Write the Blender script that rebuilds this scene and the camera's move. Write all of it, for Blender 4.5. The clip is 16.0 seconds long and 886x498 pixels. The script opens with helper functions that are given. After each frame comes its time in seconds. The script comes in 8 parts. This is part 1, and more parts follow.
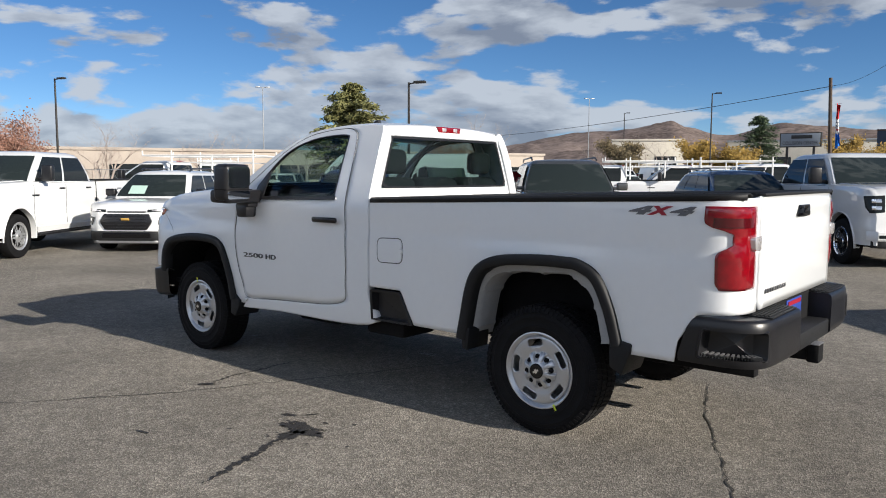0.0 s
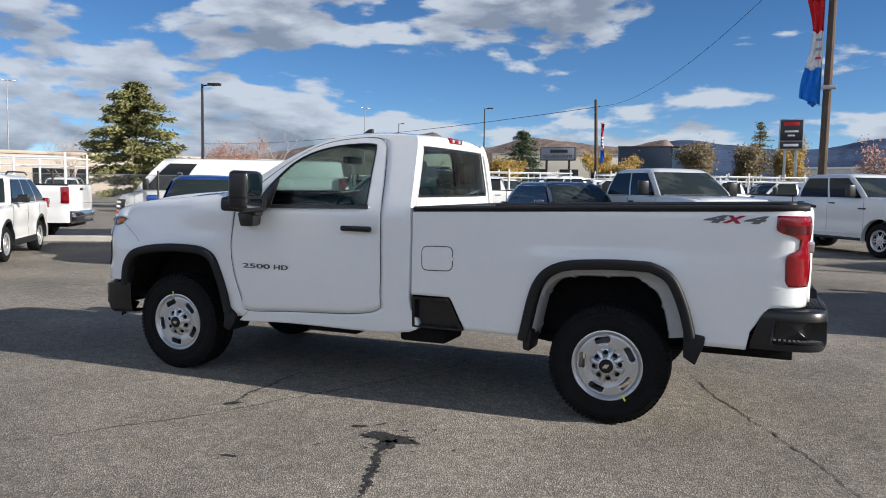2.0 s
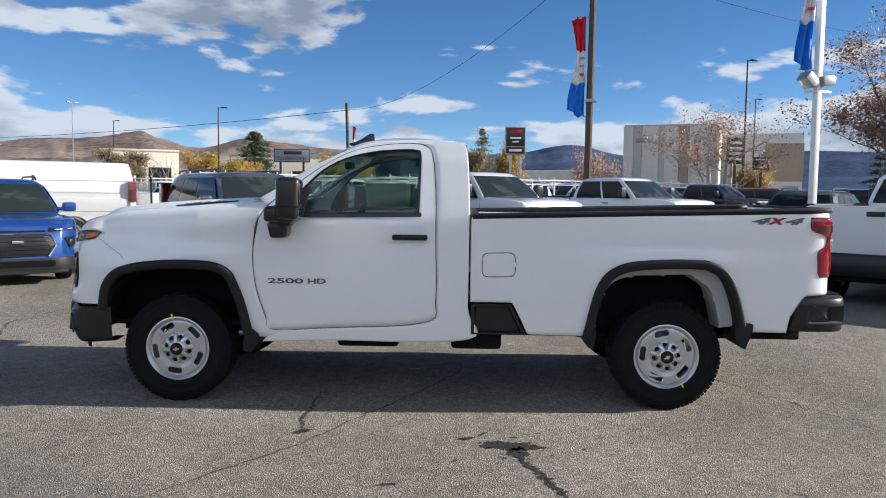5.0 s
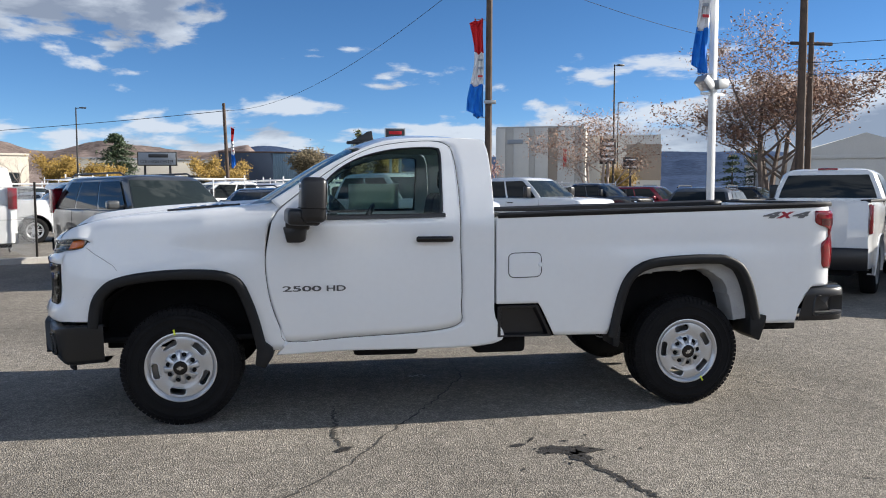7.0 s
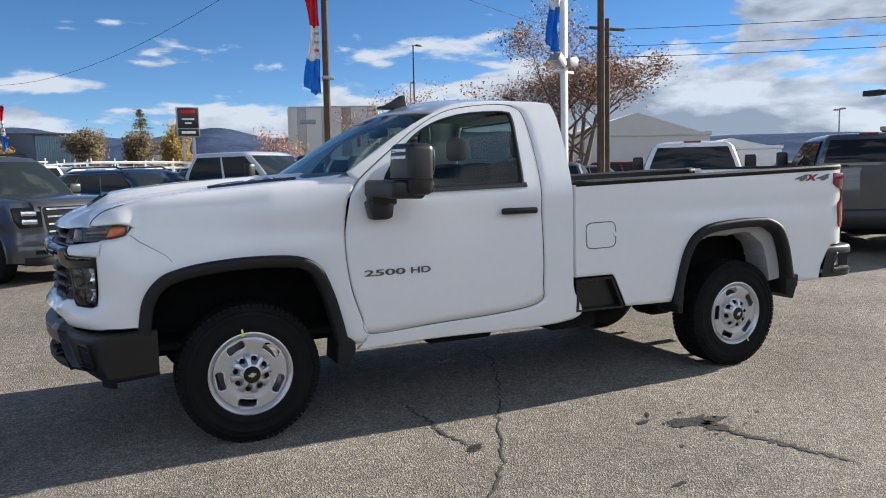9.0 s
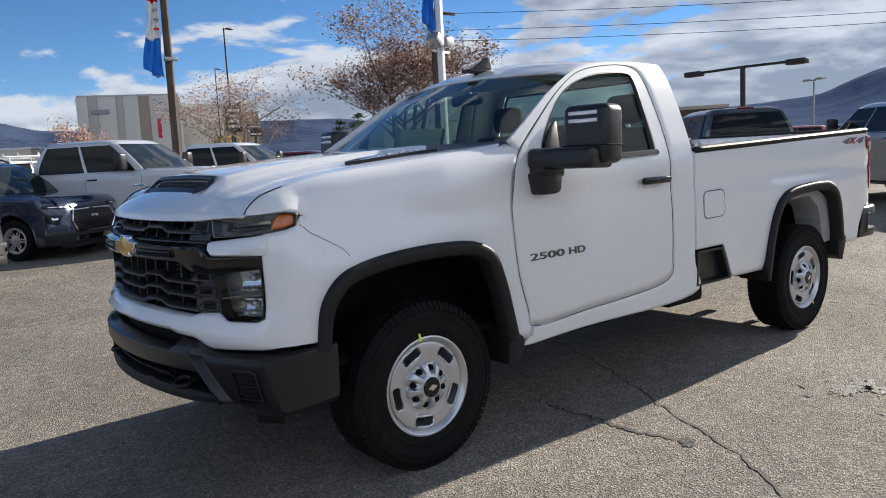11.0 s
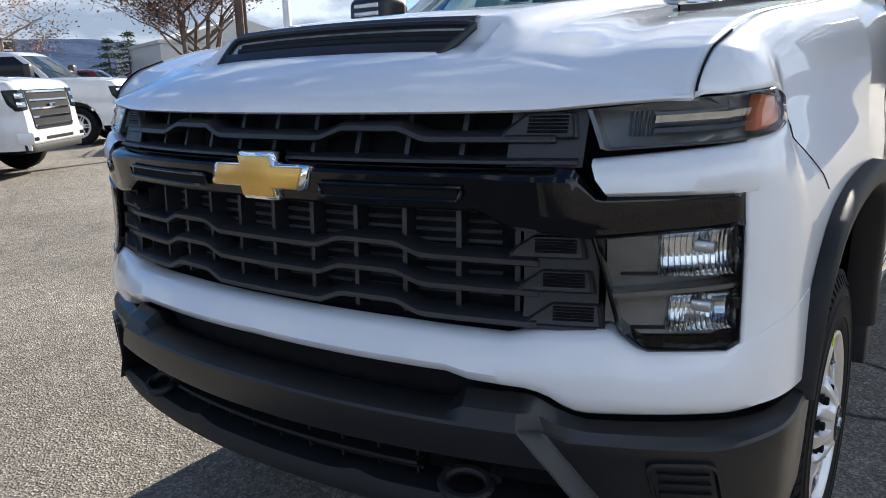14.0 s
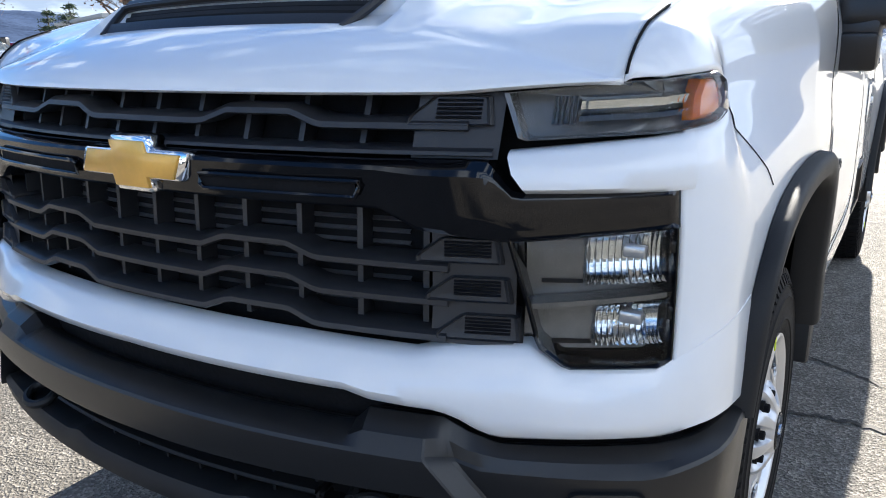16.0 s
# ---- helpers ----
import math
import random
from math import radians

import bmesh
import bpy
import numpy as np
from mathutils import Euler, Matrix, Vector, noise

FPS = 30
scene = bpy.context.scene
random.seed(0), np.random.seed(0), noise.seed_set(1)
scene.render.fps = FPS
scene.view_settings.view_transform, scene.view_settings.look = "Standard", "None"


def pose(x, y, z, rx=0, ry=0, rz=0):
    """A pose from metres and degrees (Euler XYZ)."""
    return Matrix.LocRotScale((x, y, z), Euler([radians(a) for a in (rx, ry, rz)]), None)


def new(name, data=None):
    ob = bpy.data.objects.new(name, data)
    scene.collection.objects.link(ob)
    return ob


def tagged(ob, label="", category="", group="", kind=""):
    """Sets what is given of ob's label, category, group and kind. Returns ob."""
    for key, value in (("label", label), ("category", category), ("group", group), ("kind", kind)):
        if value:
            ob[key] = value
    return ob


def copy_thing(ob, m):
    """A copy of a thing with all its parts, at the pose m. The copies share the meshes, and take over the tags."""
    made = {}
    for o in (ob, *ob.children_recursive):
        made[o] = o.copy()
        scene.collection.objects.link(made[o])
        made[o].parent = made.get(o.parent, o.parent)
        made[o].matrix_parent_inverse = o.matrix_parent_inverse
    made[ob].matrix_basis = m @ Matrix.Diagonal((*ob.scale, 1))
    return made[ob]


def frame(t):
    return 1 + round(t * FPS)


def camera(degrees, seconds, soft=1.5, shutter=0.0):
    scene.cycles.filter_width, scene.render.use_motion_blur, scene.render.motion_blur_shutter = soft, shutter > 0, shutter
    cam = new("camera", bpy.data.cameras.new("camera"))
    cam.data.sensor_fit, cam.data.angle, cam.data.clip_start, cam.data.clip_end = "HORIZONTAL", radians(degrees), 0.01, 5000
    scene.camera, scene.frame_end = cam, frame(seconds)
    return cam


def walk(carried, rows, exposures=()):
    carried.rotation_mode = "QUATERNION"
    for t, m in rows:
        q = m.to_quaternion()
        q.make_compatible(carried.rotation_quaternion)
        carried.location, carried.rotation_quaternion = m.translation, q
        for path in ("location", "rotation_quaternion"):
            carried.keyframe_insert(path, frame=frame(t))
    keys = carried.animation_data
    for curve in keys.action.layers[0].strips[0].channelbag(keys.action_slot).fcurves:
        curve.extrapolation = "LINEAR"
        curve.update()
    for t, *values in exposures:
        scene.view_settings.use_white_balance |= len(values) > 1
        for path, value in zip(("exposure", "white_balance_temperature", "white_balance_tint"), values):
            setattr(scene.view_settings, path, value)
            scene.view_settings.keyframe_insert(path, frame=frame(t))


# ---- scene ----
cam = camera(60.1, 16.0, soft=1.0)
METRES, EYE, TURN, START_X, START_Y = 12.5544, 1.586, 39.45, 6.0747, -4.8818
ROWS = [
    (0.0, 0.0, 0.0, 0.0, 0.02, -5.45, -0.18),
    (0.5, -0.0396, -0.0023, -0.0015, -4.37, -5.24, -0.48),
    (1.0, -0.081, -0.0058, -0.0008, -8.71, -4.99, -0.75),
    (1.5, -0.1203, -0.0031, -0.0004, -13.04, -4.79, -0.92),
    (2.0, -0.1574, 0.0086, -0.0002, -17.23, -4.71, -0.92),
    (2.5, -0.197, 0.0176, 0.0013, -21.31, -4.7, -0.86),
    (3.0, -0.2299, 0.0342, -0.0005, -25.28, -4.71, -0.8),
    (3.5, -0.2628, 0.0525, -0.0002, -29.11, -4.7, -0.78),
    (4.0, -0.2937, 0.0701, 0.0005, -32.69, -4.63, -0.77),
    (6.5, -0.3642, 0.1426, -0.0012, -44.57, -3.96, -0.18),
    (7.0, -0.3808, 0.1713, -0.0017, -47.62, -4.1, 0.11),
    (7.5, -0.4036, 0.2045, -0.0013, -51.36, -4.44, 0.38),
    (8.0, -0.4179, 0.2414, -0.004, -55.4, -4.89, 0.67),
    (10.5, -0.4497, 0.4437, -0.0075, -75.01, -6.76, 2.45),
    (11.0, -0.4444, 0.4834, -0.0087, -78.22, -7.15, 2.98),
    (11.5, -0.433, 0.5208, -0.0105, -81.18, -7.57, 3.36),
    (12.0, -0.4124, 0.5549, -0.0134, -83.86, -8.1, 3.37),
    (12.5, -0.3878, 0.587, -0.0143, -86.47, -8.99, 3.19),
    (13.0, -0.3595, 0.6075, -0.0174, -89.25, -10.27, 2.84),
    (13.5, -0.334, 0.6244, -0.0216, -92.09, -11.72, 2.29),
    (14.0, -0.3161, 0.6383, -0.0218, -94.55, -12.9, 1.7),
    (14.5, -0.3113, 0.641, -0.0213, -96.24, -13.52, 1.26),
    (15.0, -0.311, 0.6418, -0.0213, -97.21, -13.83, 1.05),
    (15.5, -0.3106, 0.6407, -0.0211, -97.62, -14.1, 0.9),
    (16.0, -0.3027, 0.6302, -0.0226, -97.83, -14.3, 0.58),
]
walk(cam, [(t, pose(START_X, START_Y, EYE, 0, 0, TURN) @ pose(METRES * x, METRES * y, METRES * z, 90 + pitch, roll, yaw)) for t, x, y, z, yaw, pitch, roll in ROWS],
     exposures=[(0.0, 0.57, 6200, 9), (2.0, 0.72, 6150, 9), (4.0, 0.84, 6150, 9), (8.0, 0.96, 6200, 9), (11.0, 0.88, 6350, 10), (12.5, 0.95, 6180, 9), (13.5, 1.16, 6180, 9), (14.5, 1.54, 6300, 9), (16.0, 1.88, 6050, 8)])

# ---- light ----
SUN = Vector((1.0, 0.05, 0.42)).normalized()
sun = new("sun", bpy.data.lights.new("sun", "SUN"))
sun.data.energy, sun.data.angle, sun.data.color = 5.0, radians(0.5), (1.0, 0.905, 0.775)
sun.rotation_euler = (-SUN).to_track_quat("-Z", "Y").to_euler()
world = bpy.data.worlds.new("sky")
scene.world = world
world.use_nodes = True


def build_sky():
    """Clear blue sky with broken cumulus: noise on a flat cloud deck, lit from the sun's side."""
    tree = world.node_tree
    nodes, links = tree.nodes, tree.links
    nodes.clear()

    def math_node(op, a, b=None, clamp=False):
        n = nodes.new("ShaderNodeMath")
        n.operation, n.use_clamp = op, clamp
        for i, v in enumerate((a, b)):
            if v is None:
                continue
            if isinstance(v, (int, float)):
                n.inputs[i].default_value = v
            else:
                links.new(v, n.inputs[i])
        return n.outputs[0]

    sky = nodes.new("ShaderNodeTexSky")
    sky.sky_type, sky.sun_disc = "NISHITA", False
    sky.sun_elevation, sky.sun_rotation = math.asin(SUN.z), math.atan2(SUN.x, SUN.y)
    sky.altitude, sky.air_density, sky.dust_density, sky.ozone_density = 1300, 0.7, 0.0, 3.0
    coord = nodes.new("ShaderNodeTexCoord")
    split = nodes.new("ShaderNodeSeparateXYZ")
    links.new(coord.outputs["Generated"], split.inputs[0])
    dx, dy, up = split.outputs[0], split.outputs[1], math_node("MAXIMUM", split.outputs[2], 0.0)
    azimuth = math_node("ARCTAN2", dy, dx)

    def bank(across, height, half_across, half_height):
        """1 inside a large cloud bank at a bearing and height in degrees, falling off to 0."""
        a = math_node("DIVIDE", math_node("SUBTRACT", azimuth, radians(across)), radians(half_across))
        e = math_node("DIVIDE", math_node("SUBTRACT", up, math.sin(radians(height))), radians(half_height))
        r = math_node("ADD", math_node("MULTIPLY", a, a), math_node("MULTIPLY", e, e))
        return math_node("POWER", 2.718, math_node("MULTIPLY", r, -1.0))

    # extra cloud in the unseen south and west, added as fill light
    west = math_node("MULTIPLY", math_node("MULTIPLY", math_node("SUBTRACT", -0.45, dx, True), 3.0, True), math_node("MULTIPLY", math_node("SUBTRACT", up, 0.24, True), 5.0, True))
    south_fill = math_node("MULTIPLY", math_node("SUBTRACT", -0.10, dy), 1.6, True)
    south = math_node("MAXIMUM", south_fill, west)
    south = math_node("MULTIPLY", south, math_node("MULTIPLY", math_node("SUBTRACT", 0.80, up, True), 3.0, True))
    banks = math_node("MULTIPLY", math_node("ADD", bank(110, 13.0, 13, 4.5), bank(151, 9.5, 14, 2.6)), 0.17)
    banks = math_node("SUBTRACT", banks, math_node("MULTIPLY", math_node("ADD", bank(134, 14.0, 8, 5.0), bank(84, 13.0, 13, 4.5)), 0.10))
    east = math_node("MULTIPLY", math_node("SUBTRACT", dx, 0.34, True), 0.30)

    def puffs(rise, along):
        """Cloud density: billows, wider than high, looked at a little higher and nearer the sun; a band lies along the horizon."""
        height = math_node("ADD", up, rise)
        join = nodes.new("ShaderNodeCombineXYZ")
        links.new(math_node("ADD", dx, 3.7 + along), join.inputs[0])
        links.new(dy, join.inputs[1])
        links.new(math_node("MULTIPLY", height, 3.1), join.inputs[2])
        tex, cell = nodes.new("ShaderNodeTexNoise"), nodes.new("ShaderNodeTexVoronoi")
        tex.inputs["Scale"].default_value, tex.inputs["Detail"].default_value = 3.4, 9.0
        tex.inputs["Roughness"].default_value, tex.inputs["Distortion"].default_value = 0.56, 0.2
        cell.feature, cell.inputs["Scale"].default_value = "SMOOTH_F1", 22.0
        cell.inputs["Smoothness"].default_value = 0.5
        for n in (tex, cell):
            links.new(join.outputs[0], n.inputs["Vector"])
        fine = nodes.new("ShaderNodeTexNoise")
        fine.inputs["Scale"].default_value, fine.inputs["Detail"].default_value, fine.inputs["Roughness"].default_value = 15.0, 5.0, 0.55
        links.new(join.outputs[0], fine.inputs["Vector"])
        lumps = math_node("ADD", math_node("MULTIPLY", math_node("SUBTRACT", 0.42, cell.outputs["Distance"]), 0.09), math_node("MULTIPLY", math_node("SUBTRACT", fine.outputs[0], 0.5), 0.16))
        low = math_node("MULTIPLY", math_node("MULTIPLY", math_node("SUBTRACT", 0.150, height, True), 13.0, True), 0.130)
        return math_node("ADD", math_node("ADD", tex.outputs[0], lumps), math_node("ADD", low, math_node("ADD", banks, east)))

    cloud, above = puffs(0.0, 0.0), puffs(0.028, 0.012)
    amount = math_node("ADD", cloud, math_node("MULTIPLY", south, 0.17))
    ramp = nodes.new("ShaderNodeMapRange")
    ramp.interpolation_type = "SMOOTHSTEP"
    ramp.inputs["From Min"].default_value, ramp.inputs["From Max"].default_value = 0.565, 0.625
    links.new(amount, ramp.inputs["Value"])
    lit = nodes.new("ShaderNodeMapRange")
    lit.inputs["From Min"].default_value, lit.inputs["From Max"].default_value = -0.10, 0.055
    thick = math_node("MINIMUM", math_node("MULTIPLY", math_node("SUBTRACT", cloud, 0.61, True), 1.1), 0.095)
    links.new(math_node("SUBTRACT", math_node("SUBTRACT", cloud, above), thick), lit.inputs["Value"])
    tone = nodes.new("ShaderNodeMix")
    tone.data_type = "RGBA"
    tone.inputs["A"].default_value, tone.inputs["B"].default_value = (3.0, 3.4, 4.2, 1), (7.3, 7.7, 8.3, 1)
    links.new(lit.outputs[0], tone.inputs["Factor"])
    # fill light: the unseen southern clouds are brightened, up to double
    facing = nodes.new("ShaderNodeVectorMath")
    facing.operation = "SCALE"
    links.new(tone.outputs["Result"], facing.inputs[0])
    links.new(math_node("MULTIPLY_ADD", south_fill, 1.0), facing.inputs["Scale"])
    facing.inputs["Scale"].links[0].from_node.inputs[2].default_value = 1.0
    mix = nodes.new("ShaderNodeMix")
    mix.data_type = "RGBA"
    links.new(math_node("MULTIPLY", ramp.outputs[0], 0.92), mix.inputs["Factor"])
    deep = nodes.new("ShaderNodeHueSaturation")
    deep.inputs["Saturation"].default_value, deep.inputs["Value"].default_value = 1.14, 1.30
    links.new(sky.outputs[0], deep.inputs["Color"])
    links.new(deep.outputs[0], mix.inputs["A"])
    links.new(facing.outputs[0], mix.inputs["B"])
    back = nodes.new("ShaderNodeBackground")
    back.inputs["Strength"].default_value = 0.052
    links.new(mix.outputs["Result"], back.inputs["Color"])
    out = nodes.new("ShaderNodeOutputWorld")
    links.new(back.outputs[0], out.inputs["Surface"])


build_sky()


# ---- materials ----
def material(name, color, rough=0.5, metal=0.0, coat=0.0, vary=0.0, scale=6.0, bump=0.0, bump_scale=60.0, emit=0.0, alpha=1.0, spec=0.5, random_tint=0.0):
    """A procedural surface: colour varied at two scales, with fine relief."""
    mat = bpy.data.materials.new(name)
    mat.use_nodes = True
    tree = mat.node_tree
    nodes, links = tree.nodes, tree.links
    b = nodes["Principled BSDF"]
    b.inputs["Base Color"].default_value = (*color, 1)
    b.inputs["Roughness"].default_value, b.inputs["Metallic"].default_value = rough, metal
    b.inputs["Coat Weight"].default_value, b.inputs["Coat Roughness"].default_value = coat, 0.03
    b.inputs["Specular IOR Level"].default_value = spec
    if emit:
        b.inputs["Emission Color"].default_value, b.inputs["Emission Strength"].default_value = (*color, 1), emit
    coord = nodes.new("ShaderNodeTexCoord")
    if vary:
        big, small = nodes.new("ShaderNodeTexNoise"), nodes.new("ShaderNodeTexNoise")
        big.inputs["Scale"].default_value, big.inputs["Detail"].default_value = scale, 4
        small.inputs["Scale"].default_value, small.inputs["Detail"].default_value = scale * 14, 3
        for n in (big, small):
            links.new(coord.outputs["Object"], n.inputs["Vector"])
        add = nodes.new("ShaderNodeMath")
        add.operation = "ADD"
        links.new(big.outputs[0], add.inputs[0])
        links.new(small.outputs[0], add.inputs[1])
        ramp = nodes.new("ShaderNodeMapRange")
        ramp.inputs["From Min"].default_value, ramp.inputs["From Max"].default_value = 0.7, 1.3
        ramp.inputs["To Min"].default_value, ramp.inputs["To Max"].default_value = 1 - vary, 1 + vary
        links.new(add.outputs[0], ramp.inputs["Value"])
        last = ramp.outputs[0]
        if random_tint:
            info = nodes.new("ShaderNodeObjectInfo")
            tint = nodes.new("ShaderNodeMapRange")
            tint.inputs["To Min"].default_value, tint.inputs["To Max"].default_value = 1 - random_tint, 1 + random_tint
            links.new(info.outputs["Random"], tint.inputs["Value"])
            times = nodes.new("ShaderNodeMath")
            times.operation = "MULTIPLY"
            links.new(last, times.inputs[0])
            links.new(tint.outputs[0], times.inputs[1])
            last = times.outputs[0]
        mul = nodes.new("ShaderNodeVectorMath")
        mul.operation = "SCALE"
        mul.inputs[0].default_value = color
        links.new(last, mul.inputs["Scale"])
        links.new(mul.outputs[0], b.inputs["Base Color"])
    if bump:
        tex = nodes.new("ShaderNodeTexNoise")
        tex.inputs["Scale"].default_value, tex.inputs["Detail"].default_value = bump_scale, 4
        links.new(coord.outputs["Object"], tex.inputs["Vector"])
        relief = nodes.new("ShaderNodeBump")
        relief.inputs["Strength"].default_value, relief.inputs["Distance"].default_value = bump, 0.01
        links.new(tex.outputs[0], relief.inputs["Height"])
        links.new(relief.outputs[0], b.inputs["Normal"])
    return mat


def glass_material(name, tint, ior=1.5):
    """Thin glass: lets the view through, tinted, and mirrors by its Fresnel gloss."""
    mat = bpy.data.materials.new(name)
    mat.use_nodes = True
    tree = mat.node_tree
    nodes, links = tree.nodes, tree.links
    nodes.clear()
    clear, gloss, mix = nodes.new("ShaderNodeBsdfTransparent"), nodes.new("ShaderNodeBsdfGlossy"), nodes.new("ShaderNodeMixShader")
    clear.inputs[0].default_value = (*tint, 1)
    gloss.inputs["Roughness"].default_value = 0.0
    facing = nodes.new("ShaderNodeLayerWeight")
    facing.inputs["Blend"].default_value = 0.5
    power, scaled = nodes.new("ShaderNodeMath"), nodes.new("ShaderNodeMath")
    power.operation, power.inputs[1].default_value = "POWER", 4.0
    scaled.operation = "MULTIPLY_ADD"
    scaled.inputs[1].default_value, scaled.inputs[2].default_value = 0.85, 0.8 * ((ior - 1) / (ior + 1)) ** 2
    links.new(facing.outputs["Facing"], power.inputs[0])
    links.new(power.outputs[0], scaled.inputs[0])
    links.new(scaled.outputs[0], mix.inputs[0])
    links.new(clear.outputs[0], mix.inputs[1])
    links.new(gloss.outputs[0], mix.inputs[2])
    out = nodes.new("ShaderNodeOutputMaterial")
    links.new(mix.outputs[0], out.inputs["Surface"])
    return mat


def asphalt_material(name):
    """Worn asphalt: pale aggregate in grey binder, broad patches, fine relief."""
    mat = bpy.data.materials.new(name)
    mat.use_nodes = True
    tree = mat.node_tree
    nodes, links = tree.nodes, tree.links
    b = nodes["Principled BSDF"]
    b.inputs["Roughness"].default_value, b.inputs["Specular IOR Level"].default_value = 0.85, 0.18
    coord = nodes.new("ShaderNodeTexCoord")

    def noise_tex(scale, detail, rough=0.55):
        n = nodes.new("ShaderNodeTexNoise")
        n.inputs["Scale"].default_value, n.inputs["Detail"].default_value, n.inputs["Roughness"].default_value = scale, detail, rough
        links.new(coord.outputs["Object"], n.inputs["Vector"])
        return n.outputs[0]

    stones = nodes.new("ShaderNodeTexVoronoi")
    stones.inputs["Scale"].default_value = 105.0
    links.new(coord.outputs["Object"], stones.inputs["Vector"])
    grey = nodes.new("ShaderNodeSeparateColor")
    links.new(stones.outputs["Color"], grey.inputs[0])
    ramp = nodes.new("ShaderNodeValToRGB")
    ramp.color_ramp.elements[0].position, ramp.color_ramp.elements[0].color = 0.0, (0.140, 0.127, 0.110, 1)
    ramp.color_ramp.elements[1].position, ramp.color_ramp.elements[1].color = 1.0, (0.36, 0.328, 0.280, 1)
    mid = ramp.color_ramp.elements.new(0.6)
    mid.color = (0.212, 0.193, 0.165, 1)
    links.new(grey.outputs[0], ramp.inputs[0])
    patch = nodes.new("ShaderNodeMapRange")
    patch.inputs["From Min"].default_value, patch.inputs["From Max"].default_value = 0.3, 0.7
    patch.inputs["To Min"].default_value, patch.inputs["To Max"].default_value = 0.68, 1.26
    links.new(noise_tex(0.45, 6), patch.inputs["Value"])
    grain = nodes.new("ShaderNodeMapRange")
    grain.inputs["From Min"].default_value, grain.inputs["From Max"].default_value = 0.3, 0.7
    grain.inputs["To Min"].default_value, grain.inputs["To Max"].default_value = 0.75, 1.25
    links.new(noise_tex(9.0, 8, 0.7), grain.inputs["Value"])
    times = nodes.new("ShaderNodeMath")
    times.operation = "MULTIPLY"
    links.new(patch.outputs[0], times.inputs[0])
    links.new(grain.outputs[0], times.inputs[1])
    mul = nodes.new("ShaderNodeVectorMath")
    mul.operation = "SCALE"
    links.new(ramp.outputs[0], mul.inputs[0])
    links.new(times.outputs[0], mul.inputs["Scale"])
    links.new(mul.outputs[0], b.inputs["Base Color"])
    relief = nodes.new("ShaderNodeBump")
    relief.inputs["Strength"].default_value, relief.inputs["Distance"].default_value = 0.85, 0.0065
    height = nodes.new("ShaderNodeMath")
    height.operation = "ADD"
    links.new(stones.outputs["Distance"], height.inputs[0])
    links.new(noise_tex(160, 3), height.inputs[1])
    links.new(height.outputs[0], relief.inputs["Height"])
    links.new(relief.outputs[0], b.inputs["Normal"])
    return mat


def speckled(mat, scale, low, high):
    """Lets the ground show through a stain in grains and gaps."""
    nodes, links = mat.node_tree.nodes, mat.node_tree.links
    b, out = nodes["Principled BSDF"], nodes["Material Output"]
    coord, tex, ramp = nodes.new("ShaderNodeTexCoord"), nodes.new("ShaderNodeTexNoise"), nodes.new("ShaderNodeMapRange")
    tex.inputs["Scale"].default_value, tex.inputs["Detail"].default_value, tex.inputs["Roughness"].default_value = scale, 6, 0.75
    ramp.inputs["From Min"].default_value, ramp.inputs["From Max"].default_value = low, high
    clear, mix = nodes.new("ShaderNodeBsdfTransparent"), nodes.new("ShaderNodeMixShader")
    links.new(coord.outputs["Object"], tex.inputs["Vector"])
    links.new(tex.outputs[0], ramp.inputs["Value"])
    links.new(ramp.outputs[0], mix.inputs[0])
    links.new(clear.outputs[0], mix.inputs[1])
    links.new(b.outputs[0], mix.inputs[2])
    links.new(mix.outputs[0], out.inputs["Surface"])
    return mat


ASPHALT = asphalt_material("asphalt")
CRACK = material("crack filler", (0.05, 0.046, 0.04), 0.8, vary=0.4, scale=8, bump=0.4)
OIL = speckled(material("oil stain", (0.026, 0.024, 0.023), 0.6, vary=0.5, scale=9, bump=0.5, bump_scale=120), 22.0, 0.33, 0.47)
PALE_PATCH = speckled(material("pale ground patch", (0.5, 0.48, 0.45), 0.8, vary=0.4, scale=20), 30.0, 0.42, 0.60)
WHITE = material("white paint", (0.80, 0.815, 0.83), 0.28, coat=1.0, vary=0.012, scale=1.5)
PLASTIC = material("black plastic", (0.012, 0.0125, 0.014), 0.55, vary=0.15, scale=20, bump=0.10, bump_scale=500, spec=0.3)
BUMPER = material("satin bumper plastic", (0.010, 0.0105, 0.012), 0.33, vary=0.12, scale=12, bump=0.06, bump_scale=600)
GRILLE = material("grille plastic", (0.020, 0.0205, 0.023), 0.40, vary=0.12, scale=20, bump=0.08, bump_scale=500)
SATIN = material("satin black", (0.010, 0.010, 0.012), 0.34, vary=0.15, scale=10, bump=0.05, bump_scale=700)
GLOSS = material("gloss black", (0.004, 0.004, 0.005), 0.07, spec=0.5)
RUBBER = material("tyre rubber", (0.008, 0.008, 0.009), 0.75, vary=0.3, scale=9, bump=0.2, bump_scale=180, spec=0.16)
ALLOY = material("silver wheel paint", (0.57, 0.58, 0.60), 0.30, 0.7, vary=0.04, scale=8)
CHROME = material("chrome", (0.85, 0.86, 0.88), 0.06, 1.0)
STEEL = material("dull steel", (0.30, 0.30, 0.31), 0.5, 0.8, vary=0.2, scale=12, bump=0.15)
DARK = material("underbody black", (0.007, 0.007, 0.008), 0.85, vary=0.3, scale=10, bump=0.2, spec=0.2)
GREYLINER = material("grey wheel liner", (0.36, 0.365, 0.37), 0.6, vary=0.12, scale=9, bump=0.15, bump_scale=30)
RED_LENS = material("red lens", (0.20, 0.002, 0.007), 0.07, coat=1.0, vary=0.25, scale=25)
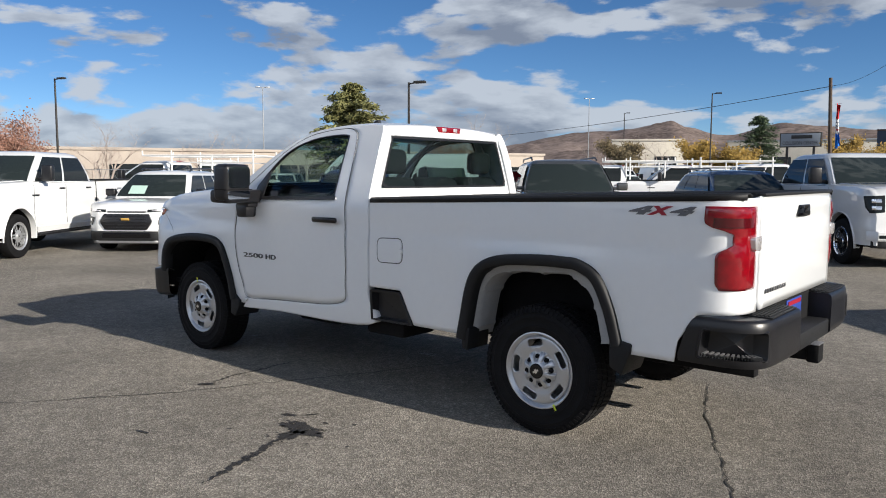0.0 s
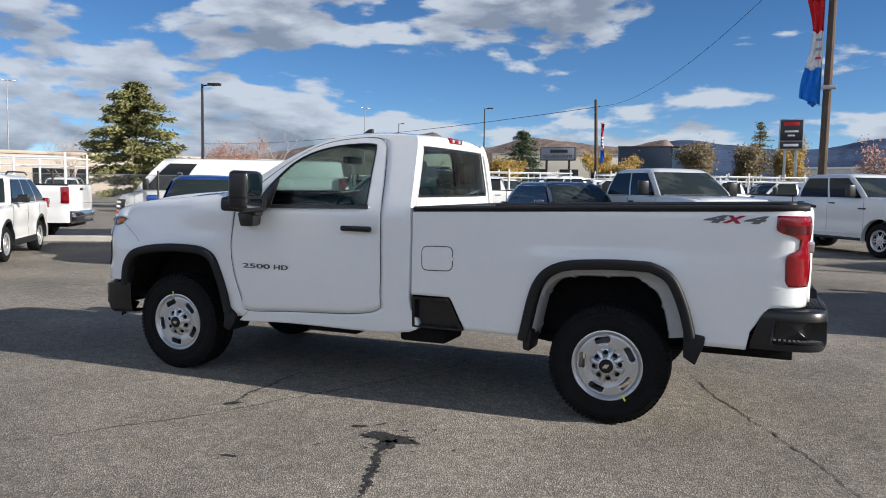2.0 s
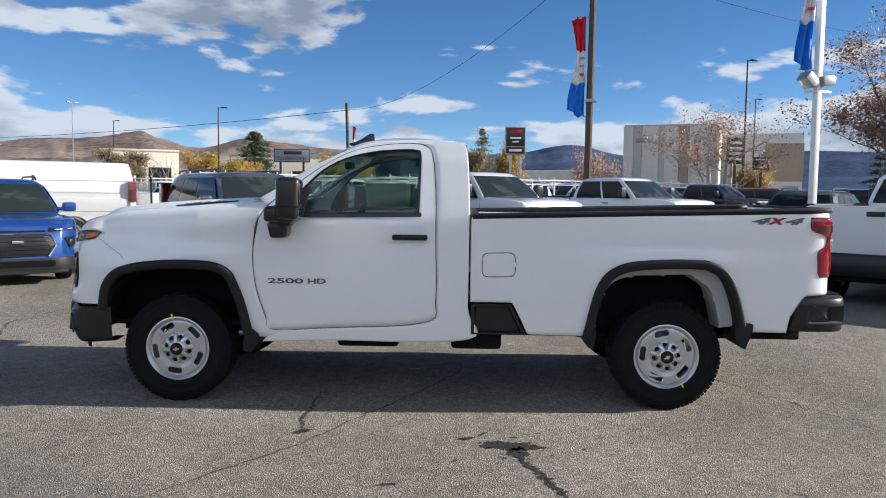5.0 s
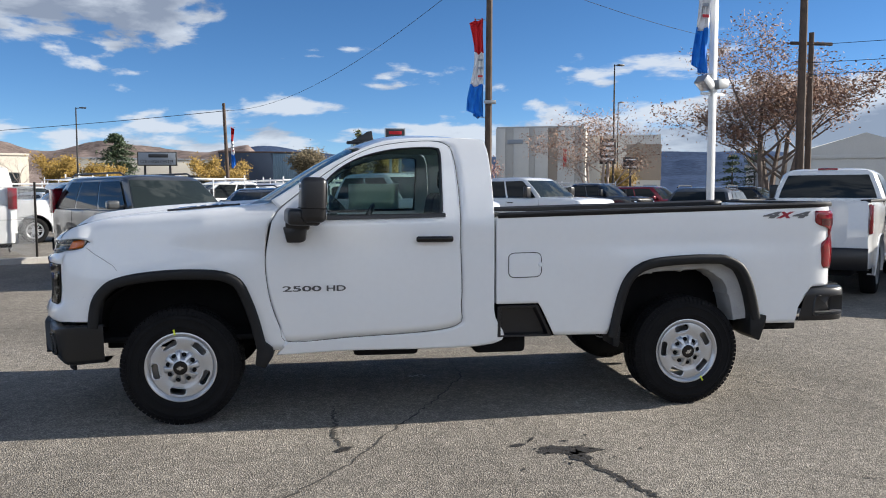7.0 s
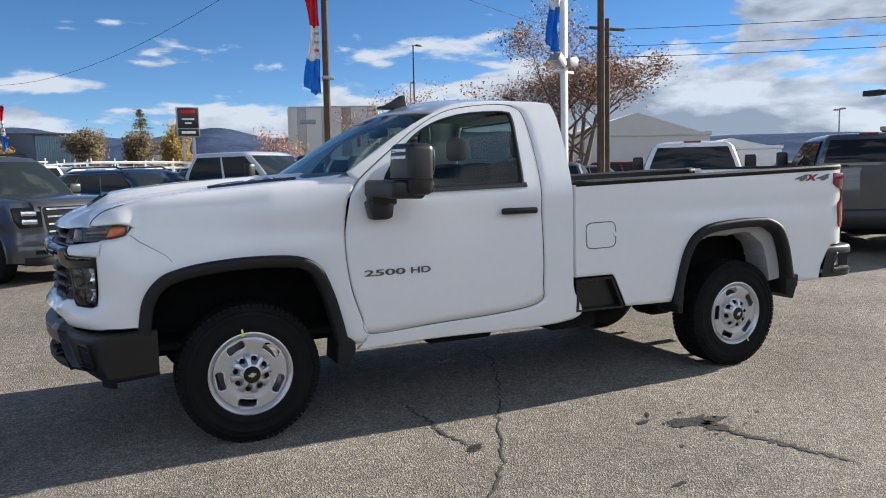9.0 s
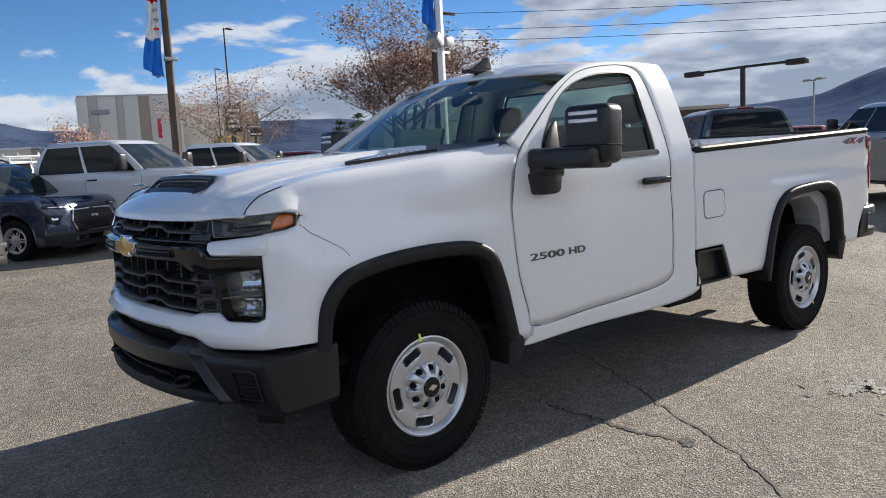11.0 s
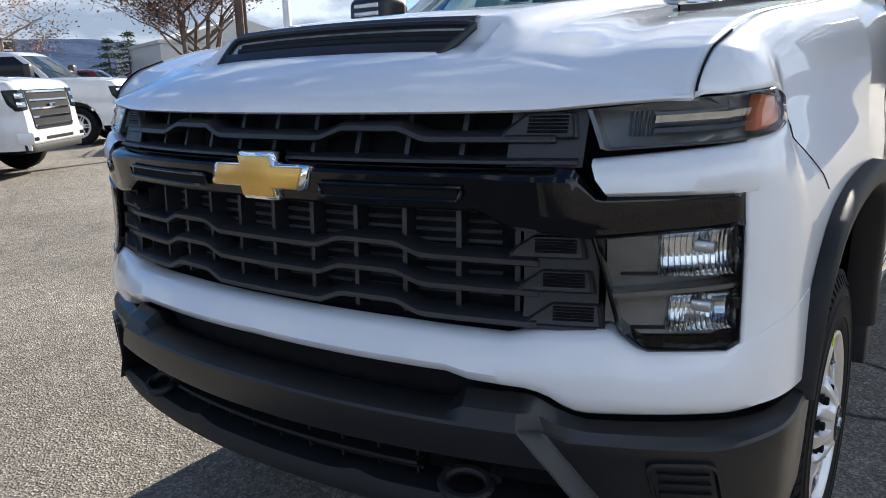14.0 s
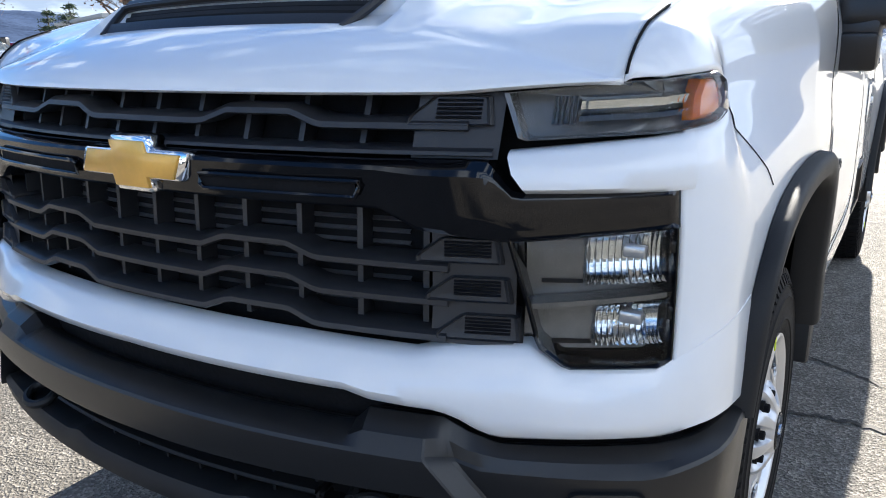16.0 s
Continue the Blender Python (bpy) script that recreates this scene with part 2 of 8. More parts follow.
DARK_RED = material("dark red lens", (0.07, 0.003, 0.006), 0.12, coat=1.0)
CLEAR_LENS = material("clear lens bulb", (0.75, 0.72, 0.72), 0.2, 0.6, coat=1.0)
AMBER = material("amber lens", (0.72, 0.14, 0.0), 0.2, coat=1.0, vary=0.2, scale=40)
GOLD = material("gold emblem", (0.78, 0.46, 0.10), 0.35, 0.55, coat=0.6, vary=0.06, scale=60)
GREYTEXT = material("dark chrome lettering", (0.11, 0.112, 0.118), 0.3, 0.5)
DECAL = material("grey decal", (0.13, 0.13, 0.14), 0.4)
REDTEXT = material("red lettering", (0.30, 0.012, 0.03), 0.4)
CLOTH = material("dark seat cloth", (0.022, 0.023, 0.026), 0.9, vary=0.2, scale=20, bump=0.3, bump_scale=300)
TRIM = material("interior trim", (0.03, 0.031, 0.034), 0.6, vary=0.1, scale=10, bump=0.2, bump_scale=300)
HEADLINER = material("pale headliner", (0.42, 0.41, 0.39), 0.9, vary=0.05, scale=10)
PAPER = material("white paper", (0.8, 0.8, 0.78), 0.8, vary=0.04)
YELLOW = material("yellow crayon", (0.75, 0.85, 0.05), 0.7)
BLUE_PLATE = material("blue dealer plate", (0.03, 0.06, 0.30), 0.4)
GLASS = glass_material("window glass", (0.54, 0.66, 0.62))
REAR_GLASS = glass_material("rear window glass", (0.40, 0.50, 0.48))
REFLECTOR = material("lamp reflector", (0.88, 0.89, 0.90), 0.10, 1.0, vary=0.1, scale=60)
# base grey of the smoked plastic is raised to carry the lens's reflection
SMOKE = material("smoked lamp plastic", (0.15, 0.143, 0.137), 0.25, 0.3, coat=0.6, vary=0.2, scale=30)
LENS = glass_material("lamp glass", (0.86, 0.88, 0.88), 1.35)


def paper_material(name, color):
    """Thin paper that glows when lit from behind."""
    mat = bpy.data.materials.new(name)
    mat.use_nodes = True
    nodes, links = mat.node_tree.nodes, mat.node_tree.links
    nodes.clear()
    front_side, back_side, add = nodes.new("ShaderNodeBsdfDiffuse"), nodes.new("ShaderNodeBsdfTranslucent"), nodes.new("ShaderNodeMixShader")
    front_side.inputs[0].default_value, back_side.inputs[0].default_value = (*color, 1), (*color, 1)
    add.inputs[0].default_value = 0.6
    links.new(front_side.outputs[0], add.inputs[1])
    links.new(back_side.outputs[0], add.inputs[2])
    out = nodes.new("ShaderNodeOutputMaterial")
    links.new(add.outputs[0], out.inputs["Surface"])
    return mat


SHEET = paper_material("price sheet paper", (0.62, 0.68, 0.62))


# ---- mesh tools ----
class Geo:
    """Collects vertices and faces of one mesh."""

    def __init__(self):
        self.v, self.f = [], []

    def grid(self, rows, close=False, flip=False):
        """Quads between rows of points of equal number; close joins the ends of each row."""
        n, base = len(rows[0]), len(self.v)
        for r in rows:
            self.v.extend(tuple(p) for p in r)
        for i in range(len(rows) - 1):
            for j in range(n if close else n - 1):
                a, b = base + i * n + j, base + i * n + (j + 1) % n
                q = (a, b, b + n, a + n)
                self.f.append(q[::-1] if flip else q)
        return self

    def face(self, pts, flip=False):
        base = len(self.v)
        self.v.extend(tuple(p) for p in pts)
        q = tuple(range(base, base + len(pts)))
        self.f.append(q[::-1] if flip else q)
        return self

    def from_bm(self, bm, m=None):
        base = len(self.v)
        bm.verts.index_update()
        self.v.extend(tuple(m @ v.co if m else v.co) for v in bm.verts)
        self.f.extend(tuple(base + v.index for v in f.verts) for f in bm.faces)
        bm.free()
        return self

    def box(self, x0, x1, y0, y1, z0, z1, bevel=0.0, m=None, segments=2):
        bm = bmesh.new()
        bmesh.ops.create_cube(bm, size=1, matrix=Matrix.Translation(((x0 + x1) / 2, (y0 + y1) / 2, (z0 + z1) / 2)) @ Matrix.Diagonal((x1 - x0, y1 - y0, z1 - z0, 1)))
        if bevel:
            bmesh.ops.bevel(bm, geom=bm.edges, offset=bevel, segments=segments, affect="EDGES", profile=0.5)
        return self.from_bm(bm, m)

    def prism(self, poly, axis, c0, c1, bevel=0.0, m=None):
        """A polygon of (a, b) drawn along an axis from c0 to c1; (a, b) are the other two axes in order."""
        def place(a, b, c):
            return {"x": (c, a, b), "y": (a, c, b), "z": (a, b, c)}[axis]
        bm = bmesh.new()
        lo, hi = [[bm.verts.new(place(a, b, c)) for a, b in poly] for c in (c0, c1)]
        bm.faces.new(lo)
        bm.faces.new(hi[::-1])
        for i in range(len(poly)):
            j = (i + 1) % len(poly)
            bm.faces.new((lo[i], hi[i], hi[j], lo[j]))
        bmesh.ops.recalc_face_normals(bm, faces=bm.faces)
        if bevel:
            bmesh.ops.bevel(bm, geom=bm.edges, offset=bevel, segments=2, affect="EDGES", profile=0.5)
        return self.from_bm(bm, m)

    def tube(self, path, r, n=8, close=False, caps=True):
        """A round bar along a path; r is one radius or one for each point."""
        path = [Vector(p) for p in path]
        radii = r if isinstance(r, (list, tuple)) else [r] * len(path)
        rows = []
        for i, p in enumerate(path):
            before = path[i - 1] if i or close else p
            after = path[(i + 1) % len(path)] if i < len(path) - 1 or close else p
            d = (after - before).normalized() if (after - before).length > 1e-9 else Vector((0, 0, 1))
            side = d.cross(Vector((0, 0, 1)))
            if side.length < 0.05:
                side = d.cross(Vector((0, 1, 0)))
            side.normalize()
            top = side.cross(d)
            rows.append([p + radii[i] * (math.cos(k * math.tau / n) * side + math.sin(k * math.tau / n) * top) for k in range(n)])
        if close:
            rows.append(rows[0])
        self.grid(rows, close=True)
        if caps and not close:
            self.face(rows[0], flip=True)
            self.face(rows[-1])
        return self

    def lathe(self, profile, n=48, m=None):
        """(radius, y) pairs turned round the y axis."""
        rows = [[Vector((r * math.cos(k * math.tau / n), y, r * math.sin(k * math.tau / n))) for k in range(n)] for r, y in profile]
        if m:
            rows = [[m @ p for p in row] for row in rows]
        return self.grid(rows, close=True)

    def move(self, m):
        self.v = [tuple(m @ Vector(p)) for p in self.v]
        return self

    def mirror_y(self):
        """Adds the mirror image across y = 0."""
        base = len(self.v)
        self.v += [(x, -y, z) for x, y, z in self.v]
        self.f += [tuple(base + i for i in f[::-1]) for f in self.f]
        return self

    def mesh(self, name, mat, sharp=35):
        me = bpy.data.meshes.new(name)
        me.from_pydata(self.v, [], self.f)
        me.materials.append(mat)
        bm = bmesh.new()
        bm.from_mesh(me)
        bmesh.ops.remove_doubles(bm, verts=bm.verts, dist=1e-5)
        bmesh.ops.recalc_face_normals(bm, faces=bm.faces)
        bm.to_mesh(me)
        bm.free()
        me.polygons.foreach_set("use_smooth", [True] * len(me.polygons))
        me.set_sharp_from_angle(angle=radians(sharp))
        return me

    def make(self, name, mat, parent=None, label="", thick=0.0, sharp=35, m=None):
        ob = new(name, self.mesh(name, mat, sharp))
        if parent:
            ob.parent = parent
        if m:
            ob.matrix_basis = m
        if label:
            ob["label"] = label
        if thick:
            mod = ob.modifiers.new("thickness", "SOLIDIFY")
            mod.thickness, mod.offset = thick, 1.0 if thick < 0 else -1.0
            if thick < 0:
                mod.thickness = -thick
        return ob


def lerp(a, b, t):
    return a + (b - a) * t


def spline(table, x):
    """Smooth interpolation in a table of (x, value)."""
    xs, ys = [p[0] for p in table], [p[1] for p in table]
    if x <= xs[0]:
        return ys[0]
    if x >= xs[-1]:
        return ys[-1]
    i = max(k for k in range(len(xs) - 1) if xs[k] <= x)
    h = xs[i + 1] - xs[i]
    t = (x - xs[i]) / h

    def slope(k):
        if k == 0:
            return (ys[1] - ys[0]) / (xs[1] - xs[0])
        if k == len(xs) - 1:
            return (ys[-1] - ys[-2]) / (xs[-1] - xs[-2])
        a, b = (ys[k] - ys[k - 1]) / (xs[k] - xs[k - 1]), (ys[k + 1] - ys[k]) / (xs[k + 1] - xs[k])
        return 0 if a * b <= 0 else 2 * a * b / (a + b)
    m0, m1 = slope(i) * h, slope(i + 1) * h
    return (2 * t ** 3 - 3 * t * t + 1) * ys[i] + (t ** 3 - 2 * t * t + t) * m0 + (3 * t * t - 2 * t ** 3) * ys[i + 1] + (t ** 3 - t * t) * m1


def linear(table, x):
    return float(np.interp(x, [p[0] for p in table], [p[1] for p in table]))


def resample(points, n):
    """n points spread evenly along a polyline of 2D or 3D points."""
    pts = np.array(points, float)
    d = np.concatenate([[0], np.cumsum(np.linalg.norm(np.diff(pts, axis=0), axis=1))])
    return [tuple(np.interp(s, d, pts[:, k]) for k in range(pts.shape[1])) for s in np.linspace(0, d[-1], n)]


def rounded(points, r=0.3, steps=4):
    """A closed polygon with its corners cut round; r is the share of the shorter side."""
    out, n = [], len(points)
    for i in range(n):
        p0, p1, p2 = (Vector(points[(i + k) % n]) for k in (-1, 0, 1))
        reach = r * min((p0 - p1).length, (p2 - p1).length)
        a, b = p1 + (p0 - p1).normalized() * reach, p1 + (p2 - p1).normalized() * reach
        for s in range(steps + 1):
            t = s / steps
            out.append(tuple((1 - t) ** 2 * a + 2 * t * (1 - t) * p1 + t * t * b))
    return out


def lettering(name, text, size, mat, m, parent, depth=0.003, stretch=1.0, shear=0.0, fit=None, bold=0.0):
    """Raised letters in the built-in font, as a mesh."""
    curve = bpy.data.curves.new(name, "FONT")
    curve.body, curve.size, curve.extrude, curve.shear = text, size, depth, shear
    curve.offset = bold
    curve.align_x, curve.align_y = "CENTER", "CENTER"
    holder = new("lettering_curve", curve)
    bpy.context.view_layer.update()
    me = bpy.data.meshes.new_from_object(holder.evaluated_get(bpy.context.evaluated_depsgraph_get()))
    bpy.data.objects.remove(holder)
    me.materials.clear()
    me.materials.append(mat)
    ob = new(name, me)
    ob.parent = parent
    sx, sy = stretch, 1.0
    if fit:
        co = np.array([v.co[:2] for v in me.vertices])
        wide, tall = co.max(axis=0) - co.min(axis=0)
        sx, sy = fit[0] / wide, fit[1] / tall
    ob.matrix_basis = m @ Matrix.Diagonal((sx, sy, 1, 1))
    return ob


def empty(name, label, category, m=None, group="", kind=""):
    ob = tagged(new(name), label, category, group, kind)
    ob.empty_display_size = 0.2
    if m:
        ob.matrix_basis = m
    return ob

# ---- ground ----
def build_ground():
    g = Geo()
    ring = [-2500, -600, -150, -60, -25, -10, 0, 10, 25, 60, 150, 600, 2500]
    g.grid([[(x, y, 0) for y in ring] for x in ring])
    ob = g.make("ground", ASPHALT)
    tagged(ob, "worn grey asphalt car lot with cracks and stains", "ground", kind="structure")


build_ground()


def crack(points, width, mat=CRACK, lift=0.004, seed=1):
    """A ragged ribbon on the ground along a line of (x, y)."""
    rng = random.Random(seed)
    pts = resample(points, max(6, int(len(points) * 12)))
    left, right = [], []
    for i, (x, y) in enumerate(pts):
        a = pts[max(0, i - 1)]
        b = pts[min(len(pts) - 1, i + 1)]
        d = Vector((b[0] - a[0], b[1] - a[1])).normalized()
        s = Vector((-d.y, d.x))
        end = min(1, 4 * min(i, len(pts) - 1 - i) / len(pts) + 0.15)
        wander = rng.uniform(-1, 1) * 0.018
        w = width * end * rng.uniform(0.35, 1.25)
        left.append((x + s.x * (wander + w), y + s.y * (wander + w), lift))
        right.append((x + s.x * (wander - w), y + s.y * (wander - w), lift))
    ob = Geo().grid([left, right]).make("crack", mat)
    return tagged(ob, "dark ragged crack in the asphalt", "crack", "cracks", "structure")


def stain(x, y, rx, ry, mat, label, seed, turn=0.0, n=44, rough=0.5):
    """A flat stain with a torn outline."""
    rng = random.Random(seed)
    ph = [rng.uniform(0, 6.28) for _ in range(6)]
    pts = []
    n = 90
    for k in range(n):
        a = k * math.tau / n
        r = 1 + rough * (0.28 * math.sin(2 * a + ph[0]) + 0.16 * math.sin(5 * a + ph[1]) + 0.10 * math.sin(11 * a + ph[2]) + 0.10 * math.sin(19 * a + ph[3]) + 0.10 * rng.uniform(-1, 1))
        px, py = rx * r * math.cos(a), ry * r * math.sin(a)
        c, s = math.cos(turn), math.sin(turn)
        pts.append((x + c * px - s * py, y + s * px + c * py, 0.0045))
    ob = Geo().face(pts).make("stain", mat)
    return tagged(ob, label, "stain", "ground stains", "structure")


crack([(1.0, -0.60), (1.01, -1.10), (1.0, -1.34), (1.06, -1.62)], 0.015, seed=1)
crack([(0.14, -3.04), (0.44, -2.77), (0.73, -2.38), (1.12, -1.85), (1.45, -1.15), (1.86, -0.40), (2.10, 0.20), (2.08, 1.0)], 0.008, seed=2)
crack([(3.9, 1.1), (4.25, 0.10), (4.55, -0.50), (4.80, -1.0), (5.0, -1.5), (5.2, -2.1)], 0.006, seed=3)
crack([(-4.0, -1.2), (-2.5, -1.9), (-1.4, -2.5), (0.14, -3.04)], 0.003, seed=4)
crack([(-2.6, 0.9), (-3.2, 2.2), (-3.0, 3.6)], 0.010, seed=5)
crack([(-3.2, 2.2), (-4.4, 2.6), (-6.0, 2.4)], 0.010, seed=6)
crack([(3.5, -2.2), (4.4, -2.9), (5.6, -3.0)], 0.005, seed=7)
stain(2.42, -1.83, 0.17, 0.085, OIL, "dark oil stain on the asphalt", 11, 0.1, rough=0.8)
stain(2.46, -1.95, 0.05, 0.11, OIL, "dark oil stain on the asphalt", 21, 0.25, rough=0.9)
crack([(2.45, -1.98), (2.48, -2.08), (2.58, -2.36), (2.70, -2.72)], 0.026, OIL, seed=8)
for k in range(14):
    rng = random.Random(300 + k)
    stain(2.46 + rng.gauss(0, 0.16), -1.95 + rng.gauss(0, 0.16), rng.uniform(0.008, 0.022), rng.uniform(0.006, 0.014), OIL, "small dark oil spot", 30 + k, rng.uniform(0, 3), rough=0.8)
stain(2.14, -1.70, 0.05, 0.025, OIL, "small dark oil spot", 12, 0.5, rough=0.7)
stain(1.71, -2.50, 0.045, 0.016, OIL, "small dark oil spot", 13, 0.2, rough=0.8)
stain(2.25, -1.60, 0.04, 0.012, OIL, "small dark oil spot", 14, 0.9, rough=0.8)
stain(1.06, -1.62, 0.06, 0.035, OIL, "dark stain at the end of a crack", 15, 0.4, rough=0.8)
# bright reflections in the truck's shadow, painted on as pale patches
stain(1.73, 0.22, 0.11, 0.05, PALE_PATCH, "bright reflection painted as a pale patch under the truck", 16, 0.2, rough=1.0)
stain(3.0, 0.52, 0.09, 0.035, PALE_PATCH, "bright reflection painted as a pale patch under the truck", 17, 0.2, rough=1.0)
stain(-0.13, -0.30, 0.05, 0.03, PALE_PATCH, "pale spot on the asphalt", 18, 0.2, rough=0.8)
stain(2.45, -1.66, 0.03, 0.01, OIL, "small dark oil spot", 19, 0.1, rough=0.8)

# ---- the white pickup ----
TRUCK = empty("pickup_truck", "white regular-cab four-wheel-drive heavy-duty pickup with a long bed, parked on asphalt", "pickup truck")


def pair(name, geo, mat, parent, label="", thick=0.0, sharp=35):
    """A part and its twin on the other side of the truck."""
    a = geo.make(name, mat, parent, label, thick, sharp)
    g = Geo()
    g.v, g.f = [(x, -y, z) for x, y, z in geo.v], [f[::-1] for f in geo.f]
    return a, g.make(name, mat, parent, label, thick, sharp)


def side_y(x, z):
    """Half width of the body at a place on its side."""
    y = 0.968 - 0.16 * max(0.0, 0.80 - z) ** 2 - 0.05 * max(0.0, z - 1.0) ** 2
    y += 0.020 * math.exp(-((x - 0.0) / 0.62) ** 4 - ((z - 0.98) / 0.26) ** 2)
    y += 0.020 * math.exp(-((x - 3.6) / 0.66) ** 4 - ((z - 1.02) / 0.24) ** 2)
    y -= 0.006 * math.exp(-((z - 1.20) / 0.07) ** 2)
    y -= 0.062 * max(0.0, min(1.0, (0.15 - x) / 0.7)) * max(0.0, min(1.3, (z - 0.98) / 0.29)) ** 1.4
    if z > 1.36:
        d = z - 1.36
        y -= 0.30 * d * d / (d + 0.06) + 0.22 * max(0.0, z - 1.80) ** 1.5
    return y


def on_side(x, z, out=0.0):
    return (x, -(side_y(x, z) + out), z)


def front_x(y):
    return -1.02 + 0.25 * y * y + 0.09 * abs(y) ** 8


def front(u, z, off=0.0):
    """A place on the nose: u runs across the front from the middle and round the corner on to the fender."""
    u, z = float(u), float(z)
    a = abs(u)
    lean = 0.34 * max(0.0, z - 1.13) - 0.02 * math.exp(-((z - 0.80) / 0.07) ** 2)
    if a <= 0.88:
        x, y = front_x(a), a
        slope = 0.5 * a + 0.72 * a ** 7
        n = Vector((-1, slope)).normalized()
    else:
        t = min(1.0, (a - 0.88) / 0.30)
        p = [Vector(q) for q in ((-0.794, 0.88), (-0.735, 0.958), (-0.66, 0.974), (-0.55, 0.978))]
        q = (1 - t) ** 3 * p[0] + 3 * t * (1 - t) ** 2 * p[1] + 3 * t * t * (1 - t) * p[2] + t ** 3 * p[3]
        d = 3 * (1 - t) ** 2 * (p[1] - p[0]) + 6 * t * (1 - t) * (p[2] - p[1]) + 3 * t * t * (p[3] - p[2])
        x, y = q.x, q.y
        n = Vector((-d.y, d.x)).normalized()
        lean *= 1 - 0.75 * t
        y -= 0.062 * t * max(0.0, min(1.3, (z - 0.98) / 0.29)) ** 1.4
        y -= t * (0.05 * max(0.0, z - 1.0) ** 2 + 0.007 * math.exp(-((z - 1.21) / 0.07) ** 2))
    return (x + n.x * off + lean, math.copysign(y + n.y * off - 0.25 * lean * (a > 0.88), u), z)


# hood edge, where the hood meets the fender
HOOD_Z = [(-0.80, 1.266), (-0.76, 1.320), (-0.69, 1.352), (-0.437, 1.412), (0.012, 1.455), (0.305, 1.484), (0.545, 1.508), (0.72, 1.53)]
HOOD_LIFT = [(0, 0), (0.012, 0.022), (0.04, 0.045), (0.10, 0.078), (0.2, 0.115), (0.35, 0.152), (0.6, 0.188), (0.95, 0.222), (1.3, 0.248), (1.6, 0.268)]


def hood_edge(x):
    """Half width and height of the seam between hood and fender."""
    d = x + 0.7925
    z = lerp(1.266 + spline(HOOD_LIFT, max(0.0, d)), spline(HOOD_Z, x), max(0.0, min(1.0, d / 0.08)))
    return spline([(-0.86, 0.818), (-0.5, 0.832), (0.2, 0.846), (0.72, 0.855)], x), z


F_ARCH = [(-0.588, 0.69), (-0.556, 0.865), (-0.476, 0.974), (-0.365, 1.020), (-0.204, 1.047), (0.012, 1.060), (0.225, 1.053), (0.332, 1.026), (0.404, 0.972), (0.457, 0.86), (0.503, 0.722), (0.55, 0.53)]
R_ARCH = [(2.992, 0.53), (3.051, 0.803), (3.101, 0.943), (3.181, 1.034), (3.325, 1.089), (3.60, 1.111), (3.80, 1.110), (3.89, 1.100), (4.012, 1.031), (4.097, 0.865), (4.158, 0.64)]
DOOR_FRONT = [(0.70, 0.545), (0.651, 0.652), (0.583, 0.868), (0.558, 1.129), (0.582, 1.346), (0.648, 1.455), (0.776, 1.555)]


LAMP_EDGE = [(0.81, 1.265), (0.83, 1.266), (1.04, 1.277), (1.095, 1.272), (1.116, 1.264), (1.126, 1.250), (1.175, 1.244)]


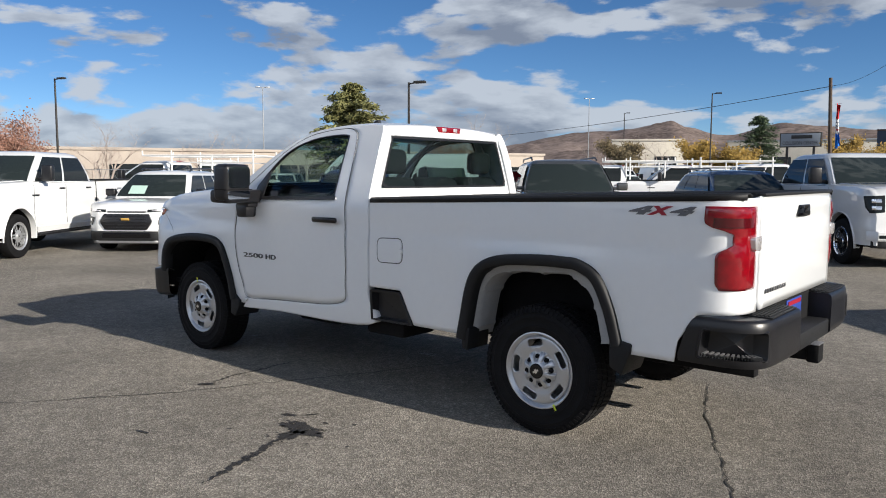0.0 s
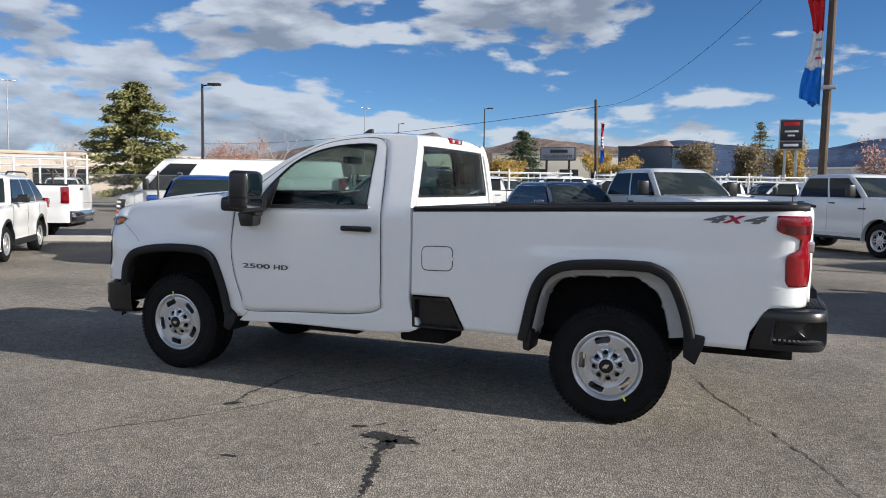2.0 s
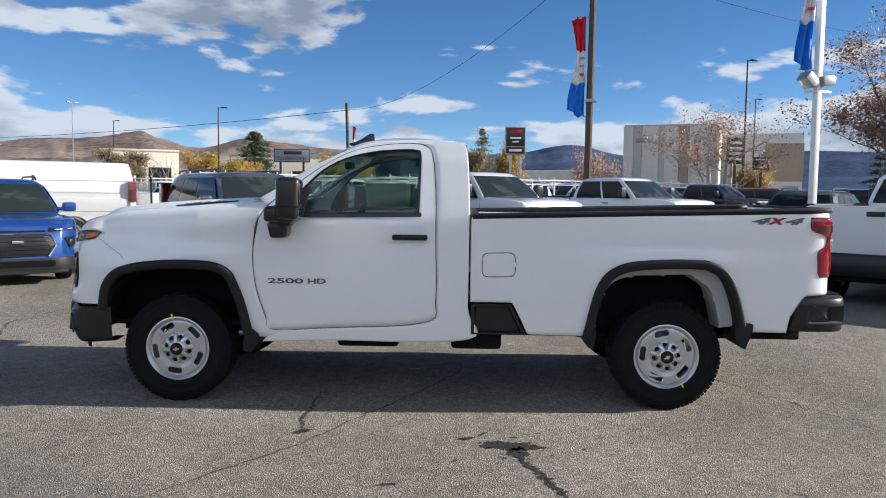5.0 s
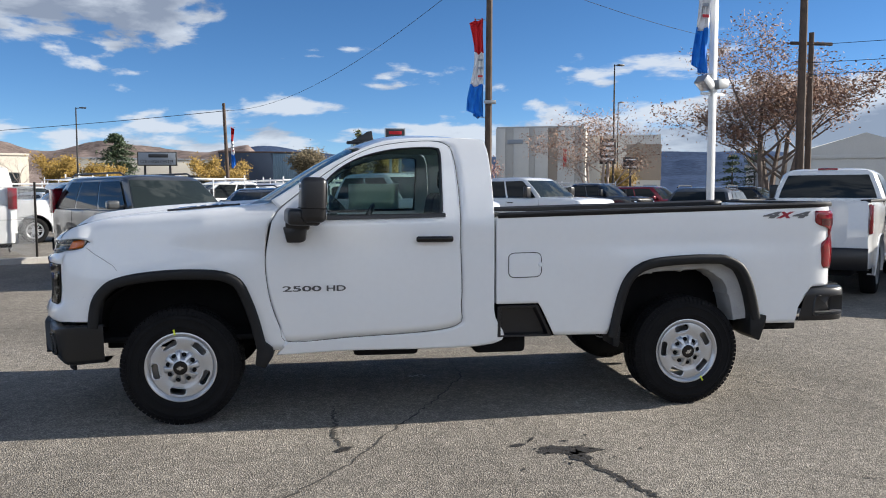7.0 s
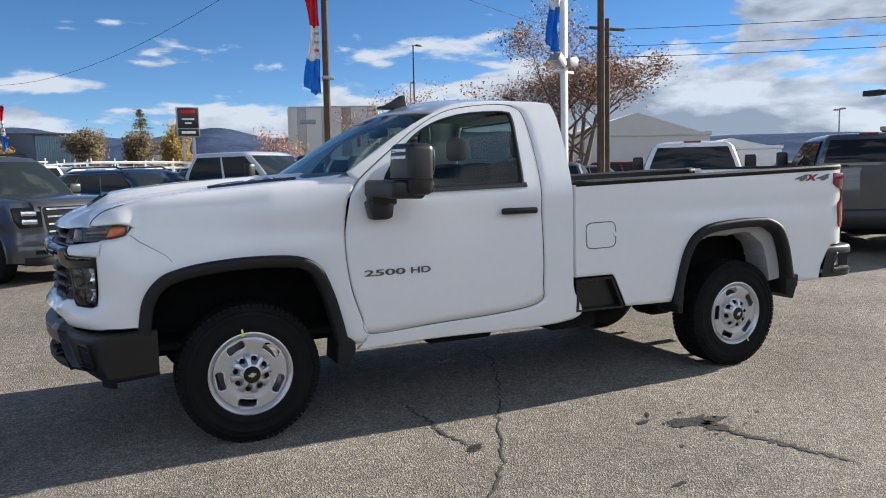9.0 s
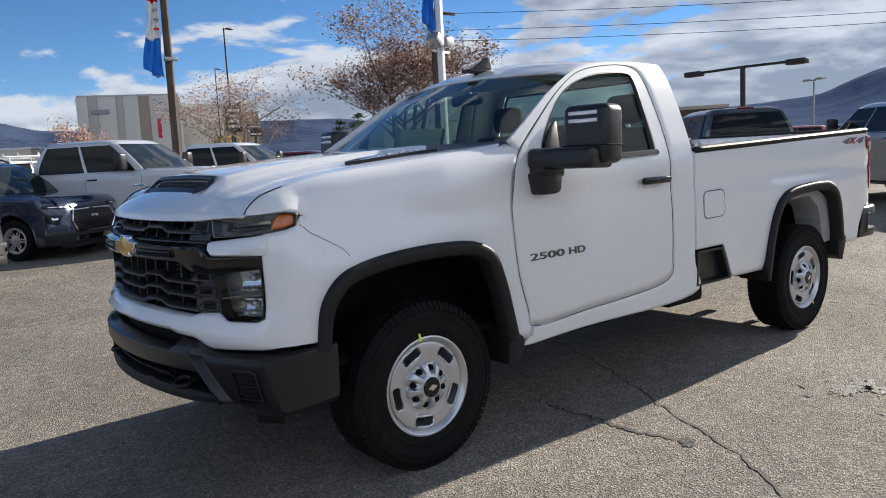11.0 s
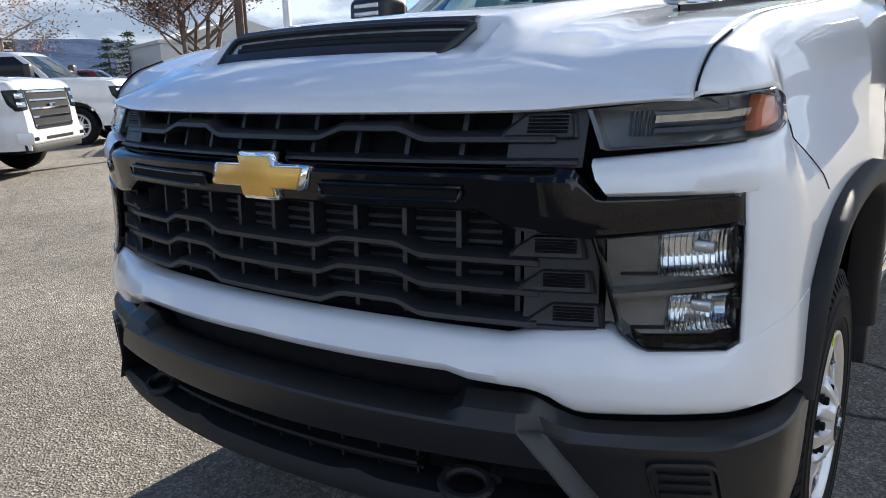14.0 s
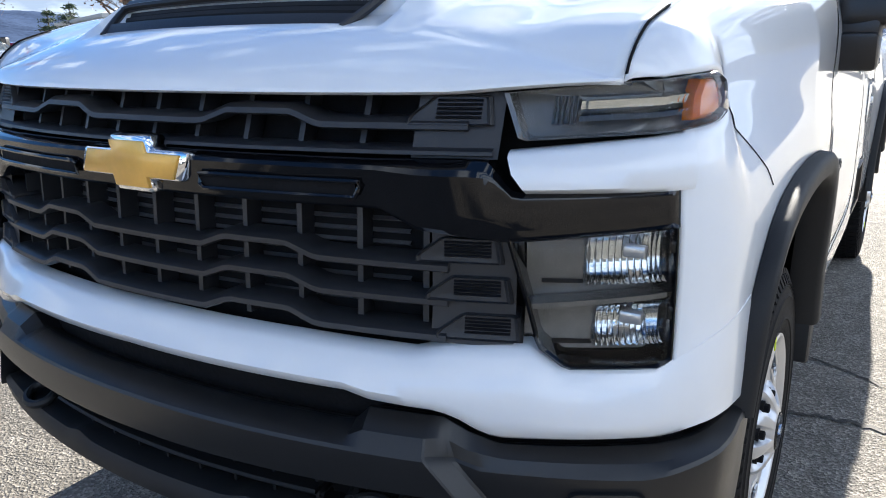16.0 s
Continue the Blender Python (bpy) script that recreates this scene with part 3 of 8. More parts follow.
def build_fender():
    g = Geo()
    n, m = 60, 30
    rows = []
    def section(x, f):
        """A point of the fender's cross section: f from the hood edge (0) to the lower edge (1)."""
        yh, zh = hood_edge(x)
        lo = linear(F_ARCH, x) if x < 0.545 else 0.50
        zs = zh - lerp(0.138, 0.17, max(0.0, min(1.0, (x + 0.57) / 0.3)))
        if f < 0.4:
            t = f / 0.4
            p0, p1, p2 = Vector((yh, zh)), Vector((side_y(x, 1.25) - 0.012, zh - 0.012)), Vector((side_y(x, zs), zs))
            q = (1 - t) ** 2 * p0 + 2 * t * (1 - t) * p1 + t * t * p2
            return (x, -q.x, q.y)
        return on_side(x, lerp(zs, lo, (f - 0.4) / 0.6))
    cut = sorted((z, x) for x, z in DOOR_FRONT)
    for i in range(n + 1):
        row = []
        for k in range(m + 1):
            x = 0.6
            for _ in range(4):
                x = lerp(-0.57, spline(cut, section(x, k / m)[2]) - 0.0015, i / n) if i == n else lerp(-0.57, spline(cut, section(0.6, k / m)[2]) - 0.0015, i / n)
            row.append(section(x, k / m))
        rows.append(row)
    g.grid(rows)
    # roll over above the head lamp's tip, closing to the fender
    tip = []
    for i in range(20):
        t = i / 20
        x = lerp(-0.7925, -0.570, t)
        yh, zh = hood_edge(x)
        u = lerp(0.820, 1.165, t ** 0.85)
        p0, p2 = Vector((x, -yh, zh)), Vector(front(-u, linear(LAMP_EDGE, u)))
        p1 = Vector((lerp(p0.x, p2.x, 0.5), lerp(p0.y, p2.y, 0.66), zh - 0.010))
        p1 = p1.lerp(Vector((x, -(side_y(x, 1.25) - 0.012), zh - 0.012)), t ** 2)
        p2 = p2.lerp(Vector(rows[0][12]), t ** 6)
        tip.append([tuple((1 - f) ** 2 * p0 + 2 * f * (1 - f) * p1 + f * f * p2) for f in (k / 12 for k in range(13))])
    g.grid(tip + [rows[0][:13]])
    # the corner between the head lamp and the fender, ahead of the wheel
    rim = [(0.921, 1.191), (1.04, 1.202), (1.095, 1.214), (1.112, 1.232), (1.122, 1.250), (1.175, 1.246)]
    us = [float(q) for q in np.linspace(0.921, 1.135, 22)]
    g.grid([[front(-u, lerp(0.80, linear(rim, u), j / 18)) for u in us] + [rows[0][30 - j]] for j in range(19)])
    pair("fender", g, WHITE, TRUCK, thick=0.012)
    # seam running from the lamp's tip to the wheel arch
    seam = Geo().tube([front(-1.116, 1.216, 0.0008), front(-1.14, 1.203, 0.0008)] + [on_side(x, z, 0.0008) for x, z in resample([(-0.56, 1.180), (-0.51, 1.150), (-0.425, 1.097), (-0.402, 1.066)], 10)], 0.0013, 5)
    pair("panel_gap", seam, DARK, TRUCK)
    # jamb closing the gap behind the fender, under the pillar
    last = rows[-1][:12]
    jamb = [last]
    for f in (0.35, 0.7, 1.0):
        row = []
        for x, y, z in last:
            q = Vector(on_side(x + 0.03, min(z + 0.015, 1.55), -0.012))
            row.append(tuple(Vector((x, y, z)).lerp(q, f)))
        jamb.append(row)
    pair("door_jamb", Geo().grid(jamb), WHITE, TRUCK, thick=0.006)


def build_hood():
    g = Geo()
    rows = []
    lift = HOOD_LIFT
    for i in range(97):
        s = (i / 96) ** 1.35
        row = []
        for k in range(81):
            w = -1 + 2 * k / 80
            edge = abs(w)
            y0 = w * 0.818
            xf = front(y0, 1.25)[0] - 0.012
            xb = 0.40 + 0.26 * edge ** 2
            x = lerp(xf, xb, s)
            ye, ze = hood_edge(x)
            y = w * lerp(0.818, ye, min(1, s * 2.2))
            d = x - xf
            z = 1.25 + 0.016 * max(0.0, min(1.0, (abs(y0) - 0.60) / 0.218)) * max(0.0, 1 - d / 0.25) + spline(lift, d)
            z = lerp(z, ze, edge ** 6)
            ramp = max(0, min(1, (x + 0.728) / 0.03)) if abs(y) < 0.40 else max(0, min(1, (x + 0.82) / 0.12))
            settle = max(0, min(1, (x + 0.82) / 0.12))
            bulge = max(0, min(1, (0.462 - abs(y)) / 0.058))
            bulge = bulge * bulge * (3 - 2 * bulge)
            z += 0.044 * ramp * bulge * (1 - 0.55 * s)
            z -= 0.010 * math.exp(-((abs(y) - 0.60) / 0.07) ** 2) * settle
            row.append((x, y, z))
        rows.append(row)
    g.grid(rows)
    # front lip turned down to the grille
    g.grid([[Vector(p) + Vector((dx, 0, dz)) for p in rows[0]] for dx, dz in ((0, 0), (-0.001, -0.004), (0.006, -0.008), (0.05, -0.012))])
    hood = g.make("hood", WHITE, TRUCK, thick=0.010, sharp=50)
    gap = [(x, -hood_edge(x)[0], hood_edge(x)[1] + 0.001) for x in (float(q) for q in np.linspace(-0.790, -0.62, 30))]
    pair("panel_gap", Geo().tube(gap, 0.0024, 6), DARK, TRUCK)
    # air scoop: black frame round a slatted mouth that faces forwards
    def mouth(y, f, off=0.0):
        """f runs from the front lip (0) up to the rim (1)."""
        x = lerp(-0.812 + 0.10 * y * y, -0.718 + 0.05 * y * y, f)
        return (x - 0.3 * off, y + 0.015, lerp(1.350, 1.414, f) - 0.06 * y * y + off)
    ring = [(-0.330, 0.0), (-0.350, 0.5), (-0.362, 0.92), (-0.34, 1.0), (0.34, 1.0), (0.362, 0.92), (0.350, 0.5), (0.330, 0.0)]
    s = Geo()
    s.tube([mouth(y, f, 0.004) for y, f in resample(ring, 50)], 0.009, 8)
    s.grid([[mouth(float(y), f, o) for y in np.linspace(-0.335, 0.335, 30)] for f, o in ((-0.12, -0.016), (-0.10, 0.0), (0.0, 0.006), (0.30, 0.010), (0.36, -0.004))])
    s.grid([[mouth(float(y), f, o) for y in np.linspace(-0.36, 0.36, 30)] for f, o in ((0.93, 0.0), (1.0, 0.012), (1.12, 0.012), (1.3, 0.0))])
    s.make("air_scoop", SATIN, hood, "satin black hood scoop")
    Geo().grid([[mouth(float(y), f, o) for y in np.linspace(-0.37, 0.37, 24)] for f, o in ((0.25, -0.02), (0.6, -0.045), (1.0, -0.012))]).make("scoop_liner", DARK, hood)
    for f in (0.52, 0.72, 0.88):
        Geo().grid([[mouth(float(y), f + df, o) for y in np.linspace(-0.340, 0.340, 24)] for df, o in ((-0.02, -0.03), (-0.03, -0.008), (0.03, -0.004), (0.05, -0.03))]).make("scoop_slat", PLASTIC, hood)
    # badge plates on the hood's shoulders
    def hood_z(x, y):
        ye, ze = hood_edge(x)
        z = 1.25 + spline(lift, x - front(y, 1.25)[0] + 0.012)
        return lerp(z, ze, min(1, y / ye) ** 6) - 0.010 * math.exp(-((y - 0.60) / 0.07) ** 2)
    for sgn in (-1, 1):
        pl = Geo()
        rows = []
        for i in range(13):
            t = i / 12
            x = lerp(-0.15, 0.36, t)
            w0 = lerp(0.575, 0.640, t)
            wid = linear([(0, 0.006), (0.22, 0.105), (0.7, 0.095), (1.0, 0.012)], t)
            rows.append([(x, sgn * yy, hood_z(x, yy) + 0.015) for yy in (w0 - wid / 2 + wid * k / 6 for k in range(7))])
        pl.grid(rows)
        pl.grid([[(x, y, z - 0.02) for x, y, z in (r[0] for r in rows)], [r[0] for r in rows]])
        pl.grid([[(x, y, z - 0.02) for x, y, z in (r[-1] for r in rows)], [r[-1] for r in rows]])
        plate = pl.make("badge_plate", SATIN, hood, "black hood badge plate")
        if sgn < 0:
            z = hood_z(0.175, 0.612) + 0.017
            lettering("badge_lettering", "6.6L", 0.070, CHROME, pose(0.175, -0.612, z + 0.003, 10, -5, -7), plate, 0.003, fit=(0.20, 0.055))
            z = hood_z(-0.01, 0.592) + 0.017
            Geo().box(-0.065, 0.065, -0.020, 0.020, 0, 0.005, 0.002).make("badge_bar", CHROME, plate, m=pose(-0.01, -0.592, z, 10, -6, -7))
    return hood


def matched(chain_a, chain_b, n_each):
    """Two outlines given as matching corner lists, resampled leg by leg."""
    out_a, out_b = [], []
    for i in range(len(chain_a) - 1):
        for k in range(n_each):
            t = k / n_each
            out_a.append((lerp(chain_a[i][0], chain_a[i + 1][0], t), lerp(chain_a[i][1], chain_a[i + 1][1], t)))
            out_b.append((lerp(chain_b[i][0], chain_b[i + 1][0], t), lerp(chain_b[i][1], chain_b[i + 1][1], t)))
    out_a.append(tuple(chain_a[-1]))
    out_b.append(tuple(chain_b[-1]))
    return out_a, out_b


def smooth_chain(points, per):
    """A Catmull-Rom curve through points, ends kept."""
    out = []
    p = [Vector(points[0]) * 2 - Vector(points[1])] + [Vector(q) for q in points] + [Vector(points[-1]) * 2 - Vector(points[-2])]
    for i in range(1, len(p) - 2):
        for k in range(per):
            t = k / per
            out.append(tuple(0.5 * (2 * p[i] + (p[i + 1] - p[i - 1]) * t + (2 * p[i - 1] - 5 * p[i] + 4 * p[i + 1] - p[i + 2]) * t * t + (3 * p[i] - p[i - 1] - 3 * p[i + 1] + p[i + 2]) * t ** 3)))
    out.append(tuple(points[-1]))
    return out


WINDOW = [(0.80, 1.39), (0.84, 1.50), (0.93, 1.615), (1.062, 1.742), (1.221, 1.828), (1.422, 1.880), (1.625, 1.898), (1.745, 1.895), (1.778, 1.86), (1.778, 1.65), (1.774, 1.44), (1.759, 1.415), (1.50, 1.408), (1.10, 1.396), (0.90, 1.388)]
DOOR = [(0.60, 1.38), (0.655, 1.465), (0.79, 1.575), (1.05, 1.765), (1.27, 1.883), (1.48, 1.930), (1.70, 1.946), (1.815, 1.928), (1.868, 1.86), (1.897, 1.60), (1.903, 1.20), (1.906, 0.79), (1.83, 0.625), (1.10, 0.574), (0.70, 0.556)]
DOOR_LEFT = [(0.70, 0.556), (0.651, 0.652), (0.583, 0.868), (0.558, 1.129), (0.60, 1.38)]


def build_cab():
    # door skin: a ring round the window, with the front edge closed below
    lower_in = [WINDOW[-1], (0.86, 1.388), (0.83, 1.388), (0.81, 1.388), WINDOW[0]]
    ci = WINDOW + lower_in[1:]
    co = DOOR + DOOR_LEFT[1:]
    a, b = smooth_chain(ci, 5), smooth_chain(co, 5)
    g = Geo()
    g.grid([[on_side(lerp(p[0], q[0], r / 16), lerp(p[1], q[1], r / 16), 0.0 if 0 < r < 16 else -0.003) for p, q in zip(a, b)] for r in range(17)])
    doors = pair("door", g, WHITE, TRUCK, thick=0.02, sharp=45)
    gap = [on_side(x, z, -0.0005) for x, z in resample(b, 120)]
    for d, sgn in zip(doors, (1, -1)):
        Geo().tube([(x, y * sgn, z) for x, y, z in gap], 0.0017, 5).make("shut_line", DARK, d)
    # body frame: pillar, roof rail, rear quarter, sill
    fi = DOOR[1:] + [(0.70, 0.540)]
    fo = [(0.60, 1.525), (0.72, 1.60), (0.98, 1.765), (1.22, 1.885), (1.42, 1.945), (1.75, 1.968), (2.04, 1.963), (2.112, 1.92), (2.138, 1.65), (2.142, 1.20), (2.14, 0.74), (2.14, 0.50), (1.10, 0.480), (0.72, 0.465), (0.62, 0.465)]
    a, b = smooth_chain(fi, 6), smooth_chain(fo, 6)
    g = Geo()
    g.grid([[on_side(lerp(p[0], q[0], r / 8) + (0.0015 if r == 0 else 0), lerp(p[1], q[1], r / 8) + (0.001 if r == 0 else 0), 0.0 if r else -0.005) for p, q in zip(a, b)] for r in range(9)])
    # cab corner wrapping to the back wall
    corner = [on_side(x, z) for x, z in b[36:67]]
    g.grid([[(p[0] + dx * min(1, k / 8), p[1] + dy * min(1, k / 8), p[2]) for k, p in enumerate(corner)] for dx, dy in ((0, 0), (0.004, 0.006), (0.006, 0.035), (0.006, 0.10))])
    pair("cab_side", g, WHITE, TRUCK, thick=0.02, sharp=45)
    # roof
    rail = resample(smooth_chain([(1.22, 1.885), (1.42, 1.945), (1.75, 1.968), (2.04, 1.963)], 8), 25)
    g = Geo()
    rows = []
    for i, (x, z) in enumerate(rail):
        y0 = side_y(x, z)
        t = i / 24
        row = []
        for k in range(33):
            w = -1 + 2 * k / 32
            crown = 0.060 * (1 - abs(w) ** 2.6)
            pull = -0.11 * (1 - w * w) * (1 - t) ** 2 + 0.05 * (1 - w * w) * t ** 3
            row.append((x + pull, w * y0, z + crown * (0.35 + 0.65 * math.sin(math.pi * min(1, 0.12 + t * 0.95)))))
        rows.append(row)
    g.grid(rows)
    roof = g.make("roof", WHITE, TRUCK, thick=0.015)
    # back wall with its window opening, and the glass
    wo = [(-0.725, 1.925), (0.725, 1.925), (0.905, 1.42), (0.905, 1.30), (-0.905, 1.30), (-0.905, 1.42), (-0.725, 1.925)]
    wi = [(-0.672, 1.880), (0.672, 1.880), (0.798, 1.512), (0.785, 1.495), (-0.785, 1.495), (-0.798, 1.512), (-0.672, 1.880)]
    a, b = matched(wi, wo, 6)

    def back_wall(y, z, off=0.0):
        return (2.128 - 0.16 * max(0, z - 1.45) * 0.35 + 0.02 * (1 - (y / 0.9) ** 2) + off, y, z)
    g = Geo()
    g.grid([[back_wall(lerp(p[0], q[0], r / 4), lerp(p[1], q[1], r / 4), -0.01 if r == 0 else 0.0) for p, q in zip(a, b)] for r in range(5)])
    g.grid([[back_wall(y, z) for y in np.linspace(-0.905, 0.905, 8)] for z in (1.30, 0.55)])
    top_row = [(x + 0.0, y, z) for x, y, z in rows[-1]]
    g.grid([top_row, [(x + 0.018, y, z - 0.016) for x, y, z in top_row], [back_wall(max(-0.725, min(0.725, y)), 1.925) for x, y, z in top_row]])
    g.make("cab_back", WHITE, TRUCK, thick=0.012)
    g = Geo().grid([[back_wall(lerp(-1, 1, k / 12) * lerp(0.800, 0.674, r / 6), lerp(1.494, 1.882, r / 6), -0.006) for k in range(13)] for r in range(7)])
    g.make("rear_window", REAR_GLASS, TRUCK, "dark-edged rear window glass")
    g = Geo()
    g.grid([[back_wall(p[0] * s, 1.69 + (p[1] - 1.69) * s2, -0.003) for p in resample(wi, 60)] for s, s2 in ((1.0, 1.0), (0.972, 0.93))])
    g.make("window_seal", SATIN, TRUCK)
    # windscreen
    a = smooth_chain([(0.60, 1.525), (0.72, 1.60), (0.98, 1.765), (1.22, 1.885)], 8)
    g = Geo()
    rows = []
    for i, (x, z) in enumerate(resample(a, 16)):
        t = i / 15
        y0 = side_y(x, z) - 0.045
        row = []
        for k in range(25):
            w = -1 + 2 * k / 24
            row.append((x + 0.035 - lerp(0.20, 0.12, t) * (1 - abs(w) ** 2.2), w * y0, z - 0.005 + 0.045 * t * (1 - abs(w) ** 2.5)))
        rows.append(row)
    g.grid(rows)
    g.make("windscreen", GLASS, TRUCK, "clear laminated windscreen")
    for sgn in (0, -1):
        edge = Geo()
        edge.grid([[rows[i][sgn] for i in range(16)], [tuple(Vector(rows[i][sgn]) + Vector((0.035, (0.04 if sgn else -0.04), 0.01))) for i in range(16)]])
        edge.make("pillar_trim", WHITE, TRUCK, thick=0.01)
    cowl = Geo().grid([[(p[0] + dx, p[1] * 1.03, p[2] + dz) for p in rows[0]] for dx, dz in ((0.06, 0.0), (0.0, 0.002), (-0.09, -0.028), (-0.11, -0.06))])
    cowl.make("cowl", SATIN, TRUCK, "black cowl panel")
    for y0, y1 in ((-0.55, 0.08), (0.12, 0.68)):
        w = Geo().tube([(0.43 + 0.22 * y0 * y0, y0, 1.507), (0.46 + 0.2 * y1 * y1, y1 * 0.97, 1.520)], 0.008, 6)
        w.make("wiper", SATIN, TRUCK)
    # side glass, seal, sail panel
    win = smooth_chain(WINDOW[:1] + WINDOW[1:12], 4) + [(1.50, 1.408), (1.10, 1.396), (0.80, 1.39)]
    c = (1.36, 1.62)
    g = Geo()
    loop = resample(win + win[:1], 72)
    g.grid([[on_side(lerp(c[0], x, r / 6), lerp(c[1], z, r / 6), -0.022) for x, z in loop] for r in range(1, 7)])
    g.face([on_side(lerp(c[0], x, 1 / 6), lerp(c[1], z, 1 / 6), -0.022) for x, z in loop[:-1]])
    for d, sgn in zip(doors, (1, -1)):
        q = Geo()
        q.v, q.f = [(x, y * sgn, z) for x, y, z in g.v], g.f
        q.make("side_window", GLASS, d, "door window glass")
        q = Geo()
        q.grid([[(on_side(x, z, o)[0], on_side(x, z, o)[1] * sgn, on_side(x, z, o)[2]) for x, z in ((lerp(c[0], px, s), lerp(c[1], pz, s)) for px, pz in loop)] for s, o in ((1.012, 0.001), (0.985, 0.002), (0.965, -0.02))])
        q.make("window_seal", SATIN, d, "black window seal")
        q = Geo()
        sail = [(0.80, 1.392), (0.93, 1.392), (0.975, 1.62), (0.93, 1.595), (0.845, 1.505)]
        q.prism([(x, z) for x, z in sail], "y", 0, 0.012, 0.003)
        q.v = [(x, sgn * -(side_y(x, z) + 0.004 + y), z) for x, y, z in q.v]
        q.make("sail_panel", SATIN, d)
        q = Geo()
        q.grid([[(x, sgn * -(side_y(x, z) + o), z) for x, z in ((xx, 1.408 + (xx - 0.8) * 0.018 + dz) for xx in np.linspace(0.92, 1.795, 20))] for dz, o in ((-0.022, 0.001), (-0.018, 0.010), (0.002, 0.010), (0.008, 0.001))])
        q.make("belt_moulding", SATIN, d, "black belt moulding")
        # handle
        h = Geo()
        h.box(1.585, 1.845, -0.018, 0.018, 1.232, 1.274, 0.015, segments=3)
        h.box(1.62, 1.66, -0.01, 0.03, 1.24, 1.265, 0.006)
        h.box(1.78, 1.82, -0.01, 0.03, 1.24, 1.265, 0.006)
        h.v = [(x, sgn * -(side_y(x, z) + 0.036 - y + 0.010 * math.sin(math.pi * (x - 1.585) / 0.26)), z) for x, y, z in h.v]
        h.make("handle", GLOSS, d, "black pull handle")
        cup = Geo().prism(rounded([(1.63, 1.205), (1.80, 1.205), (1.80, 1.285), (1.63, 1.285)], 0.4), "y", 0, 0.003)
        cup.v = [(x, sgn * -(side_y(x, z) + 0.001 + y), z) for x, y, z in cup.v]
        cup.make("handle_cup", WHITE, d)
    m = Matrix.Translation((0.872, -side_y(0.87, 0.93) - 0.003, 0.919)) @ pose(0, 0, 0, 90, 0, 0)
    for text, x, w in (("2500", 0.800, 0.262), ("HD", 1.031, 0.130)):
        lettering("model_lettering", text, 0.060, GREYTEXT, Matrix.Translation((x - 0.872, 0, 0)) @ m, doors[0], 0.002, fit=(w, 0.038), bold=0.0012)
    # high brake lamp and roof aerial
    lamp = Geo().prism([(-0.150, 1.978), (0.150, 1.978), (0.138, 1.930), (-0.138, 1.930)], "x", 2.06, 2.125, 0.010)
    brake = lamp.make("brake_lamp", RED_LENS, TRUCK, "red high brake lamp")
    for y0 in (-0.095, 0.045):
        Geo().box(2.122, 2.128, y0, y0 + 0.05, 1.940, 1.968, 0.003).make("lens", CLEAR_LENS, brake)
    fin = Geo()
    prof = [(1.15, 0.0), (1.22, 0.035), (1.30, 0.085), (1.335, 0.088), (1.345, 0.02), (1.42, 0.0)]
    fin.prism([(x, 1.985 + z) for x, z in prof], "y", -0.016, 0.016, 0.007)
    fin.box(1.13, 1.44, -0.04, 0.04, 1.968, 1.992, 0.010)
    fin.make("roof_aerial", SATIN, TRUCK, "black shark-fin aerial")
    return doors


def build_mirror():
    head_m = pose(0.868, -1.200, 1.43, 0, 2, 7)
    g = Geo().box(-0.070, 0.092, -0.158, 0.105, -0.045, 0.245, 0.040, segments=4, m=head_m)
    g.box(-0.150, 0.060, -0.120, 0.270, -0.066, 0.040, 0.028, segments=4, m=head_m)
    arm = Geo().prism([(0.682, 1.350), (0.845, 1.355), (0.832, 1.252), (0.80, 1.240), (0.708, 1.240)], "y", -1.060, -0.935, 0.015)
    arm.box(0.70, 0.86, -1.06, -0.95, 1.325, 1.40, 0.015)
    groove = Geo().box(-0.072, 0.094, -0.160, 0.107, 0.043, 0.049, 0.002, m=head_m)
    mirror_glass = Geo().prism(rounded([(-0.140, 0.060), (0.086, 0.060), (0.086, 0.226), (-0.140, 0.226)], 0.22), "x", 0.091, 0.094, m=head_m)
    low_glass = Geo().prism(rounded([(-0.140, -0.030), (0.086, -0.030), (0.086, 0.034), (-0.140, 0.034)], 0.3), "x", 0.091, 0.094, m=head_m)
    heads = pair("mirror", g, SATIN, TRUCK, "black tow mirror")
    lines = [Geo().box(-0.075, -0.066, -0.105, 0.060, z, z + 0.020, 0.004, m=head_m) for z in (0.155, 0.192)]
    for i, h in enumerate(heads):
        for name, geo, mat in (("arm", arm, SATIN), ("groove", groove, DARK), ("marker_lamp", lines[0], CLEAR_LENS), ("marker_lamp", lines[1], CLEAR_LENS), ("glass", mirror_glass, CHROME), ("glass", low_glass, CHROME)):
            q = Geo()
            sg = 1 if i == 0 else -1
            q.v, q.f = [(x, y * sg, z) for x, y, z in geo.v], geo.f
            q.make(name, mat, h)


def arch_strip(arch, name, reach=0.060, out=0.036):
    """A black wheel-arch moulding along an arch line."""
    pts = resample(smooth_chain(arch, 6), 70)
    rows = []
    for w, o in ((-0.008, 0.001), (-0.005, out * 0.75), (0.008, out), (reach * 0.8, out * 0.85), (reach, out * 0.5), (reach + 0.003, -0.05)):
        row = []
        for i, (x, z) in enumerate(pts):
            a, b = pts[max(0, i - 1)], pts[min(69, i + 1)]
            d = Vector((b[0] - a[0], b[1] - a[1])).normalized()
            nx, nz = d.y, -d.x
            px, pz = x + nx * w, z + nz * w
            row.append((px, -(side_y(x, max(0.7, z)) + o), pz))
        rows.append(row)
    return pair(name, Geo().grid(rows), PLASTIC, TRUCK, "black wheel-arch moulding", sharp=60)


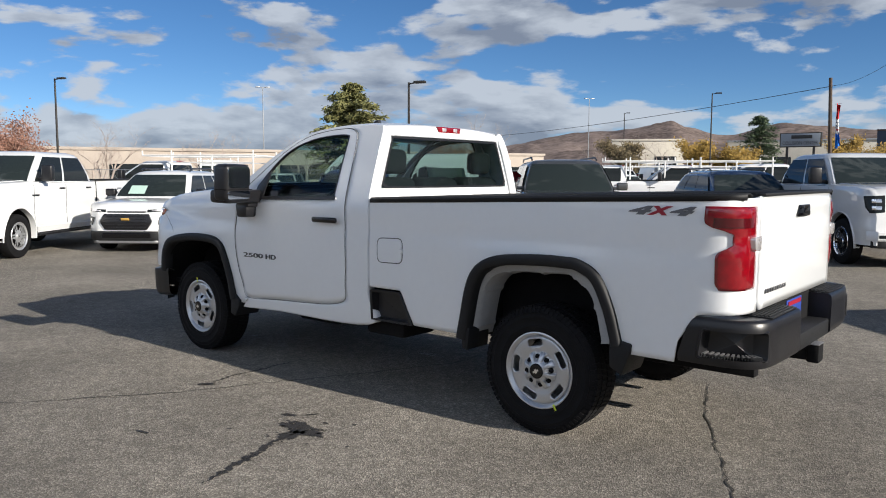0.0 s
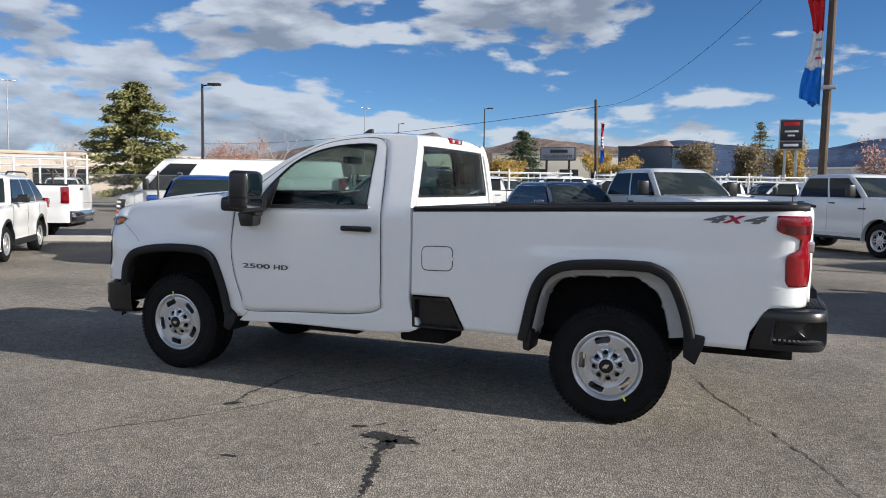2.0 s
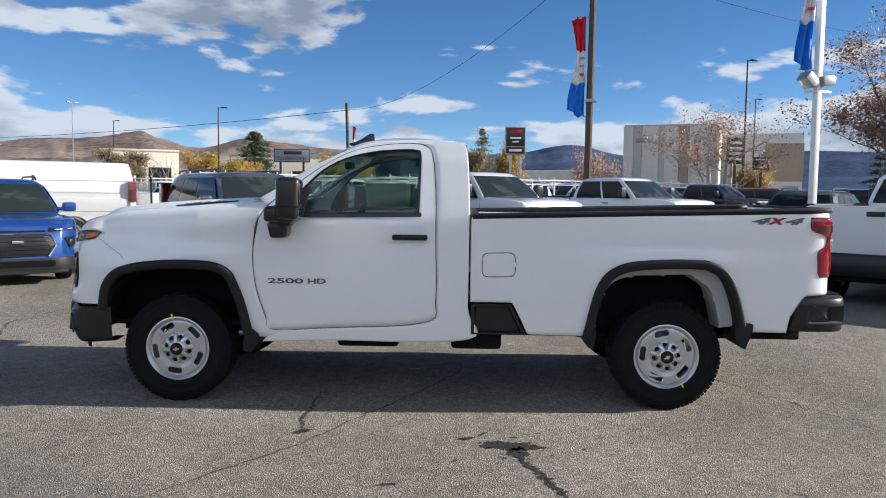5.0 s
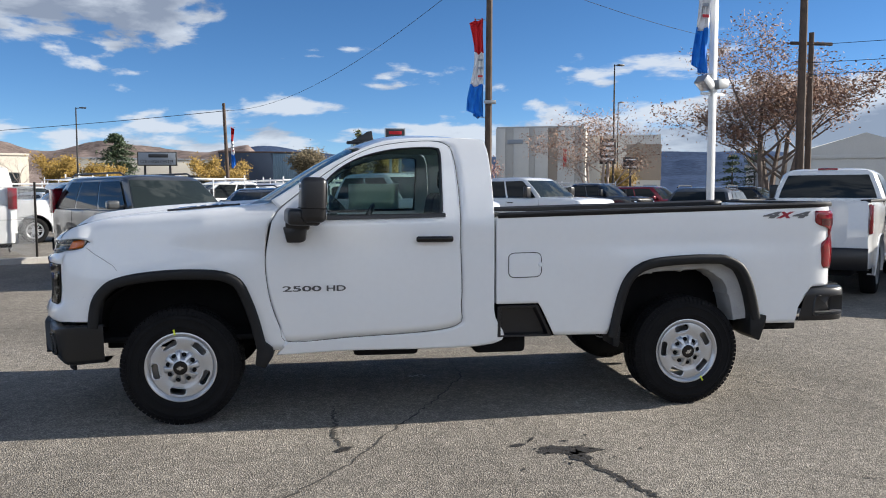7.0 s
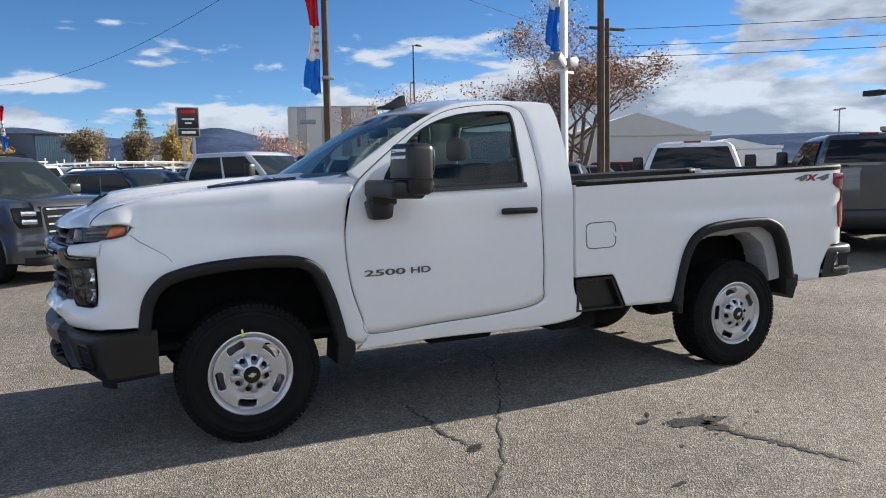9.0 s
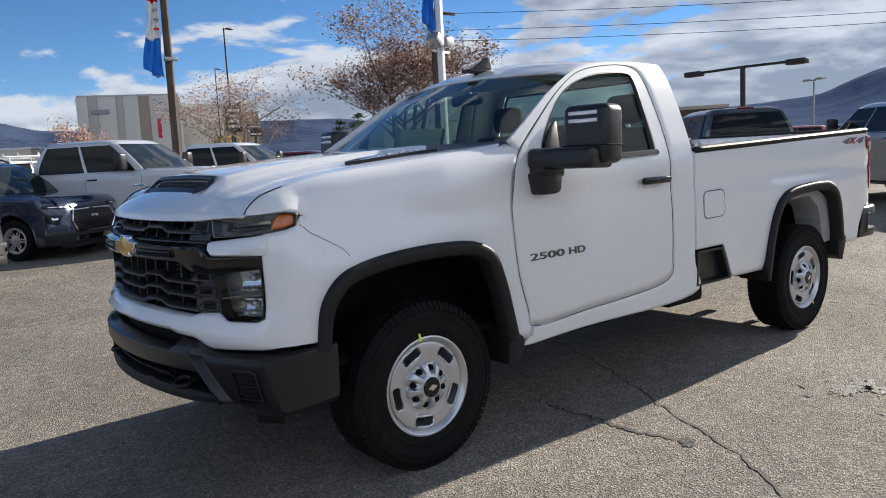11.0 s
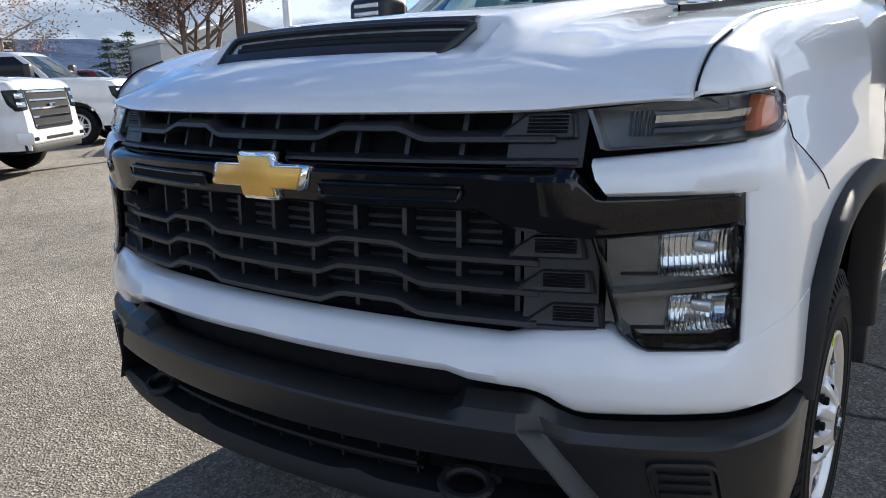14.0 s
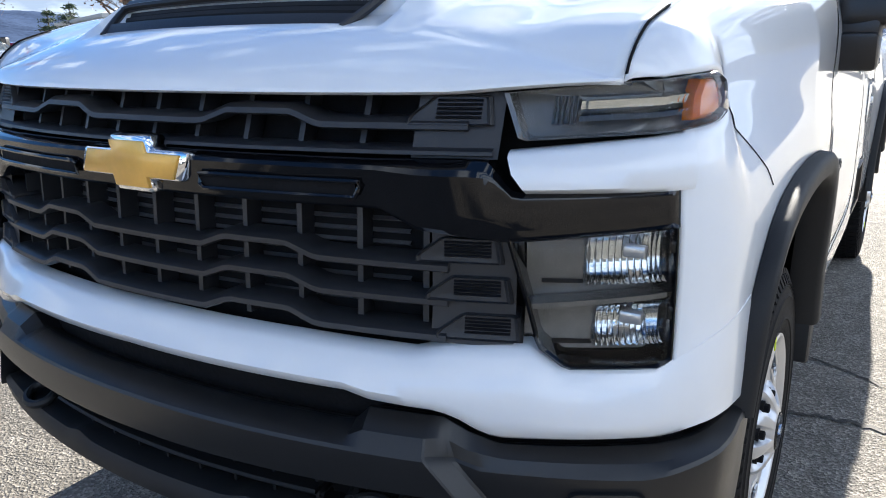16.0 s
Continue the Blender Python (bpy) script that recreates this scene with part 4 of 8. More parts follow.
def bed_top(x):
    return 1.405 + (x - 2.16) * 0.0275


def build_bed():
    # outer side, column by column, turning in at the tail
    plan = [(x, None) for x in np.linspace(2.165, 4.50, 118)]
    for t in (float(k) for k in np.linspace(0.04, 1, 20)):
        p = [Vector(q) for q in ((4.50, side_y(4.5, 1.2)), (4.69, side_y(4.6, 1.2) - 0.002), (4.805, 0.955), (4.806, 0.72))]
        q = (1 - t) ** 3 * p[0] + 3 * t * (1 - t) ** 2 * p[1] + 3 * t * t * (1 - t) * p[2] + t ** 3 * p[3]
        plan.append((q.x, q.y))
    low = [(2.16, 0.785), (2.47, 0.785), (2.585, 0.55), (2.992, 0.545)] + R_ARCH[1:-1] + [(4.16, 0.60), (4.20, 0.595), (4.47, 0.592), (4.475, 0.70), (4.58, 0.865), (4.80, 0.875)]
    rows = []
    for x, y in plan:
        lo, hi = linear(low, x), bed_top(x) - 0.012
        row = []
        for k in range(27):
            z = lerp(hi, lo, k / 26)
            yy = side_y(min(x, 4.5), min(z, 1.36)) - 0.25 * max(0, z - 1.36) ** 1.5
            if y is not None:
                yy -= side_y(4.5, 1.2) - y
            row.append((x, -yy, z))
        rows.append(row)
    g = Geo().grid(rows)
    lip = [r[0] for r in rows]
    g.grid([lip, [(x, y + 0.02, z + 0.010) for x, y, z in lip], [(x, y + 0.05, z + 0.012) for x, y, z in lip]])
    front_edge = rows[0]
    g.grid([front_edge, [(x - 0.006, y + 0.012, z) for x, y, z in front_edge], [(x - 0.006, y + 0.15, z) for x, y, z in front_edge]])
    sides = pair("bed_side", g, WHITE, TRUCK, thick=0.012, sharp=40)
    # inner walls, floor, bulkhead
    g = Geo()
    g.grid([[(x, -0.80, z) for x in (2.20, 3.4, 4.70)] for z in (1.13, 1.40)])
    g.grid([[(x, y, bed_top(x) + dz) for x in np.linspace(2.20, 4.70, 12)] for y, dz in ((-0.80, -0.03), (-0.80, 0.0), (-0.93, 0.0))])
    pair("bed_wall", g, WHITE, TRUCK, thick=0.01)
    g = Geo().box(2.18, 2.215, -0.93, 0.93, 0.90, 1.40, 0.008)
    g.make("bulkhead", WHITE, TRUCK)
    g = Geo().box(2.2, 4.75, -0.53, 0.53, 0.86, 0.93)
    floor = g.make("bed_floor", WHITE, TRUCK)
    for y in np.linspace(-0.5, 0.5, 7):
        Geo().box(2.22, 4.72, y - 0.035, y + 0.035, 0.93, 0.945, 0.005).make("floor_rib", WHITE, floor)
    g = Geo().box(2.3, 4.70, -0.82, -0.55, 1.12, 1.22, 0.03)
    pair("wheelhouse", g, WHITE, TRUCK)
    # black rail caps
    g = Geo()
    xs = np.linspace(2.17, 4.79, 30)
    sec = ((-0.964, -0.012), (-0.966, 0.014), (-0.950, 0.026), (-0.84, 0.026), (-0.80, 0.012), (-0.798, -0.04))
    g.grid([[(x, y + 0.06 * max(0, (x - 4.55) / 0.2) ** 2 * (y < -0.9), bed_top(x) + dz) for x in xs] for y, dz in sec])
    pair("rail_cap", g, PLASTIC, TRUCK, "black bed rail cap", thick=0.006)
    g = Geo().box(2.165, 2.225, -0.95, 0.95, 1.405, 1.432, 0.01)
    g.make("bulkhead_cap", PLASTIC, TRUCK)
    # tailgate
    g = Geo()
    rows = []
    for k in range(15):
        z = lerp(0.885, 1.487, k / 14)
        bulge = 0.016 * math.sin(math.pi * min(1, k / 12)) + (0.012 if k > 11 else 0)
        rows.append([(4.822 + bulge * (1 - abs(w) ** 6) - (0.012 if k == 14 else 0), w * 0.715, z) for w in np.linspace(-1, 1, 25)])
    g.grid(rows)
    gate = g.make("tailgate", WHITE, TRUCK, thick=0.05)
    Geo().box(4.78, 4.832, -0.715, 0.715, 1.484, 1.502, 0.007).make("gate_cap", PLASTIC, gate)
    Geo().prism(rounded([(-0.13, 1.355), (0.13, 1.355), (0.115, 1.425), (-0.115, 1.425)], 0.35), "x", 4.825, 4.843, 0.004).make("handle", GLOSS, gate, "black tailgate handle")
    for k in range(9):
        Geo().box(4.827, 4.833, -0.66 + k * 0.042, -0.63 + k * 0.042, 0.965, 0.988, 0.002).make("letter_bar", GREYTEXT, gate)
    # tail lamps wrap the corner
    rows = []
    for k in range(25):
        z = lerp(1.0, 1.435, k / 24)
        s0 = spline([(1.0, 0.22), (1.17, 0.21), (1.205, 0.27), (1.232, 0.47), (1.288, 0.47), (1.312, 0.30), (1.335, 0.10), (1.36, 0.07), (1.435, 0.08)], z)
        if z < 1.03:
            s0 += 0.06 * (1 - (z - 1.0) / 0.03)
        swell = 0.15 + 0.85 * spline([(1.0, 0.0), (1.05, 0.8), (1.10, 1.0), (1.18, 0.75), (1.26, 0.0), (1.32, 0.7), (1.37, 1.0), (1.41, 0.8), (1.435, 0.0)], z)
        row = []
        for j in range(17):
            t = lerp(s0 + 0.04, 0.94, j / 16)
            p = [Vector(q) for q in ((4.55, side_y(4.5, 1.2) + 0.006), (4.715, side_y(4.6, 1.2) + 0.012 * swell), (4.806 + 0.03 * swell, 0.965), (4.806, 0.725))]
            q = (1 - t) ** 3 * p[0] + 3 * t * (1 - t) ** 2 * p[1] + 3 * t * t * (1 - t) * p[2] + t ** 3 * p[3]
            row.append((q.x, -q.y, z))
        rows.append(row)
    lamps = pair("tail_lamp", Geo().grid(rows), RED_LENS, TRUCK, "red tail lamp", thick=0.03)
    for i, lp in enumerate(lamps):
        sg = -1 if i == 0 else 1
        Geo().prism(rounded([(sg * 0.735, 1.20), (sg * 0.83, 1.205), (sg * 0.84, 1.275), (sg * 0.735, 1.285)], 0.3), "x", 4.79, 4.826, 0.004).make("reverse_lens", CLEAR_LENS, lp, "clear reversing lens")
        for z in (1.12, 1.325):
            q = Geo()
            q.grid([[(x + 0.0, y * 1.003, lerp(z, z + 0.05, f)) for x, y, _ in (rows[12][3:15] if z < 1.2 else rows[22][2:15])] for f in (0, 1)])
            q.v = [(x + 0.002, y * (1 if i == 0 else -1), zz) for x, y, zz in q.v]
            q.make("dark_band", DARK_RED, lp)
    # fuel door
    g = Geo()
    loop = rounded([(2.245, 0.970), (2.487, 0.975), (2.485, 1.150), (2.243, 1.145)], 0.28, 6)
    g.tube([on_side(x, z, 0.0) for x, z in loop], 0.003, 6, close=True)
    g.make("fuel_door_gap", SATIN, sides[0])
    g = Geo().grid([[on_side(lerp(2.365, x, s), lerp(1.06, z, s), o) for x, z in loop + loop[:1]] for s, o in ((0.975, -0.002), (0.955, 0.004), (0.5, 0.005), (0.02, 0.005))])
    g.make("fuel_door", WHITE, sides[0])
    g = Geo().lathe([(0.0, -0.008), (0.014, -0.006), (0.018, 0.0), (0.018, 0.01)], 16, m=Matrix.Translation(on_side(2.478, 1.062, 0.004)))
    g.make("fuel_latch", WHITE, sides[0])
    # step vents ahead of the rear wheel
    g = Geo()
    poly = [(2.166, 0.542), (2.166, 0.772), (2.462, 0.772), (2.575, 0.542)]
    a = resample(poly + poly[:1], 60)
    g.grid([[on_side(lerp(2.34, x, s), lerp(0.65, z, s), o) for x, z in a] for s, o in ((1.0, -0.004), (0.97, 0.004), (0.86, 0.002), (0.78, -0.05), (0.02, -0.055))])
    pair("side_step_vent", g, SATIN, TRUCK, "black bed-side step")
    m = Matrix.Translation((4.345, -side_y(4.34, 1.36) - 0.001, 1.402)) @ pose(0, 0, 0, 90, 0, 0)
    for k, (ch, mat) in enumerate((("4", DECAL), ("X", REDTEXT), ("4", DECAL))):
        lettering("drive_lettering", ch, 0.066, mat, m @ Matrix.Translation(((k - 1) * 0.118, 0, 0)), sides[0], 0.002, shear=0.35, fit=(0.150, 0.050), bold=0.004)
    return sides


def build_rear_bumper():
    path = [(4.485, 0.972), (4.62, 0.978), (4.76, 0.970), (4.85, 0.935), (4.905, 0.865), (4.925, 0.76), (4.932, 0.60), (4.935, 0.345)]
    fine = resample(smooth_chain(path, 8), 61)

    def wing(t, z, off=0.0):
        """t runs from the front of the wing along the side and round to the bumper's notch."""
        f = max(0.0, min(1.0, t)) * 60
        i = min(59, int(f))
        a, b = Vector(fine[i]), Vector(fine[i + 1])
        p, d = a.lerp(b, f - i), (b - a).normalized()
        shift = max(0.0, z - 0.72) * 0.62 * max(0.0, 1 - t / 0.22)
        n = Vector((-d.y, d.x))
        return (p.x + shift + n.x * off, -(p.y + n.y * off), z)
    g = Geo()
    ts = [float(t) for t in np.linspace(0, 1, 61)]
    levels = ((0.62, -0.12), (0.602, -0.04), (0.605, -0.010), (0.622, 0.0), (0.648, 0.001), (0.792, 0.003), (0.80, 0.003), (0.838, 0.0), (0.853, -0.012), (0.857, -0.03), (0.857, -0.20))
    g.grid([[wing(t, z, o) for t in ts] for z, o in levels])
    # the corner step is let into the side
    g.f = [f for k, f in enumerate(g.f) if not (k // 60 == 4 and 0.12 < ts[k % 60] + 0.008 < 0.48)]
    end = [wing(1.0, z, o) for z, o in ((0.62, -0.12), (0.602, -0.04), (0.605, -0.010), (0.622, 0.0), (0.80, 0.003), (0.838, 0.0), (0.853, -0.012), (0.857, -0.03), (0.857, -0.20))]
    g.face(end)
    halves = pair("rear_bumper", g, SATIN, TRUCK, "black steel step bumper", sharp=45)
    for i, half in enumerate(halves):
        sg = 1 if i == 0 else -1

        def add(name, geo, mat, label=""):
            q = Geo()
            q.v, q.f = [(x, y * sg, z) for x, y, z in geo.v], geo.f
            return q.make(name, mat, half, label)
        pad = Geo().box(4.72, 4.915, -0.80, -0.36, 0.857, 0.864, 0.002)
        add("step_pad", pad, PLASTIC, "ribbed black step pad")
        for k in range(8):
            add("pad_rib", Geo().box(4.735 + k * 0.022, 4.744 + k * 0.022, -0.79, -0.37, 0.864, 0.871, 0.002), PLASTIC)
        loop = rounded([(0.115, 0.644), (0.485, 0.644), (0.485, 0.796), (0.115, 0.796)], 0.16)
        lp = loop + loop[:1]
        add("step_recess", Geo().grid([[wing(lerp(0.30, t, s), lerp(0.72, z, s), o) for t, z in lp] for s, o in ((1.08, 0.003), (1.03, 0.011), (0.97, 0.010), (0.93, -0.020), (0.88, -0.075), (0.02, -0.080))]), SATIN, "moulded corner step")
        for k in range(11):
            t = 0.135 + k * 0.030
            add("step_rib", Geo().grid([[wing(t, 0.650, o) for o in (-0.07, 0.008)], [wing(t, 0.668, o) for o in (-0.07, 0.000)], [wing(t + 0.014, 0.668, o) for o in (-0.07, 0.000)], [wing(t + 0.014, 0.650, o) for o in (-0.07, 0.008)]]), STEEL)
    bar = Geo().box(4.70, 4.925, -0.36, 0.36, 0.600, 0.700, 0.012).make("bumper_bar", PLASTIC, TRUCK, "black bumper centre bar")
    Geo().box(4.775, 4.80, -0.36, 0.36, 0.69, 0.87, 0.004).make("bumper_back", DARK, bar)
    Geo().box(4.800, 4.808, -0.155, 0.155, 0.705, 0.86, 0.004).make("plate", BLUE_PLATE, bar, "blue dealer plate")
    Geo().box(4.808, 4.811, -0.11, 0.11, 0.755, 0.775).make("plate_bar", PAPER, bar)
    Geo().box(4.808, 4.811, -0.13, 0.13, 0.825, 0.850).make("plate_bar", REDTEXT, bar)
    h = Geo().box(4.55, 4.93, -0.045, 0.045, 0.50, 0.59, 0.006)
    h.box(4.90, 4.97, -0.055, 0.055, 0.49, 0.60, 0.01)
    h.make("hitch_receiver", DARK, TRUCK, "black hitch receiver")
    Geo().box(4.84, 4.97, -0.06, 0.06, 0.598, 0.604, 0.002).make("hitch_step", STEEL, TRUCK)


def build_nose():
    # white lower band under the grille
    top = [(0.0, 0.854), (0.34, 0.850), (0.55, 0.844), (0.60, 0.858), (0.725, 0.867), (0.765, 0.842), (0.905, 0.843), (1.0, 0.87), (1.175, 0.90)]
    bot = [(0.0, 0.786), (0.34, 0.780), (0.45, 0.778), (0.49, 0.765), (0.595, 0.757), (0.623, 0.746), (0.652, 0.724), (0.675, 0.716), (0.90, 0.722), (0.97, 0.729), (1.10, 0.730), (1.175, 0.728)]
    us = np.linspace(-1.175, 1.175, 121)
    g = Geo()
    def stand(u, f, o):
        """How far the fascia stands off the nose: a rolled band ahead, flush with the corner at its ends."""
        k = min(1.0, max(0.0, (abs(u) - 0.82) / 0.16))
        return o if o < -0.01 else lerp(o + 0.003, 0.001 + 0.004 * (1 - f), k * k * (3 - 2 * k))
    g.grid([[front(u, lerp(linear(bot, abs(u)), linear(top, abs(u)), f), stand(u, f, o)) for u in us] for f, o in ((-0.06, -0.02), (0.0, 0.004), (0.08, 0.018), (0.3, 0.024), (0.6, 0.012), (0.9, 0.003), (1.0, -0.006), (1.03, -0.04))])
    nose = g.make("front_fascia", WHITE, TRUCK, "white front fascia", sharp=50)
    # white bar between the lamps
    for sgn in (-1, 1):
        g = Geo()
        rows = []
        for f, o in ((0, -0.03), (0.0, 0.006), (0.12, 0.016), (0.5, 0.018), (0.88, 0.012), (1.0, 0.0), (1.0, -0.03)):
            row = []
            for k in range(15):
                t = k / 14
                u0 = lerp(0.712, 0.683, min(1, f * 1.4))
                u = lerp(u0, 0.945, t)
                row.append(front(sgn * u, lerp(lerp(1.104, 1.108, t), lerp(1.163, 1.190, t), f), o * (1 - 0.6 * t ** 3)))
            rows.append(row)
        g.grid(rows)
        g.make("lamp_bar", WHITE, TRUCK, sharp=50)
    # dark panel behind the slot between fascia and bumper
    Geo().grid([[front(u, z, -0.045) for u in np.linspace(-1.02, 1.02, 41)] for z in (0.66, 0.74, 0.81)]).make("slot_liner", DARK, TRUCK)
    # dark backing of the grille
    g = Geo()
    g.grid([[front(u, z, -0.085) for u in np.linspace(-0.9, 0.9, 31)] for z in np.linspace(0.80, 1.25, 8)])
    grille = g.make("grille", DARK, TRUCK, "black grille")

    def wave(u):
        """Steps of the slats: raised plateaus left and right of the middle."""
        a = abs(abs(u) - 0.265)
        return 0.019 * max(0.0, min(1.0, (0.115 - a) / 0.052))
    for z0, half, thick in ((1.193, 0.62, 0.016), (1.156, 0.66, 0.010), (0.984, 0.60, 0.016), (0.929, 0.60, 0.016), (0.873, 0.60, 0.016)):
        us = np.linspace(-half, half, 81)
        s = Geo()
        w = wave if thick > 0.012 else (lambda u: 0.0)
        sag = lambda u: -0.006 * (u / 0.6) ** 2 if z0 < 1.1 else 0.0
        s.grid([[front(u, z0 + w(u) + sag(u) + dz, o) for u in us] for dz, o in ((0.0, -0.06), (-thick * 0.2, -0.012), (0.0, -0.004), (thick * 0.55, -0.004), (thick, -0.014), (thick * 1.1, -0.06))])
        s.make("slat", GRILLE, grille, "black grille slat")
    # upright fins behind the slats
    for z0, z1 in ((1.15, 1.243), (0.865, 1.075)):
        for k in range(11):
            u = -0.56 + k * 0.112
            fin = Geo()
            fin.grid([[front(u + du, z, o) for z in (z0, z1)] for du, o in ((-0.005, -0.08), (-0.005, -0.040), (0.005, -0.040), (0.005, -0.08))])
            fin.make("fin", GRILLE, grille)
    # ribbed pads at the grille's ends
    for sgn in (-1, 1):
        for z0, z1, ua, ub, skew in ((1.198, 1.243, 0.525, 0.648, 0.0), (0.992, 1.033, 0.550, 0.676, 0.03), (0.931, 0.972, 0.564, 0.690, 0.03), (0.871, 0.913, 0.582, 0.706, 0.03)):
            p = Geo()
            edge = [(ua, z0), (ua, lerp(z0, z1, 0.25)), (ua + 0.042, z1), (ub, z1), (ub + 0.008, z0)]
            cu, cz = (ua + ub) / 2, (z0 + z1) / 2
            loop = resample(edge + edge[:1], 40)
            p.grid([[front(sgn * lerp(cu, u, s), lerp(cz, z, s), o) for u, z in loop] for s, o in ((1.0, -0.06), (1.0, -0.008), (0.93, -0.003), (0.86, -0.008), (0.02, -0.009))])
            pad = p.make("grille_pad", GRILLE, grille)
            for k in range(5):
                zz = lerp(z0 + 0.012, z1 - 0.008, k / 4)
                if zz > z1 - 0.004:
                    continue
                Geo().grid([[front(sgn * u, zz + dz, o) for u in np.linspace(ua + 0.045, ub - 0.012, 6)] for dz, o in ((-0.0025, -0.009), (0, -0.004), (0.0025, -0.009))]).make("rib", SATIN, pad)
    # solid end panels between the pads
    for sgn in (-1, 1):
        Geo().grid([[front(sgn * u, z, -0.014) for u in np.linspace(0.575, 0.70, 8)] for z in np.linspace(0.862, 1.05, 10)]).make("end_panel", GRILLE, grille)
        Geo().grid([[front(sgn * u, z, -0.014) for u in np.linspace(0.54, 0.668, 8)] for z in np.linspace(1.150, 1.246, 6)]).make("end_panel", GRILLE, grille)
    # cooler behind the grille
    for z in np.linspace(0.90, 1.06, 9):
        Geo().grid([[front(u, z + dz, o) for u in np.linspace(-0.52, 0.5, 8)] for dz, o in ((-0.004, -0.083), (0, -0.074), (0.004, -0.083))]).make("cooler_fin", STEEL, grille)
    # gloss cross bar, broadening into the lamp bezels
    g = Geo()
    us = np.concatenate([np.linspace(-0.922, -0.5, 36), np.linspace(-0.48, 0.48, 40), np.linspace(0.5, 0.922, 36)])
    hi = [(0.0, 1.152), (0.50, 1.150), (0.64, 1.150), (0.66, 1.148), (0.695, 1.106), (0.92, 1.110)]
    lo = [(0.0, 1.078), (0.50, 1.075), (0.56, 1.045), (0.69, 1.030), (0.90, 1.050), (0.93, 1.052)]
    sec = ((-0.02, -0.05), (0.0, 0.008), (0.06, 0.013), (0.30, 0.017), (0.82, 0.027), (0.90, 0.025), (1.0, 0.008), (1.02, -0.05))
    g.grid([[front(u, lerp(linear(lo, abs(u)), linear(hi, abs(u)), f), o * linear([(0.60, 1.0), (0.68, 0.6), (0.90, 0.3), (0.922, -0.2)], abs(u)) if o > 0 else o) for u in us] for f, o in sec])
    bar = g.make("cross_bar", GLOSS, grille, "gloss black grille bar", sharp=28)
    for u0, u1 in ((-0.47, -0.19), (0.13, 0.47)):
        g = Geo()
        g.tube([front(u, z, 0.0265) for u, z in resample([(u0, 1.094), (u1, 1.094), (u1 + (0.012 if u1 > 0 else 0.0), 1.118), (u0 - (0.012 if u0 < 0 else 0.0), 1.118), (u0, 1.094)], 40)[:-1]], 0.004, 6, close=True)
        slot = g.make("bar_slot", GLOSS, bar)
        Geo().grid([[front(u, z, 0.0235) for u in np.linspace(u0, u1, 9)] for z in (1.094, 1.118)]).make("slot_liner", DARK, slot)
    # emblem: a gold cross shape with a bright rim
    cross = [(-0.148, -0.026), (-0.052, -0.026), (-0.046, -0.050), (0.056, -0.050), (0.050, -0.026), (0.128, -0.026), (0.148, 0.026), (0.052, 0.026), (0.046, 0.050), (-0.056, 0.050), (-0.050, 0.026), (-0.128, 0.026)]
    em = Geo().prism([(-y - 0.030, 1.124 + z) for y, z in cross], "x", -1.046, -1.0, 0.010)
    emblem = em.make("emblem", CHROME, TRUCK, "gold cross-shaped emblem with chrome rim")
    Geo().prism([(-y * 0.88 - 0.030, 1.124 + z * 0.80) for y, z in cross], "x", -1.050, -1.040, 0.002).make("emblem_face", GOLD, emblem)
    # lamps
    for sgn in (-1, 1):
        outline = [(0.664, 1.246), (0.694, 1.178), (0.905, 1.190), (1.04, 1.200), (1.10, 1.213), (1.115, 1.262), (1.04, 1.274), (0.83, 1.262)]
        loop = resample(outline + outline[:1], 72)
        cu, cz = 0.92, 1.226

        def lamp_ring(specs):
            return [[front(sgn * lerp(cu, u, s), lerp(cz, z, s), o) for u, z in loop] for s, o in specs]
        h = Geo().grid(lamp_ring(((1.0, 0.0), (0.97, 0.002), (0.94, -0.035), (0.5, -0.04), (0.02, -0.04))))
        lamp = h.make("head_lamp", SMOKE, TRUCK, "dark upper head lamp with amber corner")
        for zc, tall in ((1.212, 0.007), (1.231, 0.010)):
            Geo().grid([[front(sgn * u, zc + 0.05 * (u - 0.85) + dz * tall, o + 0.0006 * math.sin(u * 420)) for u in (float(q) for q in np.linspace(0.770, 0.950, 60))] for dz, o in ((-1.0, -0.036), (-0.6, -0.020), (0.6, -0.013), (1.0, -0.034))]).make("reflector", REFLECTOR, lamp, "chrome reflector")
        for k in range(5):
            u0 = 0.735 + k * 0.007
            Geo().grid([[front(sgn * (u0 + du), z, o) for z in (1.200, 1.240)] for du, o in ((0, -0.034), (0.002, -0.022), (0.004, -0.034))]).make("rib", STEEL, lamp)
        amber = [(0.952, 1.202), (1.03, 1.206), (1.082, 1.216), (1.096, 1.230), (1.092, 1.258), (1.055, 1.266), (0.985, 1.262), (0.960, 1.238)]
        al = resample(amber + amber[:1], 40)
        Geo().grid([[front(sgn * lerp(1.022, u, f), lerp(1.236, z, f), o) for u, z in al] for f, o in ((1.0, -0.034), (0.96, -0.012), (0.75, -0.005), (0.4, -0.003), (0.02, -0.003))]).make("amber_lens", AMBER, lamp, "amber corner lens")
        Geo().grid(lamp_ring(((0.985, 0.001), (0.9, 0.006), (0.5, 0.008), (0.02, 0.008)))).make("lens", LENS, lamp, "clear lamp lens")
        # lower lamp: two reflector bowls behind one lens
        outline = [(0.690, 1.036), (0.735, 0.874), (0.776, 0.842), (0.892, 0.842), (0.913, 0.853), (0.911, 1.056)]
        loop2 = resample(outline + outline[:1], 60)
        c2 = (0.818, 0.948)
        ring2 = lambda specs: [[front(sgn * lerp(c2[0], u, s), lerp(c2[1], z, s), o) for u, z in loop2] for s, o in specs]
